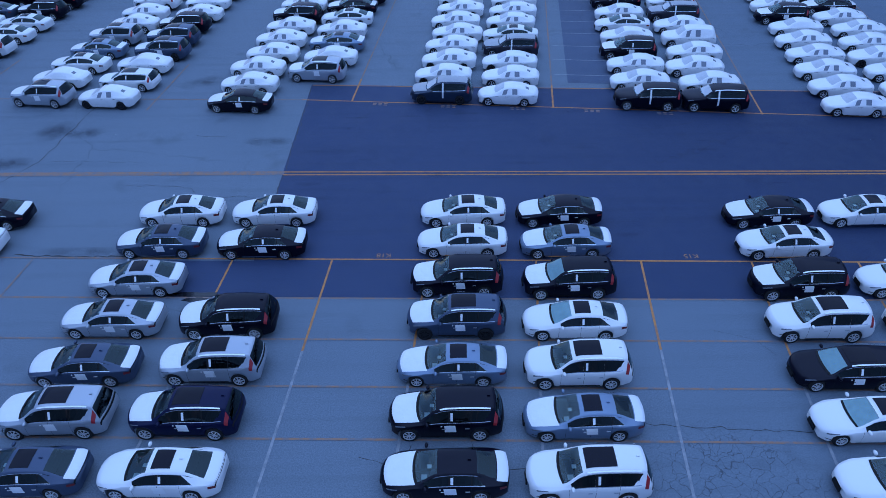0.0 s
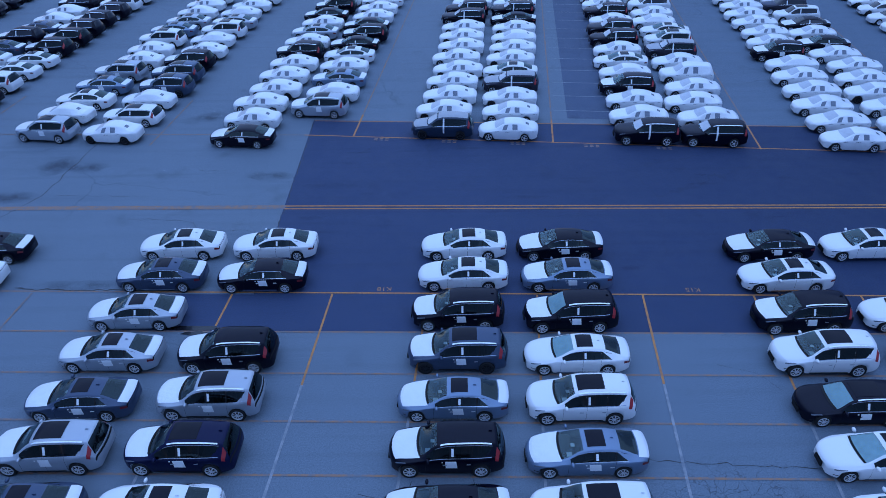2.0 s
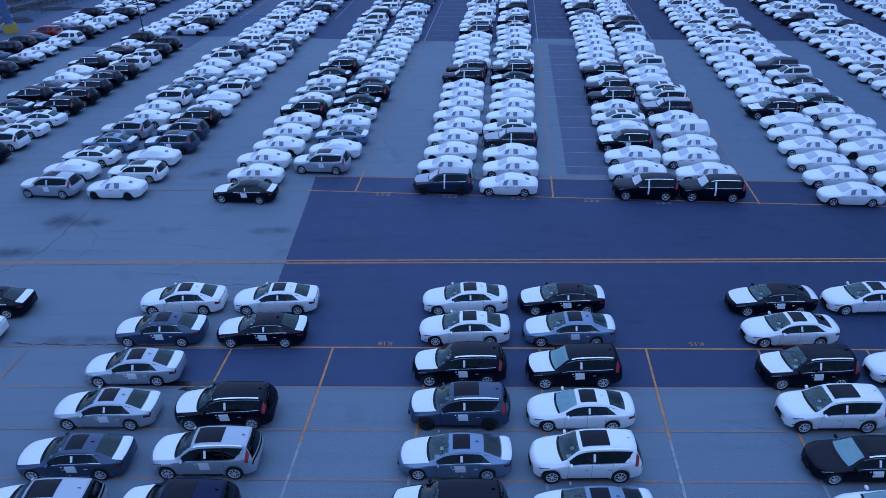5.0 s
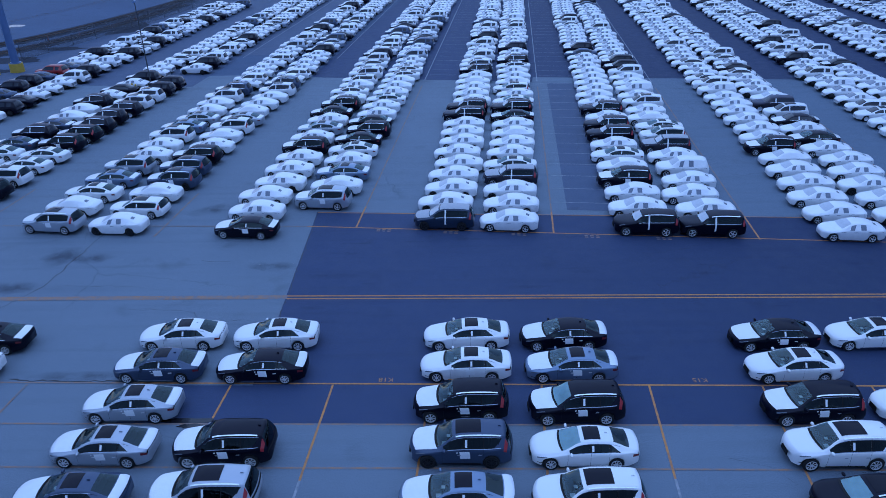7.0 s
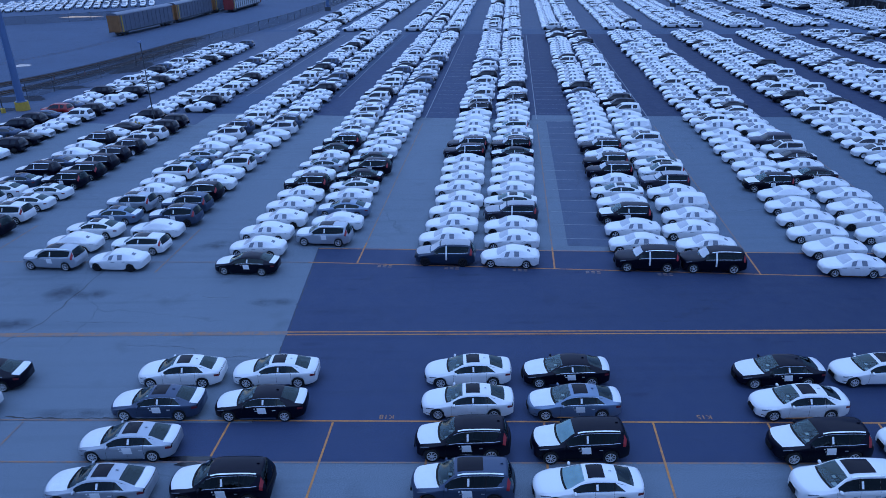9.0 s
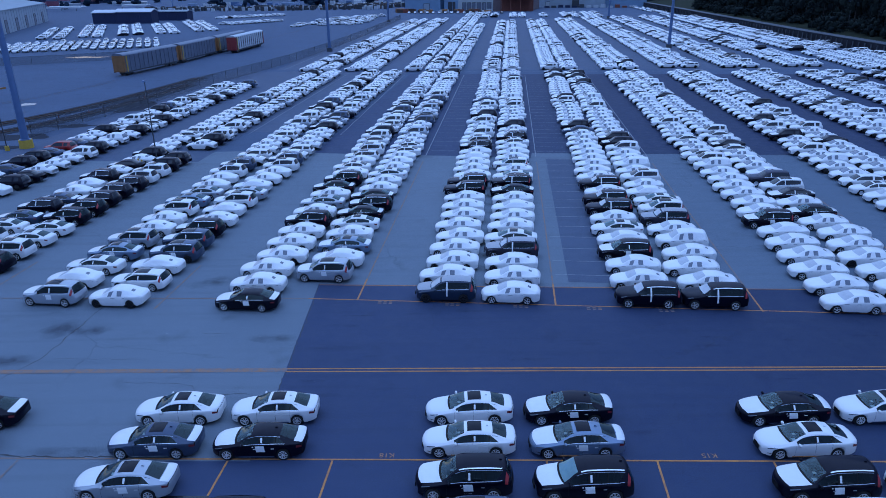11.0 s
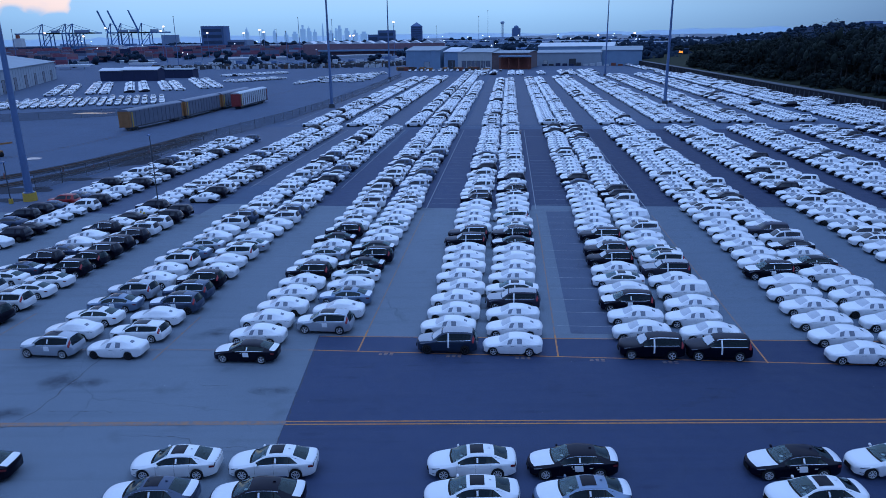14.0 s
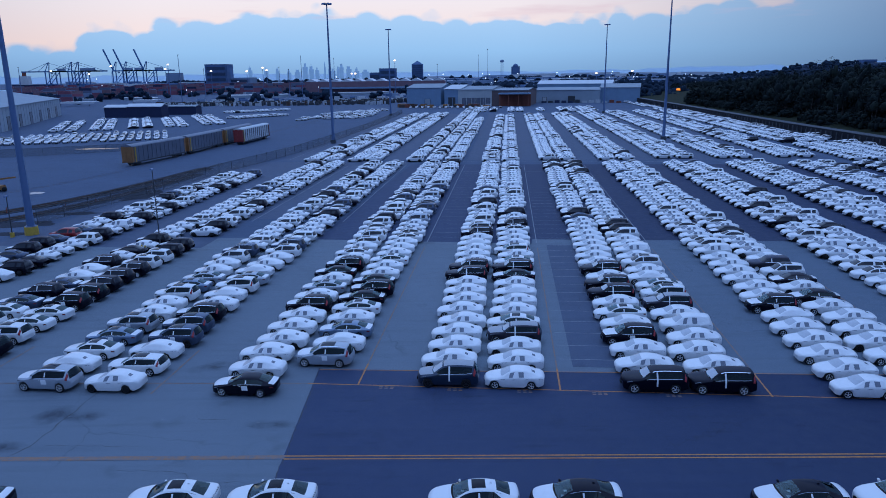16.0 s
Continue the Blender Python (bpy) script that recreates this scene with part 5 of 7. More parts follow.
# ---- round the lot ----
M.update(
    galvanised=plain("galvanised_steel", (0.13, 0.20, 0.36), 0.4, 0.3, grain=0.15, scale=0.8),
    yellow=plain("yellow_paint", (0.55, 0.36, 0.05), 0.6, grain=0.25, scale=3),
    dark_steel=plain("dark_steel", (0.05, 0.055, 0.065), 0.6, grain=0.3, scale=2),
    rust=plain("rusty_steel", (0.10, 0.06, 0.045), 0.85, grain=0.4, scale=2),
    ballast=plain("track_ballast", (0.042, 0.046, 0.060), 0.95, grain=0.5, scale=3, bump=0.6, spec=0.08),
    timber=plain("old_timber", (0.045, 0.038, 0.034), 0.9, grain=0.4, scale=4),
    rail_grey=plain("railcar_grey", (0.16, 0.18, 0.23), 0.55, 0.2, grain=0.3, scale=0.7),
    rail_yellow=plain("railcar_yellow", (0.30, 0.14, 0.05), 0.7, grain=0.3, scale=1.2),
    rail_red=plain("railcar_red", (0.26, 0.035, 0.035), 0.7, grain=0.3, scale=1.2),
    rail_white=plain("railcar_white", (0.52, 0.55, 0.58), 0.6, grain=0.25, scale=1.0),
    wall_dark=plain("dark_concrete", (0.025, 0.026, 0.033), 0.9, grain=0.35, scale=0.6, spec=0.08),
    wall_post=plain("concrete_post", (0.096, 0.102, 0.114), 0.9, grain=0.3, scale=0.9, spec=0.08),
    clad_blue=plain("blue_cladding", (0.216, 0.324, 0.459), 0.6, grain=0.14, scale=0.3),
    clad_navy=plain("navy_cladding", (0.016, 0.025, 0.075), 0.6, grain=0.2, scale=0.4),
    clad_grey=plain("grey_cladding", (0.336, 0.392, 0.448), 0.65, grain=0.18, scale=0.2),
    clad_beige=plain("beige_cladding", (0.486, 0.513, 0.513), 0.7, grain=0.12, scale=0.3),
    brickwork=plain("brown_brickwork", (0.168, 0.120, 0.120), 0.9, grain=0.3, scale=0.8),
    red_steel=plain("red_oxide", (0.22, 0.07, 0.045), 0.8, grain=0.3, scale=0.7),
    roof_white=plain("white_roofing", (0.62, 0.64, 0.66), 0.7, grain=0.12, scale=0.2),
    roof_bright=plain("white_membrane", (0.86, 0.86, 0.86), 0.35, grain=0.05, scale=0.2, coat=0.6),
    roof_grey=plain("grey_roofing", (0.297, 0.338, 0.378), 0.8, grain=0.2, scale=0.2),
    # crane and far building colours shifted to blue: haze painted into them
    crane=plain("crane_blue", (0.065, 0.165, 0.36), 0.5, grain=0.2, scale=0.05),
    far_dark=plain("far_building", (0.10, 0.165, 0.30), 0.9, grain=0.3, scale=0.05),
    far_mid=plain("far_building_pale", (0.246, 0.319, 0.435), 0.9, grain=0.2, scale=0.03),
    grass=plain("verge_grass", (0.025, 0.030, 0.018), 0.95, grain=0.4, scale=0.5, spec=0.08),
    road=asphalt("verge_road", (0.085, 0.092, 0.108), 0.15, 0.2, 0.2),
    lamp_glow=glowing("floodlight", (1.0, 0.70, 0.42), 3.2),
    amber_glow=glowing("amber_light", (1.0, 0.27, 0.02), 1.5),
    # far window, hill and foliage colours hold a painted blue haze
    far_window=plain("far_window", (0.04, 0.07, 0.13), 0.3, grain=0.3, scale=0.1),
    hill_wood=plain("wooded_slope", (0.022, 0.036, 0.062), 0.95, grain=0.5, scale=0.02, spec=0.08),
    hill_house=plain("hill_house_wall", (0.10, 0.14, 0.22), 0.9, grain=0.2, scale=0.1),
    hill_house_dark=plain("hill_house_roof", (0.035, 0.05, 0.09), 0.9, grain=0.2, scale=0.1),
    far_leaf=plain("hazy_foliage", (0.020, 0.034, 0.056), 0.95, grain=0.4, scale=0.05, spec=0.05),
    cool_glow=glowing("street_light", (0.85, 0.92, 1.0), 3.0),
    puddle=plain("standing_water", (0.03, 0.04, 0.06), 0.06, grain=0.1, spec=1.0, bump=0.04),
    # container colours greyed towards blue as painted haze
    box_red=plain("container_red", (0.25, 0.085, 0.12), 0.8, grain=0.3, scale=0.3),
    box_brown=plain("container_brown", (0.22, 0.13, 0.15), 0.8, grain=0.3, scale=0.3),
    box_dark=plain("container_dark", (0.13, 0.16, 0.24), 0.8, grain=0.3, scale=0.3),
    hull=plain("ship_paint", (0.62, 0.64, 0.66), 0.7, grain=0.2, scale=0.1),
)
leafy = Nodes("foliage")
leafy.put("Base Color", leafy.ramp(leafy.node("ShaderNodeNewGeometry").outputs["Random Per Island"], [(0.0, (0.010, 0.015, 0.017)), (0.6, (0.015, 0.022, 0.021)), (1.0, (0.024, 0.032, 0.027))]))
leafy.put("Roughness", 0.9).put("Specular IOR Level", 0.08)
M["leaf"] = leafy.mat
# haze over the city, painted as an even blue emission on its towers
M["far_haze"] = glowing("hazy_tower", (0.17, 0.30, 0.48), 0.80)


def cylinder(name, r0, r1, height, n, mat, z0=0.0):
    verts = [(r * math.cos(k / n * math.tau), r * math.sin(k / n * math.tau), z) for r, z in ((r0, z0), (r1, z0 + height)) for k in range(n)]
    faces = [(k, (k + 1) % n, n + (k + 1) % n, n + k) for k in range(n)] + [tuple(range(n - 1, -1, -1)), tuple(range(n, 2 * n))]
    return mesh_of(name, verts, faces, mat)


def thing(name, label, category, group="", at=(0, 0, 0), turn=0.0):
    ob = new(name, None)
    ob.matrix_basis = pose(at[0], at[1], at[2], 0, 0, turn)
    return tagged(ob, label, category, group)


def high_mast(x, y, height, base):
    """A tall lot light: tapered pole, ring of floodlights, painted concrete foot."""
    mast = thing("light_mast", "tall blue-grey steel light mast over the lot", "light mast", "light masts", (x, y, 0))
    part("pole", kept(("pole", height), lambda: cylinder("pole", 0.55, 0.20, height - 1.2, 14, M["galvanised"], 1.2)), mast)
    part("foot", kept(("foot", base), lambda: cylinder("foot", 1.0, 0.95, 1.25, 16, M[base])), mast, "painted concrete foot" if base == "yellow" else "grey concrete foot")
    part("flange", kept("flange", lambda: cylinder("flange", 0.8, 0.8, 0.12, 12, M["galvanised"], 1.25)), mast)
    part("lamp_ring", kept(("ring", height), lambda: cylinder("lamp_ring", 0.9, 0.9, 0.25, 12, M["dark_steel"], height - 0.2)), mast, "dark ring carrying the floodlights")
    for k in range(6):
        a = k / 6 * math.tau
        part("floodlight", kept("flood", lambda: boxes("floodlight", [(-0.35, 0.35, -0.45, 0.45, -0.25, 0.25, 0.08)], M["galvanised"])), mast, "grey floodlight head", pose(1.35 * math.cos(a), 1.35 * math.sin(a), height - 0.15, 0, 0, math.degrees(a)))
    return mast


for x, y, height in ((-62.7, 104.5, 46), (-37.3, 246, 46.2), (-28.0, 408, 47.5), (95.3, 413, 49), (76.8, 242.7, 46.5)):
    high_mast(x, y, height, "yellow" if y < 150 else "wall_post")

# slim poles
for x, y, height in ((-39.2, 94.3, 11.0), (-64.6, 102.7, 6.2)):
    pole = thing("lamp_post", "slim dark steel lamp post beside the cars", "lamp post", "lamp posts", (x, y, 0))
    part("pole", cylinder("pole", 0.09, 0.06, height, 8, M["dark_steel"]), pole)
    part("foot", cylinder("foot", 0.32, 0.30, 0.7, 10, M["yellow"]), pole, "yellow concrete foot")
    part("lamp", boxes("lamp", [(-0.15, 0.15, -0.5, 0.25, height - 0.1, height + 0.1, 0.03)], M["galvanised"]), pole)
for x, y in ((-40.6, 91.6), (-39.9, 91.0), (-46.2, 60.5), (-45.2, 60.9)):
    bollard = thing("bollard", "yellow steel bollard standing in the lot", "bollard", "bollards", (x, y, 0))
    part("post", kept("bollard", lambda: cylinder("post", 0.11, 0.11, 1.15, 10, M["yellow"])), bollard)
    part("cap", kept("bollardcap", lambda: cylinder("cap", 0.12, 0.06, 0.08, 10, M["yellow"], 1.15)), bollard)
guard = thing("guard_rail", "yellow steel pipe guard rail", "guard rail", "", (-46.5, 61.5, 0))
for x in (-0.7, 0.7):
    part("post", cylinder("post", 0.06, 0.06, 1.2, 8, M["yellow"]), guard, at=pose(x, 0, 0))
part("rail", boxes("rail", [(-0.75, 0.75, -0.06, 0.06, 1.1, 1.2, 0)], M["yellow"]), guard)
part("rail", boxes("rail", [(-0.75, 0.75, -0.06, 0.06, 0.55, 0.63, 0)], M["yellow"]), guard)

# fence on the left side of the lot
FENCE = [(-66, 112), (-59.5, 140), (-54.0, 170), (-49.6, 189), (-44.2, 213), (-38.9, 250), (-31.7, 313), (-24.6, 402), (-22.5, 432)]
mesh_mat = Nodes("chain_link")
wire = mesh_mat.node("ShaderNodeBsdfTransparent", Color=(1, 1, 1))
blend = mesh_mat.n.new("ShaderNodeMixShader")
blend.inputs[0].default_value = 0.28
mesh_mat.put("Base Color", (0.12, 0.13, 0.15)).put("Roughness", 0.6)
mesh_mat.l.new(wire.outputs[0], blend.inputs[1])
mesh_mat.l.new(mesh_mat.bsdf.outputs[0], blend.inputs[2])
mesh_mat.l.new(blend.outputs[0], mesh_mat.n["Material Output"].inputs[0])
M["chain"] = mesh_mat.mat


def fence_along(points, height, gap, label):
    ob = thing("fence", label, "fence", "fences")
    for (x0, y0), (x1, y1) in zip(points, points[1:]):
        long = math.hypot(x1 - x0, y1 - y0)
        turn = math.degrees(math.atan2(y1 - y0, x1 - x0))
        part("chain_link", boxes("chain_link", [(0, long, -0.015, 0.015, 0.05, height, 0)], M["chain"]), ob, "grey chain-link mesh", pose(x0, y0, 0, 0, 0, turn))
        part("top_rail", boxes("top_rail", [(0, long, -0.03, 0.03, height, height + 0.06, 0)], M["dark_steel"]), ob, "", pose(x0, y0, 0, 0, 0, turn))
        for k in range(int(long / gap)):
            part("post", kept(("fpost", height), lambda: cylinder("post", 0.05, 0.05, height + 0.25, 6, M["dark_steel"])), ob, "", pose(x0 + (x1 - x0) * k * gap / long, y0 + (y1 - y0) * k * gap / long, 0))


fence_along(FENCE, 2.4, 6.0, "grey chain-link fence along the lot")
fence_along([(-150, 205), (-112, 222), (-96, 232)], 2.4, 6.0, "grey chain-link fence in the rail yard")

# railway
TRACKS = ([(-100, 88), (-77, 108), (-70.5, 117), (-66.5, 127), (-62.5, 146), (-59.6, 170)], [(-104, 98), (-79, 118), (-74.5, 126), (-69.5, 138), (-63.8, 160), (-60.8, 182)], [(-118, 118), (-93, 134), (-84, 152), (-79.5, 190), (-71, 300), (-60, 420)])
for k, line in enumerate(TRACKS):
    track = thing("railway_track", "rusty railway track on dark ballast", "railway track", "railway tracks")
    dense = []
    for (x0, y0), (x1, y1) in zip(line, line[1:]):
        n = max(2, int(math.hypot(x1 - x0, y1 - y0) / 8))
        dense += [(x0 + (x1 - x0) * i / n, y0 + (y1 - y0) * i / n) for i in range(n)]
    pts = np.array(dense + [line[-1]], float)
    for _ in range(8):
        pts[1:-1] = (pts[:-2] + 2 * pts[1:-1] + pts[2:]) / 4
    tan = np.gradient(pts, axis=0)
    tan /= np.linalg.norm(tan, axis=1, keepdims=True)
    nor = np.stack([-tan[:, 1], tan[:, 0]], 1)

    def ribbon(name, off, wide, z0, z1, mat, label=""):
        verts = []
        for p, q in zip(pts, nor):
            a, b = p + q * (off - wide / 2), p + q * (off + wide / 2)
            verts += [(*a, z0), (*a, z1), (*b, z1), (*b, z0)]
        faces = [(4 * i + j, 4 * i + j + 1, 4 * i + j + 5, 4 * i + j + 4) for i in range(len(pts) - 1) for j in range(3)]
        part(name, mesh_of(name, verts, faces, M[mat]), track, label)

    if k < 2:
        ribbon("ballast", 0, 4.6, 0.0, 0.05 + 0.006 * k, "ballast", "dark stone ballast")
    ribbon("rail", -0.72, 0.09, 0.02, 0.20 if k < 2 else 0.03, "rust")
    ribbon("rail", 0.72, 0.09, 0.02, 0.20 if k < 2 else 0.03, "rust")
    if k < 2:
        verts, faces = [], []
        for p, q, r in zip(pts, nor, tan):
            for i in range(12):
                c = p + r * i * 0.66
                n0 = len(verts)
                for s, w in ((-1.3, -0.12), (1.3, -0.12), (1.3, 0.12), (-1.3, 0.12)):
                    v = c + q * s + r * w
                    verts.append((v[0], v[1], 0.10))
                faces.append((n0, n0 + 1, n0 + 2, n0 + 3))
        tagged(part("sleeper_bed", mesh_of("sleeper_bed", verts, faces, M["timber"]), track, "dark timber sleeper bed"), kind="stuff")
for x, y, rx, ry, sd in ((-70.0, 112.0, 9.0, 3.2, 4), (-66.5, 104.8, 4.2, 1.6, 6), (-64, 121, 5, 2, 8), (-60.5, 140, 4, 8, 9)):
    blot("dirt_patch", (x, y), rx, ry, "ballast", "dark dirt spread beside the railway track", 0.02, sd)
for x, y, rx, ry, sd in ((-84.5, 144.3, 2.3, 2.2, 11), (-116.0, 237, 8.5, 3.0, 12)):
    blot("puddle", (x, y), rx, ry, "puddle", "bright puddle of standing water", 0.012, sd)


def railcar(at, turn, length, side, ends, label):
    """An autorack railcar: ribbed screen sides, coloured ends, domed roof, bogies."""
    car = thing("railcar", label, "railcar", "railcars", at, turn)
    h, w, L = 5.7, 1.55, length / 2
    part("side_screen", boxes("side_screen", [(-L + 0.9, L - 0.9, -w, w, 1.1, 5.1, 0)], M[side]), car, "perforated steel side screens")
    n = int((length - 2) / 2.0)
    for sgn in (-1, 1):
        for k in range(n + 1):
            x = -L + 1.0 + (length - 2.0) * k / n
            part("rib", kept(("rib", side), lambda: boxes("rib", [(-0.09, 0.09, -0.05, 0.05, 1.0, 5.15, 0)], M["rail_grey" if side != "rail_white" else "dark_steel"])), car, "", pose(x, sgn * (w + 0.05), 0))
        part("sill_beam", boxes("sill_beam", [(-L, L, -0.06, 0.06, 0.85, 1.15, 0)], M["dark_steel"]), car, "dark sill beam", pose(0, sgn * (w + 0.04), 0))
    for sgn in (-1, 1):
        e = part("end_door", boxes("end_door", [(-0.5, 0.5, -w - 0.03, w + 0.03, 1.0, 5.15, 0.0)], M[ends]), car, "painted end doors", pose(sgn * (L - 0.5), 0, 0))
        for y in (-0.75, 0.75):
            part("door_panel", kept(("dp", ends), lambda: boxes("door_panel", [(-0.05, 0.05, -0.62, 0.62, 1.3, 4.8, 0.03)], M[ends])), e, "", pose(sgn * 0.53, y, 0))
    verts, faces = [], []
    for x in (-L, L):
        for k in range(9):
            a = math.pi * k / 8
            verts.append((x, -math.cos(a) * (w + 0.06), 5.1 + 0.62 * math.sin(a)))
    faces = [(k, k + 9, k + 10, k + 1) for k in range(8)] + [tuple(range(9)), tuple(range(17, 8, -1))]
    part("roof", mesh_of("roof", verts, faces, M["rail_grey" if side != "rail_white" else "rail_white"]), car, "curved steel roof")
    for x in (-L + 3, L - 3):
        b = part("bogie", boxes("bogie", [(-1.4, 1.4, -1.1, 1.1, 0.35, 0.85, 0.05)], M["dark_steel"]), car, "dark bogie", pose(x, 0, 0))
        for wx in (-0.9, 0.9):
            for wy in (-0.75, 0.75):
                part("wheel", kept("rwheel", lambda: lathe("wheel", [(0.02, -0.07), (0.45, -0.07), (0.45, 0.07), (0.02, 0.07)], 14, M["rust"])), b, "", pose(wx, wy, 0.45))
    part("ladder", boxes("ladder", [(-L + 1.2, -L + 1.7, -w - 0.14, -w - 0.10, 1.0, 5.0, 0)], M["yellow"]), car, "narrow ladder")
    return car


for (x0, y0), (x1, y1), side, ends, label in (
    ((-83.6, 187.4), (-78.6, 213.8), "rail_grey", "rail_yellow", "grey ribbed railcar with yellow end doors on the track"),
    ((-78.4, 215.3), (-75.6, 241.5), "rail_grey", "rail_yellow", "weathered grey railcar with yellow ends"),
    ((-75.4, 243.0), (-73.0, 270.0), "rail_grey", "rail_yellow", "grey railcar partly behind a red one"),
    ((-69.6, 243.5), (-66.9, 271.5), "rail_white", "rail_red", "white-sided railcar with red ends on the track"),
):
    cx, cy = (x0 + x1) / 2, (y0 + y1) / 2
    railcar((cx, cy, 0), math.degrees(math.atan2(y1 - y0, x1 - x0)), math.hypot(x1 - x0, y1 - y0), side, ends, label)

machine = thing("loader", "yellow loading machine with a raised arm", "machine", "", (-93.5, 147, 0), 60)
part("chassis", boxes("chassis", [(-2.2, 1.2, -0.9, 0.9, 0.5, 1.3, 0.1)], M["rail_yellow"]), machine)
part("cab", boxes("cab", [(-1.6, -0.4, -0.6, 0.6, 1.3, 2.7, 0.12)], M["dark_steel"]), machine, "dark glazed cab")
part("arm", boxes("arm", [(-0.6, 3.8, -0.15, 0.15, 2.4, 2.75, 0.04)], M["rail_yellow"]), machine, "raised yellow arm")
for x in (-1.5, 0.6):
    for y in (-0.9, 0.9):
        part("wheel", kept("mwheel", lambda: lathe("wheel", [(0.02, -0.2), (0.5, -0.2), (0.5, 0.2), (0.02, 0.2)], 14, M["rubber"])), machine, "", pose(x, y, 0.5))
cone_mesh = cylinder("cone", 0.16, 0.03, 0.7, 8, M["red_steel"])
for x, y in ((-78.5, 124.5), (-77.0, 122.0), (-66.5, 133), (-62.6, 150), (-70, 128.5)):
    cone = thing("traffic_cone", "orange traffic cone beside the railway", "traffic cone", "traffic cones", (x, y, 0.05))
    part("cone", cone_mesh, cone)
    part("base", kept("conebase", lambda: boxes("base", [(-0.2, 0.2, -0.2, 0.2, -0.05, 0.02, 0)], M["rubber"])), cone)

# cars beyond the railway
side_lot = []
rng = random.Random(4)


def side_car(x, y, turn):
    side_lot.append((rng.choice("ccccccwwwWWk"), pose(x, y, 0, 0, 0, turn + rng.gauss(0, 1))))


def side_lot_at(across, back):
    """A place in the lot beyond the railway, across its bays and back from its front row."""
    return -155.0 + 0.938 * across - 0.36 * back, 253.6 + 0.345 * across + 0.933 * back


for back in (0, 5.8, 11.6, 19, 24.8, 30.6):
    for k in range(-12, 18):
        if rng.random() < (0.97 if back < 12 else 0.9):
            side_car(*side_lot_at(k * 3.1 + rng.gauss(0, 0.1), back + rng.gauss(0, 0.25)), 107)
for x0, y0, n in ((-170.8, 314, 26), (-163.5, 314, 26), (-156.7, 322, 30), (-150.5, 322, 30), (-142.0, 329, 28), (-136.4, 332, 28), (-128.2, 338, 27), (-121.9, 338, 28), (-114.0, 349, 31), (-108.4, 353, 30)):
    for k in range(n):
        side_car(x0 - k * 1.04, y0 + 2.5 * k, 18)
for k in range(78):
    v, u = rng.random(), rng.random()
    side_car(-78 + 14 * v + u * (36 - 6 * v), 372 + 84 * v + u * 14, rng.choice((-8, 12, 170)))
for x0, y0, x1, y1 in ((-139, 466, -108, 496), (-134, 460, -104, 490), (-118, 402, -98, 428), (-112, 398, -92, 424)):
    for k in range(13):
        side_car(x0 + (x1 - x0) * k / 12, y0 + (y1 - y0) * k / 12, 20)
for k in range(16):
    side_car(-20 + k * 4.1, 500 - k * 1.0, 85)
for k in range(38):
    side_car(rng.choice((141, 136.5)) + 0.075 * (k * 5 - 90), 400 + k * 4.2, 85)
far_cars("side_lot_cars", side_lot, "rows of white cars parked beyond the railway")


# ---- buildings ----
def shed(at, turn, wide, deep, eave, ridge, wall_mat, roof_mat, label, doors=(), windows=0):
    """A shed with walls, roof slabs, ribs, roller doors and windows on its front."""
    b = thing("building", label, "building", "buildings", at, turn)
    verts = [(0, 0, 0), (wide, 0, 0), (wide, deep, 0), (0, deep, 0), (0, 0, eave), (wide, 0, eave), (wide, deep, eave), (0, deep, eave), (0, deep / 2, ridge), (wide, deep / 2, ridge)]
    part("wall", mesh_of("wall", verts, [(0, 1, 5, 4), (1, 2, 6, 9, 5), (2, 3, 7, 6), (3, 0, 4, 8, 7)], M[wall_mat]), b)
    o = 0.5
    rv = [(-o, -o, eave - 0.05), (wide + o, -o, eave - 0.05), (wide + o, deep / 2, ridge + 0.1), (-o, deep / 2, ridge + 0.1), (wide + o, deep + o, eave - 0.05), (-o, deep + o, eave - 0.05)]
    rv += [(x, y, z + 0.35) for x, y, z in rv]
    rf = [(6, 7, 8, 9), (9, 8, 10, 11), (0, 1, 7, 6), (1, 2, 8, 7), (2, 4, 10, 8), (4, 5, 11, 10), (5, 3, 9, 11), (3, 0, 6, 9), (0, 3, 2, 1), (3, 5, 4, 2)]
    part("roof", mesh_of("roof", rv, rf, M[roof_mat]), b)
    n = max(2, int(wide / 6))
    for k in range(n + 1):
        part("rib", kept(("wrib", eave, wall_mat), lambda: boxes("rib", [(-0.12, 0.12, -0.12, 0.0, 0, eave - 0.2, 0)], M[wall_mat])), b, "", pose(wide * k / n, 0, 0))
    for x, w, h, mat in doors:
        d = part("door", boxes("door", [(x, x + w, -0.10, 0.05, 0, h, 0)], M[mat]), b, "roller door")
        part("frame", boxes("frame", [(x - 0.2, x, -0.16, 0, 0, h + 0.2, 0), (x + w, x + w + 0.2, -0.16, 0, 0, h + 0.2, 0), (x, x + w, -0.16, 0, h, h + 0.2, 0)], M["dark_steel"]), d)
    for k in range(windows):
        x = wide * (k + 0.5) / windows
        part("window", boxes("window", [(x - 0.9, x + 0.9, -0.08, 0.05, eave * 0.55, eave * 0.75, 0)], M["roof_glass"]), b, "dark window")
    return b


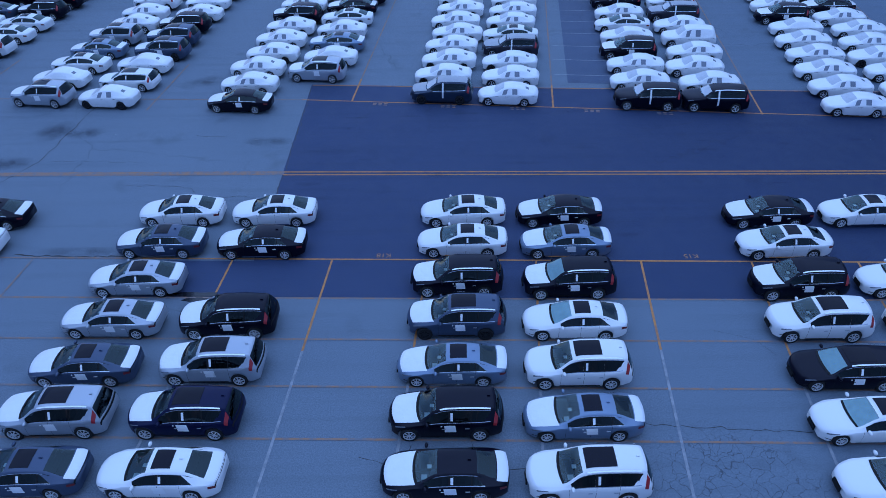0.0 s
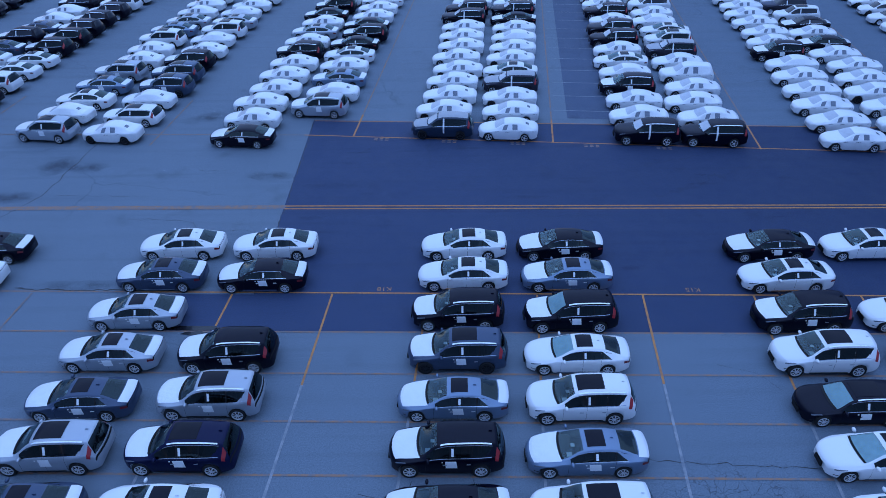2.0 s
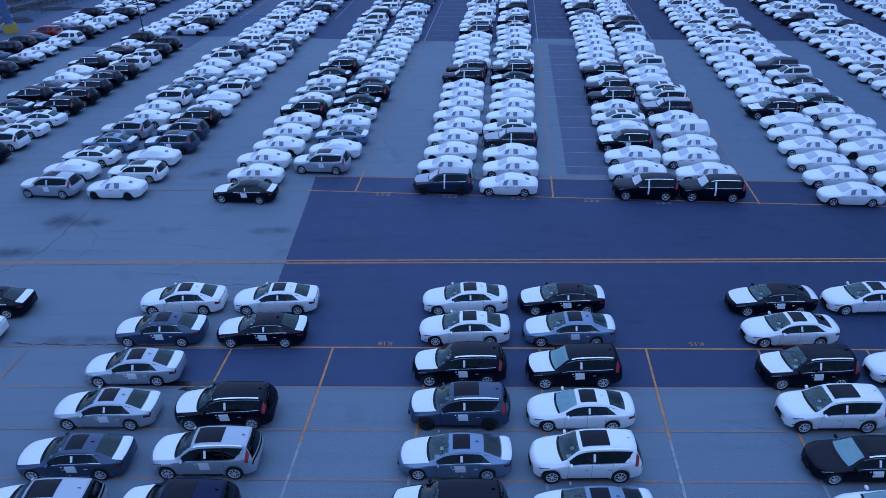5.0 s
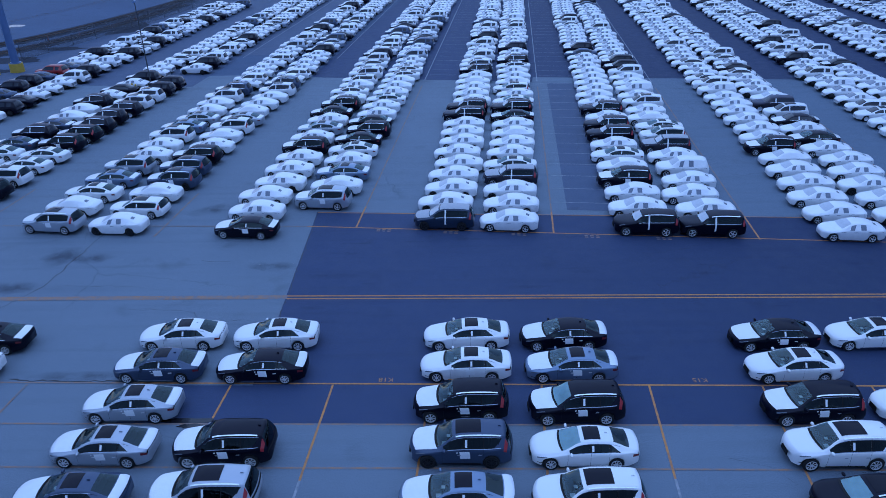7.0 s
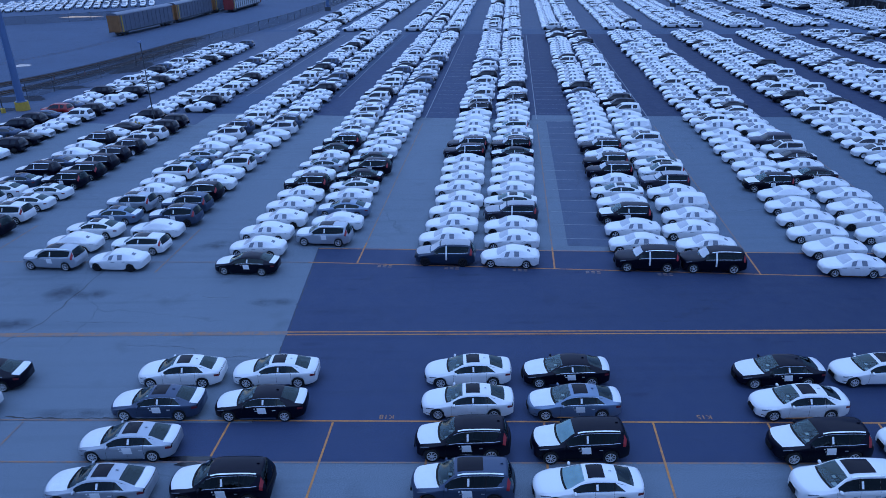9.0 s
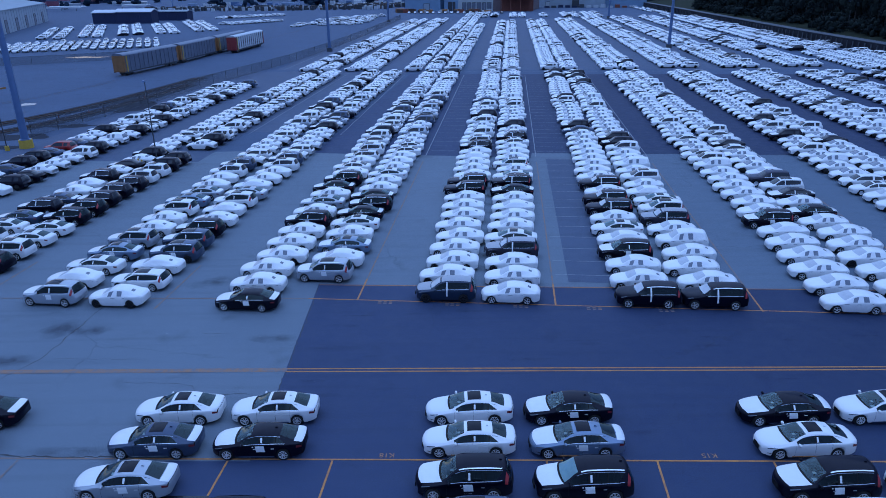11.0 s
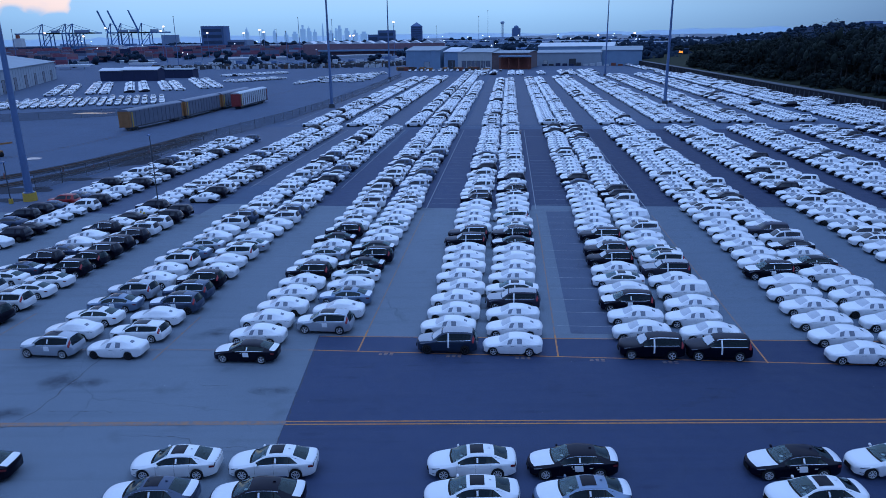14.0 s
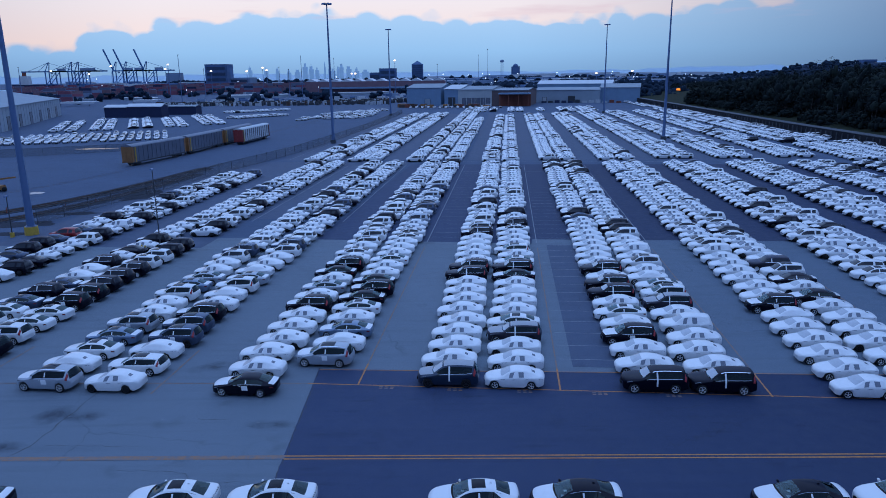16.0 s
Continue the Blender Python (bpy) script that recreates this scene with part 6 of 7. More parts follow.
T = math.degrees(math.atan2(-10.4, 36.9))
shed((-24, 535, 0), T, 26, 40, 13.0, 15.5, "clad_blue", "roof_grey", "grey-blue clad warehouse at the end of the lot", ((14, 4, 5, "clad_grey"),), 0)
shed((4, 528, 0), T, 12, 46, 12.0, 14.5, "clad_blue", "roof_white", "low blue-clad hall with a pale roof", ((3, 5, 6, "dark_steel"),), 0)
shed((14, 524.5, 0), T, 25, 50, 11.5, 13.5, "clad_beige", "roof_grey", "pale beige warehouse with a row of dock doors", tuple((3 + 3.6 * k, 2.6, 5.6, "rail_grey") for k in range(6)), 0)
shed((38.2, 517.6, 0), T, 26, 44, 11.0, 12.0, "brickwork", "roof_grey", "brown brick building with a canopy", ((8, 12, 6.5, "red_steel"),), 0)
canopy = thing("canopy", "grey canopy on red steel posts before the brick building", "canopy", "", (42, 508.5, 0), T)
part("roof", boxes("roof", [(0, 22, 0, 8, 8.4, 9.4, 0.0)], M["clad_blue"]), canopy)
for x in (0.5, 7, 14, 21):
    part("post", boxes("post", [(x, x + 0.5, 0.3, 0.8, 0, 8.4, 0)], M["red_steel"]), canopy, "red steel post")
part("back_wall", boxes("back_wall", [(0, 22, 7.4, 7.8, 0, 8.4, 0)], M["red_steel"]), canopy, "red panelled wall")
shed((76, 567, 0), T, 50, 40, 9.5, 11.0, "clad_grey", "roof_grey", "long pale grey depot building", ((26, 5, 5, "dark_steel"), (6, 3, 4, "clad_beige")), 0)
shed((84, 612, 0), T, 62, 45, 13.5, 16.0, "clad_blue", "roof_white", "blue-grey hall with a white roof", (), 0)
shed((126, 560, 0), T, 30, 40, 11, 13.5, "clad_blue", "roof_grey", "blue-grey clad shed beside the depot", (), 0)
shed((-200, 427, 0), -8, 14, 8, 5.8, 7.0, "clad_navy", "roof_white", "dark navy shed with a white roof", (), 0)
shed((-186, 425, 0), -8, 22, 8, 6.2, 7.6, "clad_navy", "roof_white", "dark navy shed with a white roof", (), 0)
shed((-172, 452, 0), -8, 19, 8, 5.0, 5.6, "clad_navy", "roof_grey", "low dark navy storage shed", (), 0)
warehouse = shed((-196, 318, 0), 108.5, 150, 80, 10.5, 17, "clad_grey", "roof_grey", "large pale grey warehouse with a low gable roof", tuple((12 + 24 * k, 5, 6, "rail_grey") for k in range(6)), 0)

# small freight, vehicles and machines before the buildings
for k in range(26):
    x = rng.uniform(-32, 40)
    box = thing("freight_container", rng.choice(("red steel freight container on the ground", "rusty brown freight container on the ground")), "container", "freight containers", (x, rng.uniform(503, 512) - x * 0.27 - 6, 0), rng.choice((T, T + 90)))
    L = rng.choice((6.1, 6.1, 3.5))
    mat = rng.choice(("red_steel", "rail_yellow", "rust", "rail_white", "rail_yellow"))
    part("body", boxes("body", [(0, L, 0, 2.4, 0.1, rng.uniform(1.6, 2.7), 0.05)], M[mat]), box)
    part("door", boxes("door", [(-0.06, 0, 0.1, 2.3, 0.2, 1.5, 0)], M["dark_steel"]), box)
for k in range(12):
    side_x = 80 + 5 * k
    box = thing("freight_container", "small freight boxes before the depot", "container", "freight containers", (side_x, 561 - (side_x - 75) * 0.28, 0), T)
    part("body", boxes("body", [(0, 3.6, 0, 2.2, 0.05, rng.uniform(1.2, 2.6), 0.05)], M[rng.choice(("red_steel", "rail_white", "clad_navy", "dark_steel"))]), box)

# retaining wall along the right side, with posts, verge and road
WALL = [(116, 0), (125.5, 130), (130, 204), (133, 273), (145, 432), (154, 566), (160, 640)]
wall = tagged(new("wall_east"), "dark concrete barrier wall with pale posts", "wall", kind="structure")
for (x0, y0), (x1, y1) in zip(WALL, WALL[1:]):
    long = math.hypot(x1 - x0, y1 - y0)
    turn = math.degrees(math.atan2(y1 - y0, x1 - x0))
    part("panel", boxes("panel", [(0, long, -0.15, 0.15, 0, 3.1, 0)], M["wall_dark"]), wall, "", pose(x0, y0, 0, 0, 0, turn))
    part("coping", boxes("coping", [(0, long, -0.2, 0.2, 3.1, 3.25, 0)], M["wall_post"]), wall, "", pose(x0, y0, 0, 0, 0, turn))
    for k in range(int(long / 3.6)):
        part("post", kept("wallpost", lambda: boxes("post", [(-0.14, 0.14, -0.2, 0.2, 0, 2.7, 0.02)], M["wall_post"])), wall, "", pose(x0 + (x1 - x0) * k * 3.6 / long, y0 + (y1 - y0) * k * 3.6 / long, 0) @ pose(0, 0, 0, 0, 0, turn) @ pose(0, 0.3, 0))


def beside(offset, z):
    return [(x + offset, y, z) for x, y in WALL]


def strip(name, a, b, mat, label):
    pts = beside(*a) + beside(*b)
    n = len(WALL)
    ob = new(name, mesh_of(name, pts, [(i, n + i, n + i + 1, i + 1) for i in range(n - 1)], M[mat]))
    return tagged(ob, label, "ground", kind="structure")


strip("verge", (0.2, 2.95), (1.0, 3.1), "grass", "rough grass verge above the wall")
strip("road_upper", (1.0, 3.1), (4.2, 3.2), "road", "pale road on the bank above the wall")
strip("bank", (4.2, 3.15), (60, 9), "grass", "grassy bank under the trees")
strip("bank", (60, 9), (420, 12), "grass", "wooded slope under the trees")
for k, (x, y) in enumerate(((149.5, 300), (153, 345), (146.5, 262), (162, 470))):
    pole = thing("utility_pole", "weathered wooden utility pole with a lamp arm", "utility pole", "utility poles", (x, y, 4.1))
    part("pole", kept("upole", lambda: cylinder("pole", 0.16, 0.11, 10.5, 8, M["wall_post"])), pole)
    part("arm", kept("uarm", lambda: boxes("arm", [(-2.6, 0.1, -0.05, 0.05, 9.3, 9.4, 0)], M["galvanised"])), pole)
    part("lamp", kept("ulamp", lambda: boxes("lamp", [(-3.0, -2.4, -0.12, 0.12, 9.15, 9.35, 0.03)], M["galvanised"])), pole)


# ---- trees ----
def leaf_cloud(centres, rng, per, blade=0.44):
    """Clumps of leaves: small tilted blades over uneven crowns."""
    verts, faces = [], []
    for x, y, z, rx, rz in centres:
        lobes = [(x + rng.gauss(0, rx * 0.45), y + rng.gauss(0, rx * 0.45), z + rng.gauss(0, rz * 0.35), rng.uniform(0.45, 0.75)) for _ in range(6)]
        for k in range(per):
            lx, ly, lz, q = lobes[k % 6]
            a, b = rng.uniform(0, math.tau), math.acos(rng.uniform(-0.5, 1))
            f = rng.uniform(0.75, 1.05)
            p = Vector((lx + rx * q * f * math.sin(b) * math.cos(a), ly + rx * q * f * math.sin(b) * math.sin(a), lz + rz * q * f * math.cos(b)))
            out = Vector((math.sin(b) * math.cos(a), math.sin(b) * math.sin(a), math.cos(b) + 0.3)).normalized()
            side = out.cross(Vector((rng.gauss(0, 1), rng.gauss(0, 1), rng.gauss(0, 1)))).normalized()
            up = out.cross(side)
            s = rng.uniform(0.5, 1.0) * min(rx * 0.28, blade)
            n0 = len(verts)
            tip = out * rng.uniform(-0.4, 0.4) * s
            verts += [tuple(p - side * s), tuple(p - up * s + tip), tuple(p + side * s), tuple(p + up * s - tip)]
            faces.append((n0, n0 + 1, n0 + 2, n0 + 3))
    return verts, faces


def clump_cloud(centres, rng, per=5, spread=0.45, size=1.0):
    """Crowns made of several small uneven clumps, for trees far off."""
    verts, faces = [], []
    for x, y, z, rx, rz in centres:
        for _ in range(per):
            r, h = rx * size * rng.uniform(0.35, 0.6), rz * size * rng.uniform(0.35, 0.6)
            cx, cy, cz = x + rng.gauss(0, rx * spread), y + rng.gauss(0, rx * spread), z + rng.gauss(0, rz * 0.3)
            n0 = len(verts)
            verts.append((cx, cy, cz + h * rng.uniform(0.9, 1.2)))
            for j in range(1, 4):
                b = j / 4 * math.pi
                for q in range(7):
                    a = (q + 0.5 * (j % 2)) / 7 * math.tau
                    f = rng.uniform(0.75, 1.2)
                    verts.append((cx + r * f * math.sin(b) * math.cos(a), cy + r * f * math.sin(b) * math.sin(a), cz + h * f * math.cos(b)))
            for q in range(7):
                faces.append((n0, n0 + 1 + q, n0 + 1 + (q + 1) % 7))
                for j in (0, 1):
                    a = n0 + 1 + 7 * j
                    faces.append((a + q, a + 7 + q, a + 7 + (q + 1) % 7, a + (q + 1) % 7))
    return verts, faces


def wall_x(y):
    return float(np.interp(y, [p[1] for p in WALL], [p[0] for p in WALL]))


crowns, trunks = [], []
for k in range(640):
    y = 120 + 520 * rng.random() ** 1.1
    d = 11 + 150 * rng.random() ** 1.5
    if y > 450 and d < 48:
        continue
    x = wall_x(y) + d
    ground_z = 4.2 + min(1, max(0, (d - 13) / 47)) * 4.8 + max(0, d - 60) * 0.008
    tall = rng.uniform(9.5, 16) * (0.7 + 0.3 * min(1, d / 40)) * float(np.interp(y, [150, 300, 420, 560, 640], [1.6, 1.3, 0.85, 0.45, 0.3]))
    rx = rng.uniform(3.0, 5.2)
    crowns.append((x, y, ground_z + tall * 0.62, rx, tall * 0.42))
    trunks.append((x, y, ground_z, tall * 0.5))
shrubs = []
for k in range(640):
    y = 120 + 530 * rng.random()
    d = rng.uniform(7.0, 40)
    if y > 450:
        continue
    shrubs.append((wall_x(y) + d, y, 3.6 + max(0, d - 6) * 0.12 + rng.uniform(0.2, 2.2), rng.uniform(2.2, 3.8), rng.uniform(1.6, 3.4)))
verts, faces = clump_cloud(crowns + shrubs, rng, 12, 0.42, 0.62)
leaf_verts, leaf_faces = leaf_cloud(crowns + shrubs, rng, 330, 0.36)
faces += [tuple(i + len(verts) for i in f) for f in leaf_faces]
verts += leaf_verts
tagged(new("woodland", mesh_of("woodland", verts, faces, M["leaf"], True)), "dark dense broadleaf wood above the wall", "trees", kind="stuff")
tv, tf = [], []
for x, y, z, h in trunks:
    n0 = len(tv)
    tv += [(x + r * math.cos(q / 5 * math.tau), y + r * math.sin(q / 5 * math.tau), zz) for r, zz in ((0.28, z - 0.3), (0.14, z + h)) for q in range(5)]
    tf += [(n0 + q, n0 + (q + 1) % 5, n0 + 5 + (q + 1) % 5, n0 + 5 + q) for q in range(5)]
tagged(new("woodland_trunks", mesh_of("woodland_trunks", tv, tf, M["timber"])), "dark tree trunks in the wood", "tree trunks", kind="stuff")
low = [(rng.uniform(-420, 700), rng.uniform(640, 1500), rng.uniform(2.5, 5.5), rng.uniform(4, 7), rng.uniform(3, 6)) for _ in range(420)]
low += [(rng.uniform(150, 900), rng.uniform(640, 1100), rng.uniform(4, 9), rng.uniform(5, 8), rng.uniform(5, 8)) for _ in range(420)]
low += [(rng.uniform(140, 420), rng.uniform(560, 760), rng.uniform(3, 6), rng.uniform(4, 7), rng.uniform(4, 6)) for _ in range(200)]
low += [(rng.uniform(60, 125), rng.uniform(650, 700), rng.uniform(5, 8), rng.uniform(5, 8), rng.uniform(5, 8)) for _ in range(25)]
verts, faces = clump_cloud(low, rng, 6, 0.5)
tagged(new("distant_trees", mesh_of("distant_trees", verts, faces, M["far_leaf"], True)), "dark clumps of trees between the far yards", "trees", kind="stuff")


# ---- the port and the town ----
def scatter_boxes(name, items, mats, label, category):
    verts, faces, slots = [], [], []
    for it, slot in items:
        k = len(verts)
        verts += box_verts(*it)
        faces += [tuple(k + i for i in f) for f in BOX]
        slots += [slot] * 6
    return tagged(new(name, mesh_of(name, verts, faces, mats, False, slots)), label, category, kind="stuff")


items = []
for row in range(34):
    y = 700 + row * 16
    x = -780 * y / 1300
    while x < -150 * y / 900:
        n = rng.choice((2, 3, 3, 4, 4, 5))
        if rng.random() < 0.93 and (y > 960 or x < -375):
            for level in range(n):
                items.append(((x, x + 12.1, y, y + 2.4, level * 2.6, level * 2.6 + 2.55, 0), rng.choice((0, 0, 0, 0, 1, 1, 2, 4, 4, 4, 3))))
        x += 12.8
scatter_boxes("container_stacks", items, [M["box_red"], M["box_brown"], M["clad_navy"], M["far_mid"], M["box_dark"]], "stacked red and brown shipping containers", "containers")
items = []
for k in range(900):
    y = rng.uniform(640, 1250)
    x = rng.uniform(-0.34, 0.30) * y
    if 690 < y < 955 and -370 < x < -80:
        continue
    s = rng.uniform(1.0, 3.2)
    items.append(((x, x + s * rng.uniform(1, 4), y, y + s * 2, 0, rng.uniform(1.2, 3.5), 0), rng.choice((0, 1, 1, 2, 3, 3, 4))))
for k in range(260):
    y = rng.uniform(1150, 2600)
    x = rng.uniform(-0.52, 0.62) * y
    items.append(((x, x + rng.uniform(15, 80), y, y + rng.uniform(15, 40), 0, rng.uniform(4, 13), 0), rng.choice((0, 1, 3, 4, 4, 3))))
for k in range(70):
    y = rng.uniform(1300, 2600)
    x = rng.uniform(0.03, 0.34) * y
    items.append(((x, x + rng.uniform(50, 160), y, y + 30, 0, rng.uniform(6, 11), 0), rng.choice((0, 1, 4))))
for k in range(30):
    y = rng.uniform(1700, 2700)
    x = rng.uniform(0.06, 0.36) * y
    items.append(((x, x + rng.uniform(30, 120), y, y + 30, 0, rng.uniform(9, 22), 0), rng.choice((0, 1, 1, 4))))
scatter_boxes("far_yards", items, [M["roof_white"], M["rail_white"], M["box_red"], M["far_dark"], M["far_mid"]], "low sheds and stored goods in the far yards", "yards")
items = []
for x0, x1, y in ((-240, -40, 590), (-90, 30, 620)):
    for k in range(420):
        x = rng.uniform(x0, x1)
        items.append(((x, x + rng.uniform(1, 3), y + rng.uniform(-25, 25), y + rng.uniform(26, 27), 0, rng.uniform(1.5, 3.2), 0), rng.choice((0, 0, 0, 0, 0, 1, 3, 3))))
items = [((a[0], a[1], a[2], a[2] + 2.0, 0, a[5], 0), s) for a, s in items]
scatter_boxes("parked_machines", items, [M["dark_steel"], M["rust"], M["rail_yellow"], M["rail_white"]], "dark parked machines in dense rows", "machines")


def water_sheet(name, corners, label):
    ob = new(name, mesh_of(name, [(x, y, 0.03) for x, y in corners], [(0, 1, 2, 3)], M["puddle"]))
    return tagged(ob, label, "water", kind="structure")


for corners in ([(-377, 726), (-345, 716), (-352, 732), (-384, 742)], [(-328, 748), (-287, 734), (-294, 752), (-335, 766)], [(-234, 778), (-169, 806), (-176, 836), (-242, 812)], [(-148, 832), (-58, 866), (-60, 890), (-154, 860)]):
    store = thing("white_store", "long low store with a flat white roof", "shed", "white stores")
    for name, z0, z1, mat in (("wall", 0.0, 2.6, "clad_grey"), ("roof", 2.6, 3.0, "roof_bright")):
        ring = [(x, y, z0) for x, y in corners] + [(x, y, z1) for x, y in corners]
        part(name, mesh_of(name, ring, [(0, 1, 5, 4), (1, 2, 6, 5), (2, 3, 7, 6), (3, 0, 4, 7), (4, 5, 6, 7)], M[mat]), store)
water_sheet("water", [(-1200, 1250), (-480, 1290), (-520, 1600), (-1500, 1600)], "calm harbour water beyond the quay")
water_sheet("water", [(120, 1000), (260, 980), (280, 1030), (130, 1050)], "calm strip of water")

# long red-roofed terminal and pale sheds
hall = thing("terminal", "long red-brown terminal hall with a pale saw-tooth roof", "building", "", (-172, 930, 0), -2)
part("wall", boxes("wall", [(0, 180, 0, 40, 0, 15, 0)], M["box_brown"]), hall)
for k in range(12):
    x = 15 * k
    part("roof", kept("sawroof", lambda: mesh_of("roof", [(0, 0, 15), (15, 0, 15), (7.5, 0, 18.5), (0, 40, 15), (15, 40, 15), (7.5, 40, 18.5)], [(0, 1, 2), (5, 4, 3), (1, 4, 5, 2), (0, 2, 5, 3)], M["roof_white"])), hall, "pale roof bay", pose(x, 0, 0))
part("band", boxes("band", [(20, 150, -6, -0.1, 6, 8, 0)], M["clad_blue"]), hall, "blue-grey canopy band")


def crane(x, y, raised):
    """A quay crane: legs, cross beams, boom, machinery house, stays."""
    c = thing("quay_crane", "tall blue quay crane with a " + ("raised" if raised else "lowered") + " boom", "crane", "quay cranes", (x, y, 0))
    c.scale = (0.85, 0.85, 0.78)

    def beam(name, a, b, w):
        a, b = Vector(a), Vector(b)
        m = Matrix.Translation(a) @ (b - a).to_track_quat("X", "Z").to_matrix().to_4x4()
        part(name, boxes(name, [(0, (b - a).length, -w / 2, w / 2, -w / 2, w / 2, 0)], M["crane"]), c, "", m)

    for px in (-13, 13):
        for py in (-9, 9):
            beam("leg", (px, py, 0), (px, py, 48), 2.0)
        beam("cross_beam", (px, -9, 14), (px, 9, 14), 1.8)
    for py in (-9, 9):
        beam("cross_beam", (-13, py, 14), (13, py, 14), 1.8)
        beam("brace", (-13, py, 14), (13, py, 46), 1.2)
        beam("mast", (-13, py, 48), (-6, py * 0.2, 72), 1.6)
    beam("girder", (-16, 0, 48), (62, 0, 48), 3.2)
    beam("stay", (-7, 0, 71), (55, 0, 49), 0.8)
    if raised:
        beam("boom", (-14, 0, 48), (-34, 0, 104), 3.0)
    else:
        beam("boom", (-14, 0, 48), (-76, 0, 48), 3.0)
        beam("stay", (-8, 0, 71), (-60, 0, 49), 0.8)
        beam("stay", (-8, 0, 71), (-35, 0, 49), 0.8)
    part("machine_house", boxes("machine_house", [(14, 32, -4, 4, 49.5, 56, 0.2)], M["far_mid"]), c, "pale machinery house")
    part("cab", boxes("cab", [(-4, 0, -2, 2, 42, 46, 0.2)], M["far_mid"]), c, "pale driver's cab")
    part("foot_beam", boxes("foot_beam", [(-15, 15, -10, -8, 0, 2.2, 0), (-15, 15, 8, 10, 0, 2.2, 0)], M["crane"]), c)


for px, raised in ((92, False), (141, False), (153, False), (203, True), (221, True), (257, True)):
    d = 1500
    crane((px - 784) / 1276 * d + (14 if raised else 4), d + 10 * (px % 3), raised)
ship = thing("ship", "moored ship with a white deckhouse and red funnel", "ship", "", (-880, 1540, 0))
ship.scale = (0.62, 0.62, 0.8)
part("hull", boxes("hull", [(-60, 120, -14, 14, 0, 14, 1.5)], M["clad_navy"]), ship, "dark hull")
part("deckhouse", boxes("deckhouse", [(-16, 16, -12, 12, 14, 36, 1.5)], M["hull"]), ship, "white deckhouse")
part("funnel", boxes("funnel", [(-6, 4, -5, 5, 36, 46, 0.8)], M["red_steel"]), ship, "red funnel")


def tower(name, px, top, wide, d, mat, label, cap=0.0, floors=0, base=0.0):
    """A far building placed by its bearing, height over the camera's level and width."""
    x = (px - 784) / 1276 * d
    h = top
    b = thing(name, label, "building", "far buildings", (x, d, base), 0)
    part("wall", boxes("wall", [(-wide / 2, wide / 2, 0, wide, 0, h, 0)], M[mat]), b)
    if cap:
        part("roof", mesh_of("roof", [(-wide / 2, 0, h), (wide / 2, 0, h), (wide / 2, wide, h), (-wide / 2, wide, h), (0, wide / 2, h + cap)], [(0, 1, 4), (1, 2, 4), (2, 3, 4), (3, 0, 4)], M[mat]), b, "pyramid roof")
    for f in range(floors):
        z = h * (f + 0.6) / (floors + 0.6)
        part("window", kept((name, wide, h, "win"), lambda: boxes("window", [(-wide * 0.42, wide * 0.42, -0.4, 0.2, 0, h / floors * 0.45, 0)], M["far_window"])), b, "band of dark windows", pose(0, 0, z))
    return b


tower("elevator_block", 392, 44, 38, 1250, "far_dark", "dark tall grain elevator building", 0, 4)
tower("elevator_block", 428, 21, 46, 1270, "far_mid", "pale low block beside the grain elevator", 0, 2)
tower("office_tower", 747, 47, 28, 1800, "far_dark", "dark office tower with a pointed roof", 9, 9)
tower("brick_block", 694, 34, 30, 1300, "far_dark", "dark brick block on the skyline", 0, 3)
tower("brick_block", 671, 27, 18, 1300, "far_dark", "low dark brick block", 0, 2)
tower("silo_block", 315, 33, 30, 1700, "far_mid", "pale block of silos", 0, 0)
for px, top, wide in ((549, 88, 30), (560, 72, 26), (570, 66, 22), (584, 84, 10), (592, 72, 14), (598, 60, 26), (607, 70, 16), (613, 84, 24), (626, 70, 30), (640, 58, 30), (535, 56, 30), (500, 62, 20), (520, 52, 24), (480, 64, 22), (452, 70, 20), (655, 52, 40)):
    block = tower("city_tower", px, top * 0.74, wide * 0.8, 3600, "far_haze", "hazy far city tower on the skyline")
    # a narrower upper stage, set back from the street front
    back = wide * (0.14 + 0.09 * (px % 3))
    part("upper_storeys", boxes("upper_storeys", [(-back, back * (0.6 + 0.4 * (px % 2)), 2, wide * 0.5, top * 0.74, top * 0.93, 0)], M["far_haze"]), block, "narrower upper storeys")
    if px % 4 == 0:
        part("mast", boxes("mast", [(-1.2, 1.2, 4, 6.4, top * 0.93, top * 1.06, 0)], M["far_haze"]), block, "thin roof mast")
for px, top, wide in ((1548, 44, 40), (1415, 30, 12)):
    tower("hill_block", px, top, wide, 2200, "far_dark", "dark apartment block on the wooded hill", 0, 3, 6)
# wooded hill with houses on the right
def hill_height(a):
    """Height of the hill's crest at a bearing."""
    rise = min(1.0, max(0.0, (a - 0.36) / 0.16))
    return 8 + 27 * rise * rise * (3 - 2 * rise) + 4 * noise.noise(Vector((a * 40, 5.0, 0)))


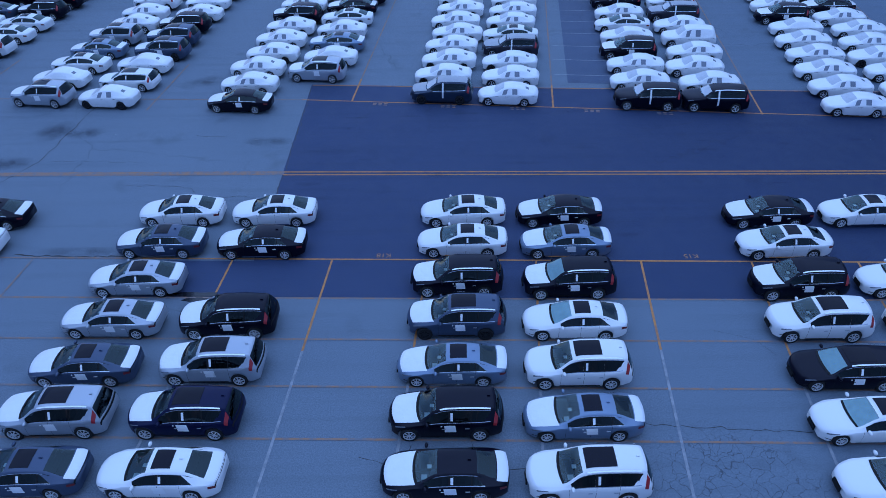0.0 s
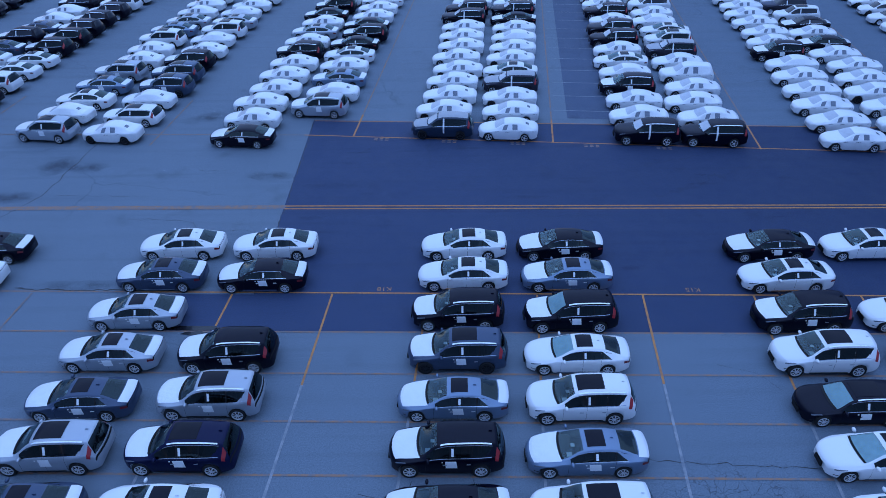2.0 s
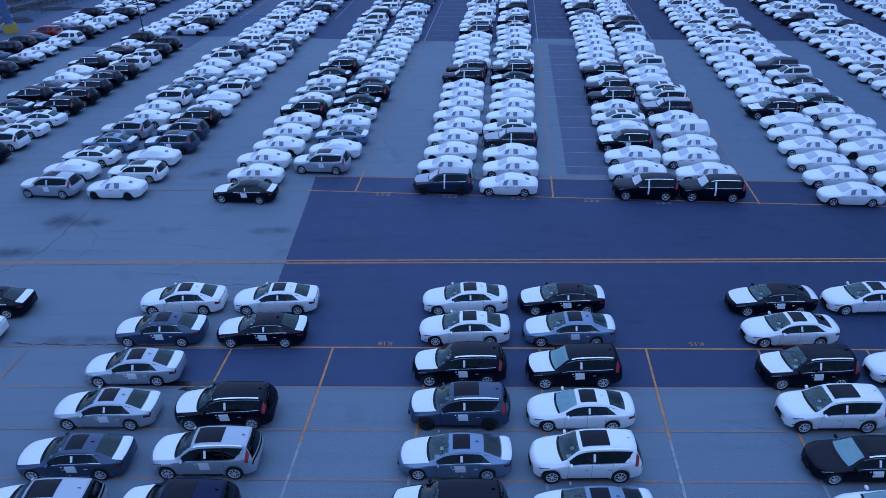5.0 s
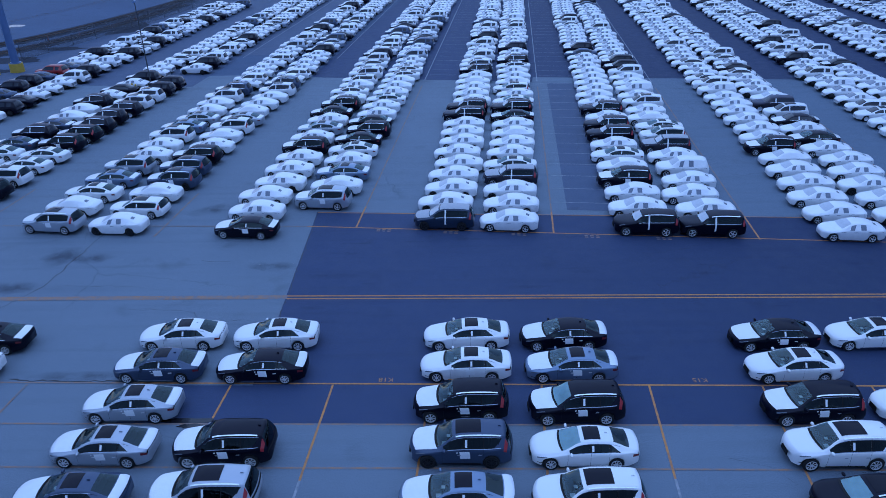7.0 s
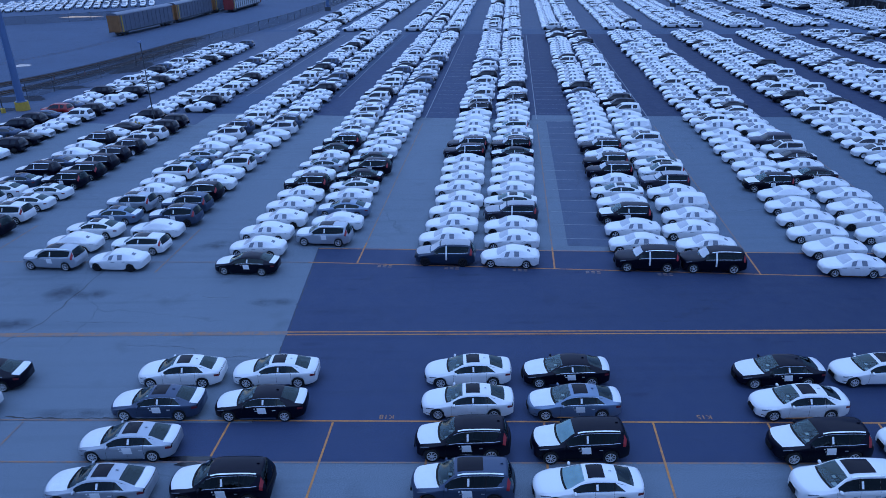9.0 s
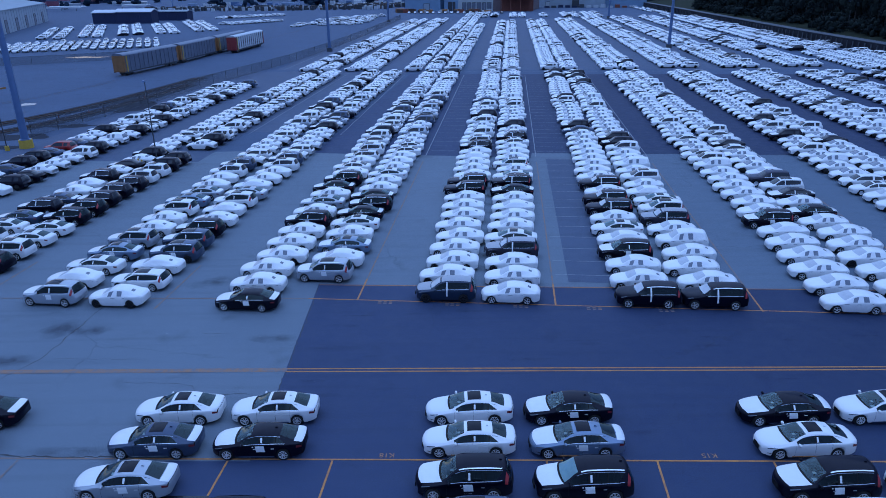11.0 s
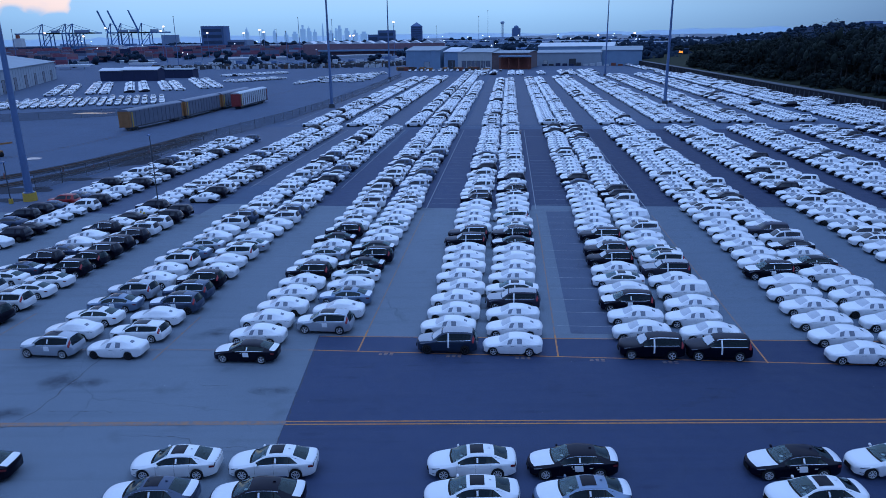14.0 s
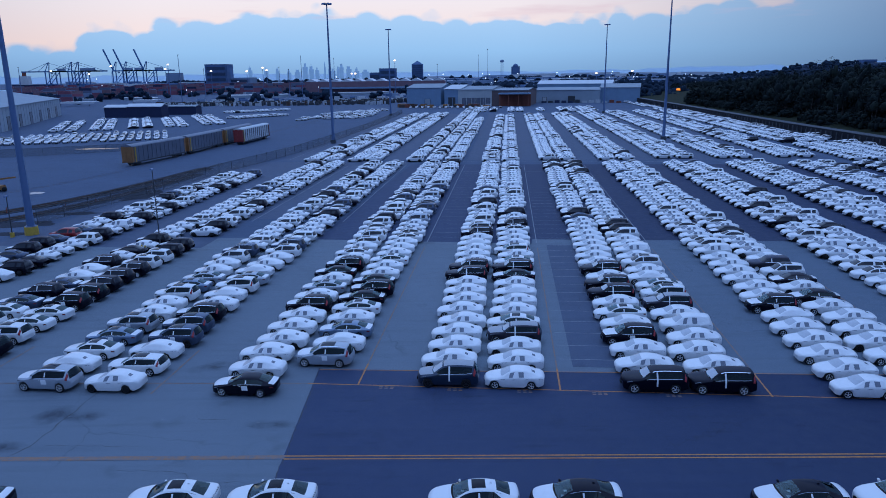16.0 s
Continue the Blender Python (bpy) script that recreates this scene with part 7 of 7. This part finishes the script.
hv, hf, n = [], [], 48
for k in range(n + 1):
    a = 0.30 + 0.6 * k / n
    h = hill_height(a)
    for f, q in ((0.78, 0.0), (0.88, 0.55), (1.0, 1.0), (1.12, 0.0)):
        hv.append((math.sin(a) * 1700 * f, math.cos(a) * 1700 * f, h * q))
for k in range(n):
    hf += [(4 * k + j, 4 * k + 4 + j, 4 * k + 5 + j, 4 * k + 1 + j) for j in range(3)]
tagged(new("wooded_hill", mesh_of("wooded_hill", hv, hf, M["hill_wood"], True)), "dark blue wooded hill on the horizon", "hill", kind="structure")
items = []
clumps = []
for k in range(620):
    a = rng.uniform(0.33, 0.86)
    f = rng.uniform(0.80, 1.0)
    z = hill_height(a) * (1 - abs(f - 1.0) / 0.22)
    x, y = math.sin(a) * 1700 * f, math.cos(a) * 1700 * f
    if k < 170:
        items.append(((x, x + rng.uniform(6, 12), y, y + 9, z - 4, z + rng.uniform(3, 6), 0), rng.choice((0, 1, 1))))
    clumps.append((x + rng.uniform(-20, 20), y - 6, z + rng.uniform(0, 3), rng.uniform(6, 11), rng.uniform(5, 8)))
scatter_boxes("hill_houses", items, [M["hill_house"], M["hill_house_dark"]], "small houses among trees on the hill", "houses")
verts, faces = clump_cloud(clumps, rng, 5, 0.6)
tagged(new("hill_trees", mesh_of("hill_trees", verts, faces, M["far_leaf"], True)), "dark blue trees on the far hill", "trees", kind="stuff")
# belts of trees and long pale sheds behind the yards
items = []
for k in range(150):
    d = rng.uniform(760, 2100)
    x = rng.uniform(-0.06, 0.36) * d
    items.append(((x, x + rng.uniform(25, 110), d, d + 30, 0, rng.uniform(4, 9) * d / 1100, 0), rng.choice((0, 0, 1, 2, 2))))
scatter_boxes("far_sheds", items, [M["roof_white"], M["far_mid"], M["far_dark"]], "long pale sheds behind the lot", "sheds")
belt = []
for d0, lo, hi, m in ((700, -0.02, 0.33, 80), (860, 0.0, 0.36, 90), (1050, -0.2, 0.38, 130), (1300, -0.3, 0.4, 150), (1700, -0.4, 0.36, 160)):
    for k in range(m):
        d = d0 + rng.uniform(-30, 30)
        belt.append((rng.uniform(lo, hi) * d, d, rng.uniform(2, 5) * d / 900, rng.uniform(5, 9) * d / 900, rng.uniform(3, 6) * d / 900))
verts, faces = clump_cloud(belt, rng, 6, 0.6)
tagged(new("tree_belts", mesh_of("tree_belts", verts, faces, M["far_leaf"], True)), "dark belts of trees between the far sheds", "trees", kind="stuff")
for k in range(46):
    d = rng.uniform(800, 2200)
    x = rng.uniform(-0.10, 0.36) * d if k < 32 else rng.uniform(-0.5, -0.1) * d
    tall = rng.uniform(9, 16) * d / 1200
    lamp = thing("street_lamp", "small burning street lamp far off", "street lamp", "far street lamps", (x, d, 0))
    part("pole", cylinder("pole", 0.2, 0.15, tall, 5, M["galvanised"]), lamp)
    part("lamp", ellipsoid("lamp", 0.0007 * d, 0.0006 * d, 0.0006 * d, M["cool_glow"], 6, 4), lamp, "burning lamp", pose(0, 0, tall))
# long white canopies beside the harbour
for px0, px1, d in ((110, 170, 610), (240, 282, 640)):
    x0, x1 = (px0 - 784) / 1276 * d, (px1 - 784) / 1276 * d
    roof = thing("white_canopy", "long low white canopy beside the harbour", "canopy", "white canopies", (x0, d, 0), 0.8)
    part("roof", boxes("roof", [(0, x1 - x0, 0, 10, 3.2, 3.7, 0.1)], M["roof_white"]), roof)
    part("fascia", boxes("fascia", [(0, x1 - x0, -0.2, 0, 2.2, 3.7, 0)], M["roof_white"]), roof)
    for k in range(int((x1 - x0) / 12) + 1):
        part("post", kept("cpost", lambda: boxes("post", [(0, 0.3, 0, 0.3, 0, 3.2, 0)], M["dark_steel"])), roof, "", pose(12 * k, 0.1, 0))
wt = thing("water_tower", "pale water tower on legs", "water tower", "", ((893 - 784) / 1238 * 2400, 2400, 0))
part("tank", ellipsoid("tank", 7, 7, 5, M["far_mid"], 12, 6), wt, "round tank", pose(0, 0, 62))
for k in range(4):
    part("leg", kept("wleg", lambda: cylinder("leg", 0.6, 0.5, 59, 6, M["far_mid"])), wt, "", pose(3.6 * math.cos(k * math.pi / 2), 3.6 * math.sin(k * math.pi / 2), 0))
dome_house = thing("domed_building", "far domed building with a red light", "building", "", ((917 - 784) / 1238 * 2600, 2600, 0))
part("wall", boxes("wall", [(-14, 14, 0, 28, 0, 46, 0)], M["far_dark"]), dome_house)
part("dome", ellipsoid("dome", 10, 10, 10, M["far_dark"], 12, 6), dome_house, "round dome", pose(0, 14, 46))

# masts of the port with burning lamps
for px, top, d, lit in ((308, 36, 760, 1), (327, 42, 640, 0), (303, 33, 900, 1), (446, 30, 1000, 1), (474, 33, 900, 1), (481, 31, 1000, 1), (503, 36, 1100, 0), (519, 30, 800, 0), (383, 30, 900, 1), (370, 32, 850, 0), (631, 26, 1500, 1), (637, 26, 1500, 1), (707, 40, 900, 1), (782, 40, 1300, 0), (855, 60, 1500, 0), (871, 80, 1800, 0), (21, 33, 620, 0), (45, 33, 640, 0), (208, 42, 1200, 1), (168, 30, 1250, 1), (102, 36, 1250, 1), (1127, 24, 1200, 1), (1063, 22, 640, 1), (1187, 20, 700, 0), (542, 44, 800, 0), (600, 46, 1000, 0)):
    mast = thing("port_mast", "slim port light mast" + (" with a burning lamp" if lit else ""), "light mast", "port masts", ((px - 784) / 1276 * d, d, 0))
    part("pole", cylinder("pole", 0.4, 0.22, top, 6, M["galvanised"]), mast)
    s = 0.0012 * d if lit else 0.0006 * d
    part("lamp", ellipsoid("lamp", s * 1.4, s, s * 0.9, M["lamp_glow" if lit else "dark_steel"], 8, 5), mast, "burning lamp" if lit else "", pose(0, 0, top))
sign = thing("amber_light", "glowing amber light above the road", "light", "", (182, 545, 0))
part("post", cylinder("post", 0.2, 0.15, 8.4, 6, M["dark_steel"]), sign)
part("lamp", boxes("lamp", [(-1.5, 1.5, -0.3, 0.3, 8.7, 10.3, 0.2)], M["amber_glow"]), sign, "amber lamp panel")

# far hills
hv, hf, n = [], [], 90
for k in range(n + 1):
    a = -0.75 + 1.5 * k / n
    d = 4300
    h = 34 + 16 * noise.noise(Vector((k * 0.16, 2.0, 0))) + (18 if a > 0.25 else 0) * min(1, (a - 0.25) / 0.2 if a > 0.25 else 0) + 12 * noise.noise(Vector((k * 0.7, 7.0, 0)))
    x, y = math.sin(a) * d, math.cos(a) * d
    hv += [(x * 0.93, y * 0.93, 0), (x, y, h), (x * 1.03, y * 1.03, 0)]
for k in range(n):
    hf += [(3 * k, 3 * k + 3, 3 * k + 4, 3 * k + 1), (3 * k + 1, 3 * k + 4, 3 * k + 5, 3 * k + 2)]
# the hills emit a flat blue that stands in for distance haze
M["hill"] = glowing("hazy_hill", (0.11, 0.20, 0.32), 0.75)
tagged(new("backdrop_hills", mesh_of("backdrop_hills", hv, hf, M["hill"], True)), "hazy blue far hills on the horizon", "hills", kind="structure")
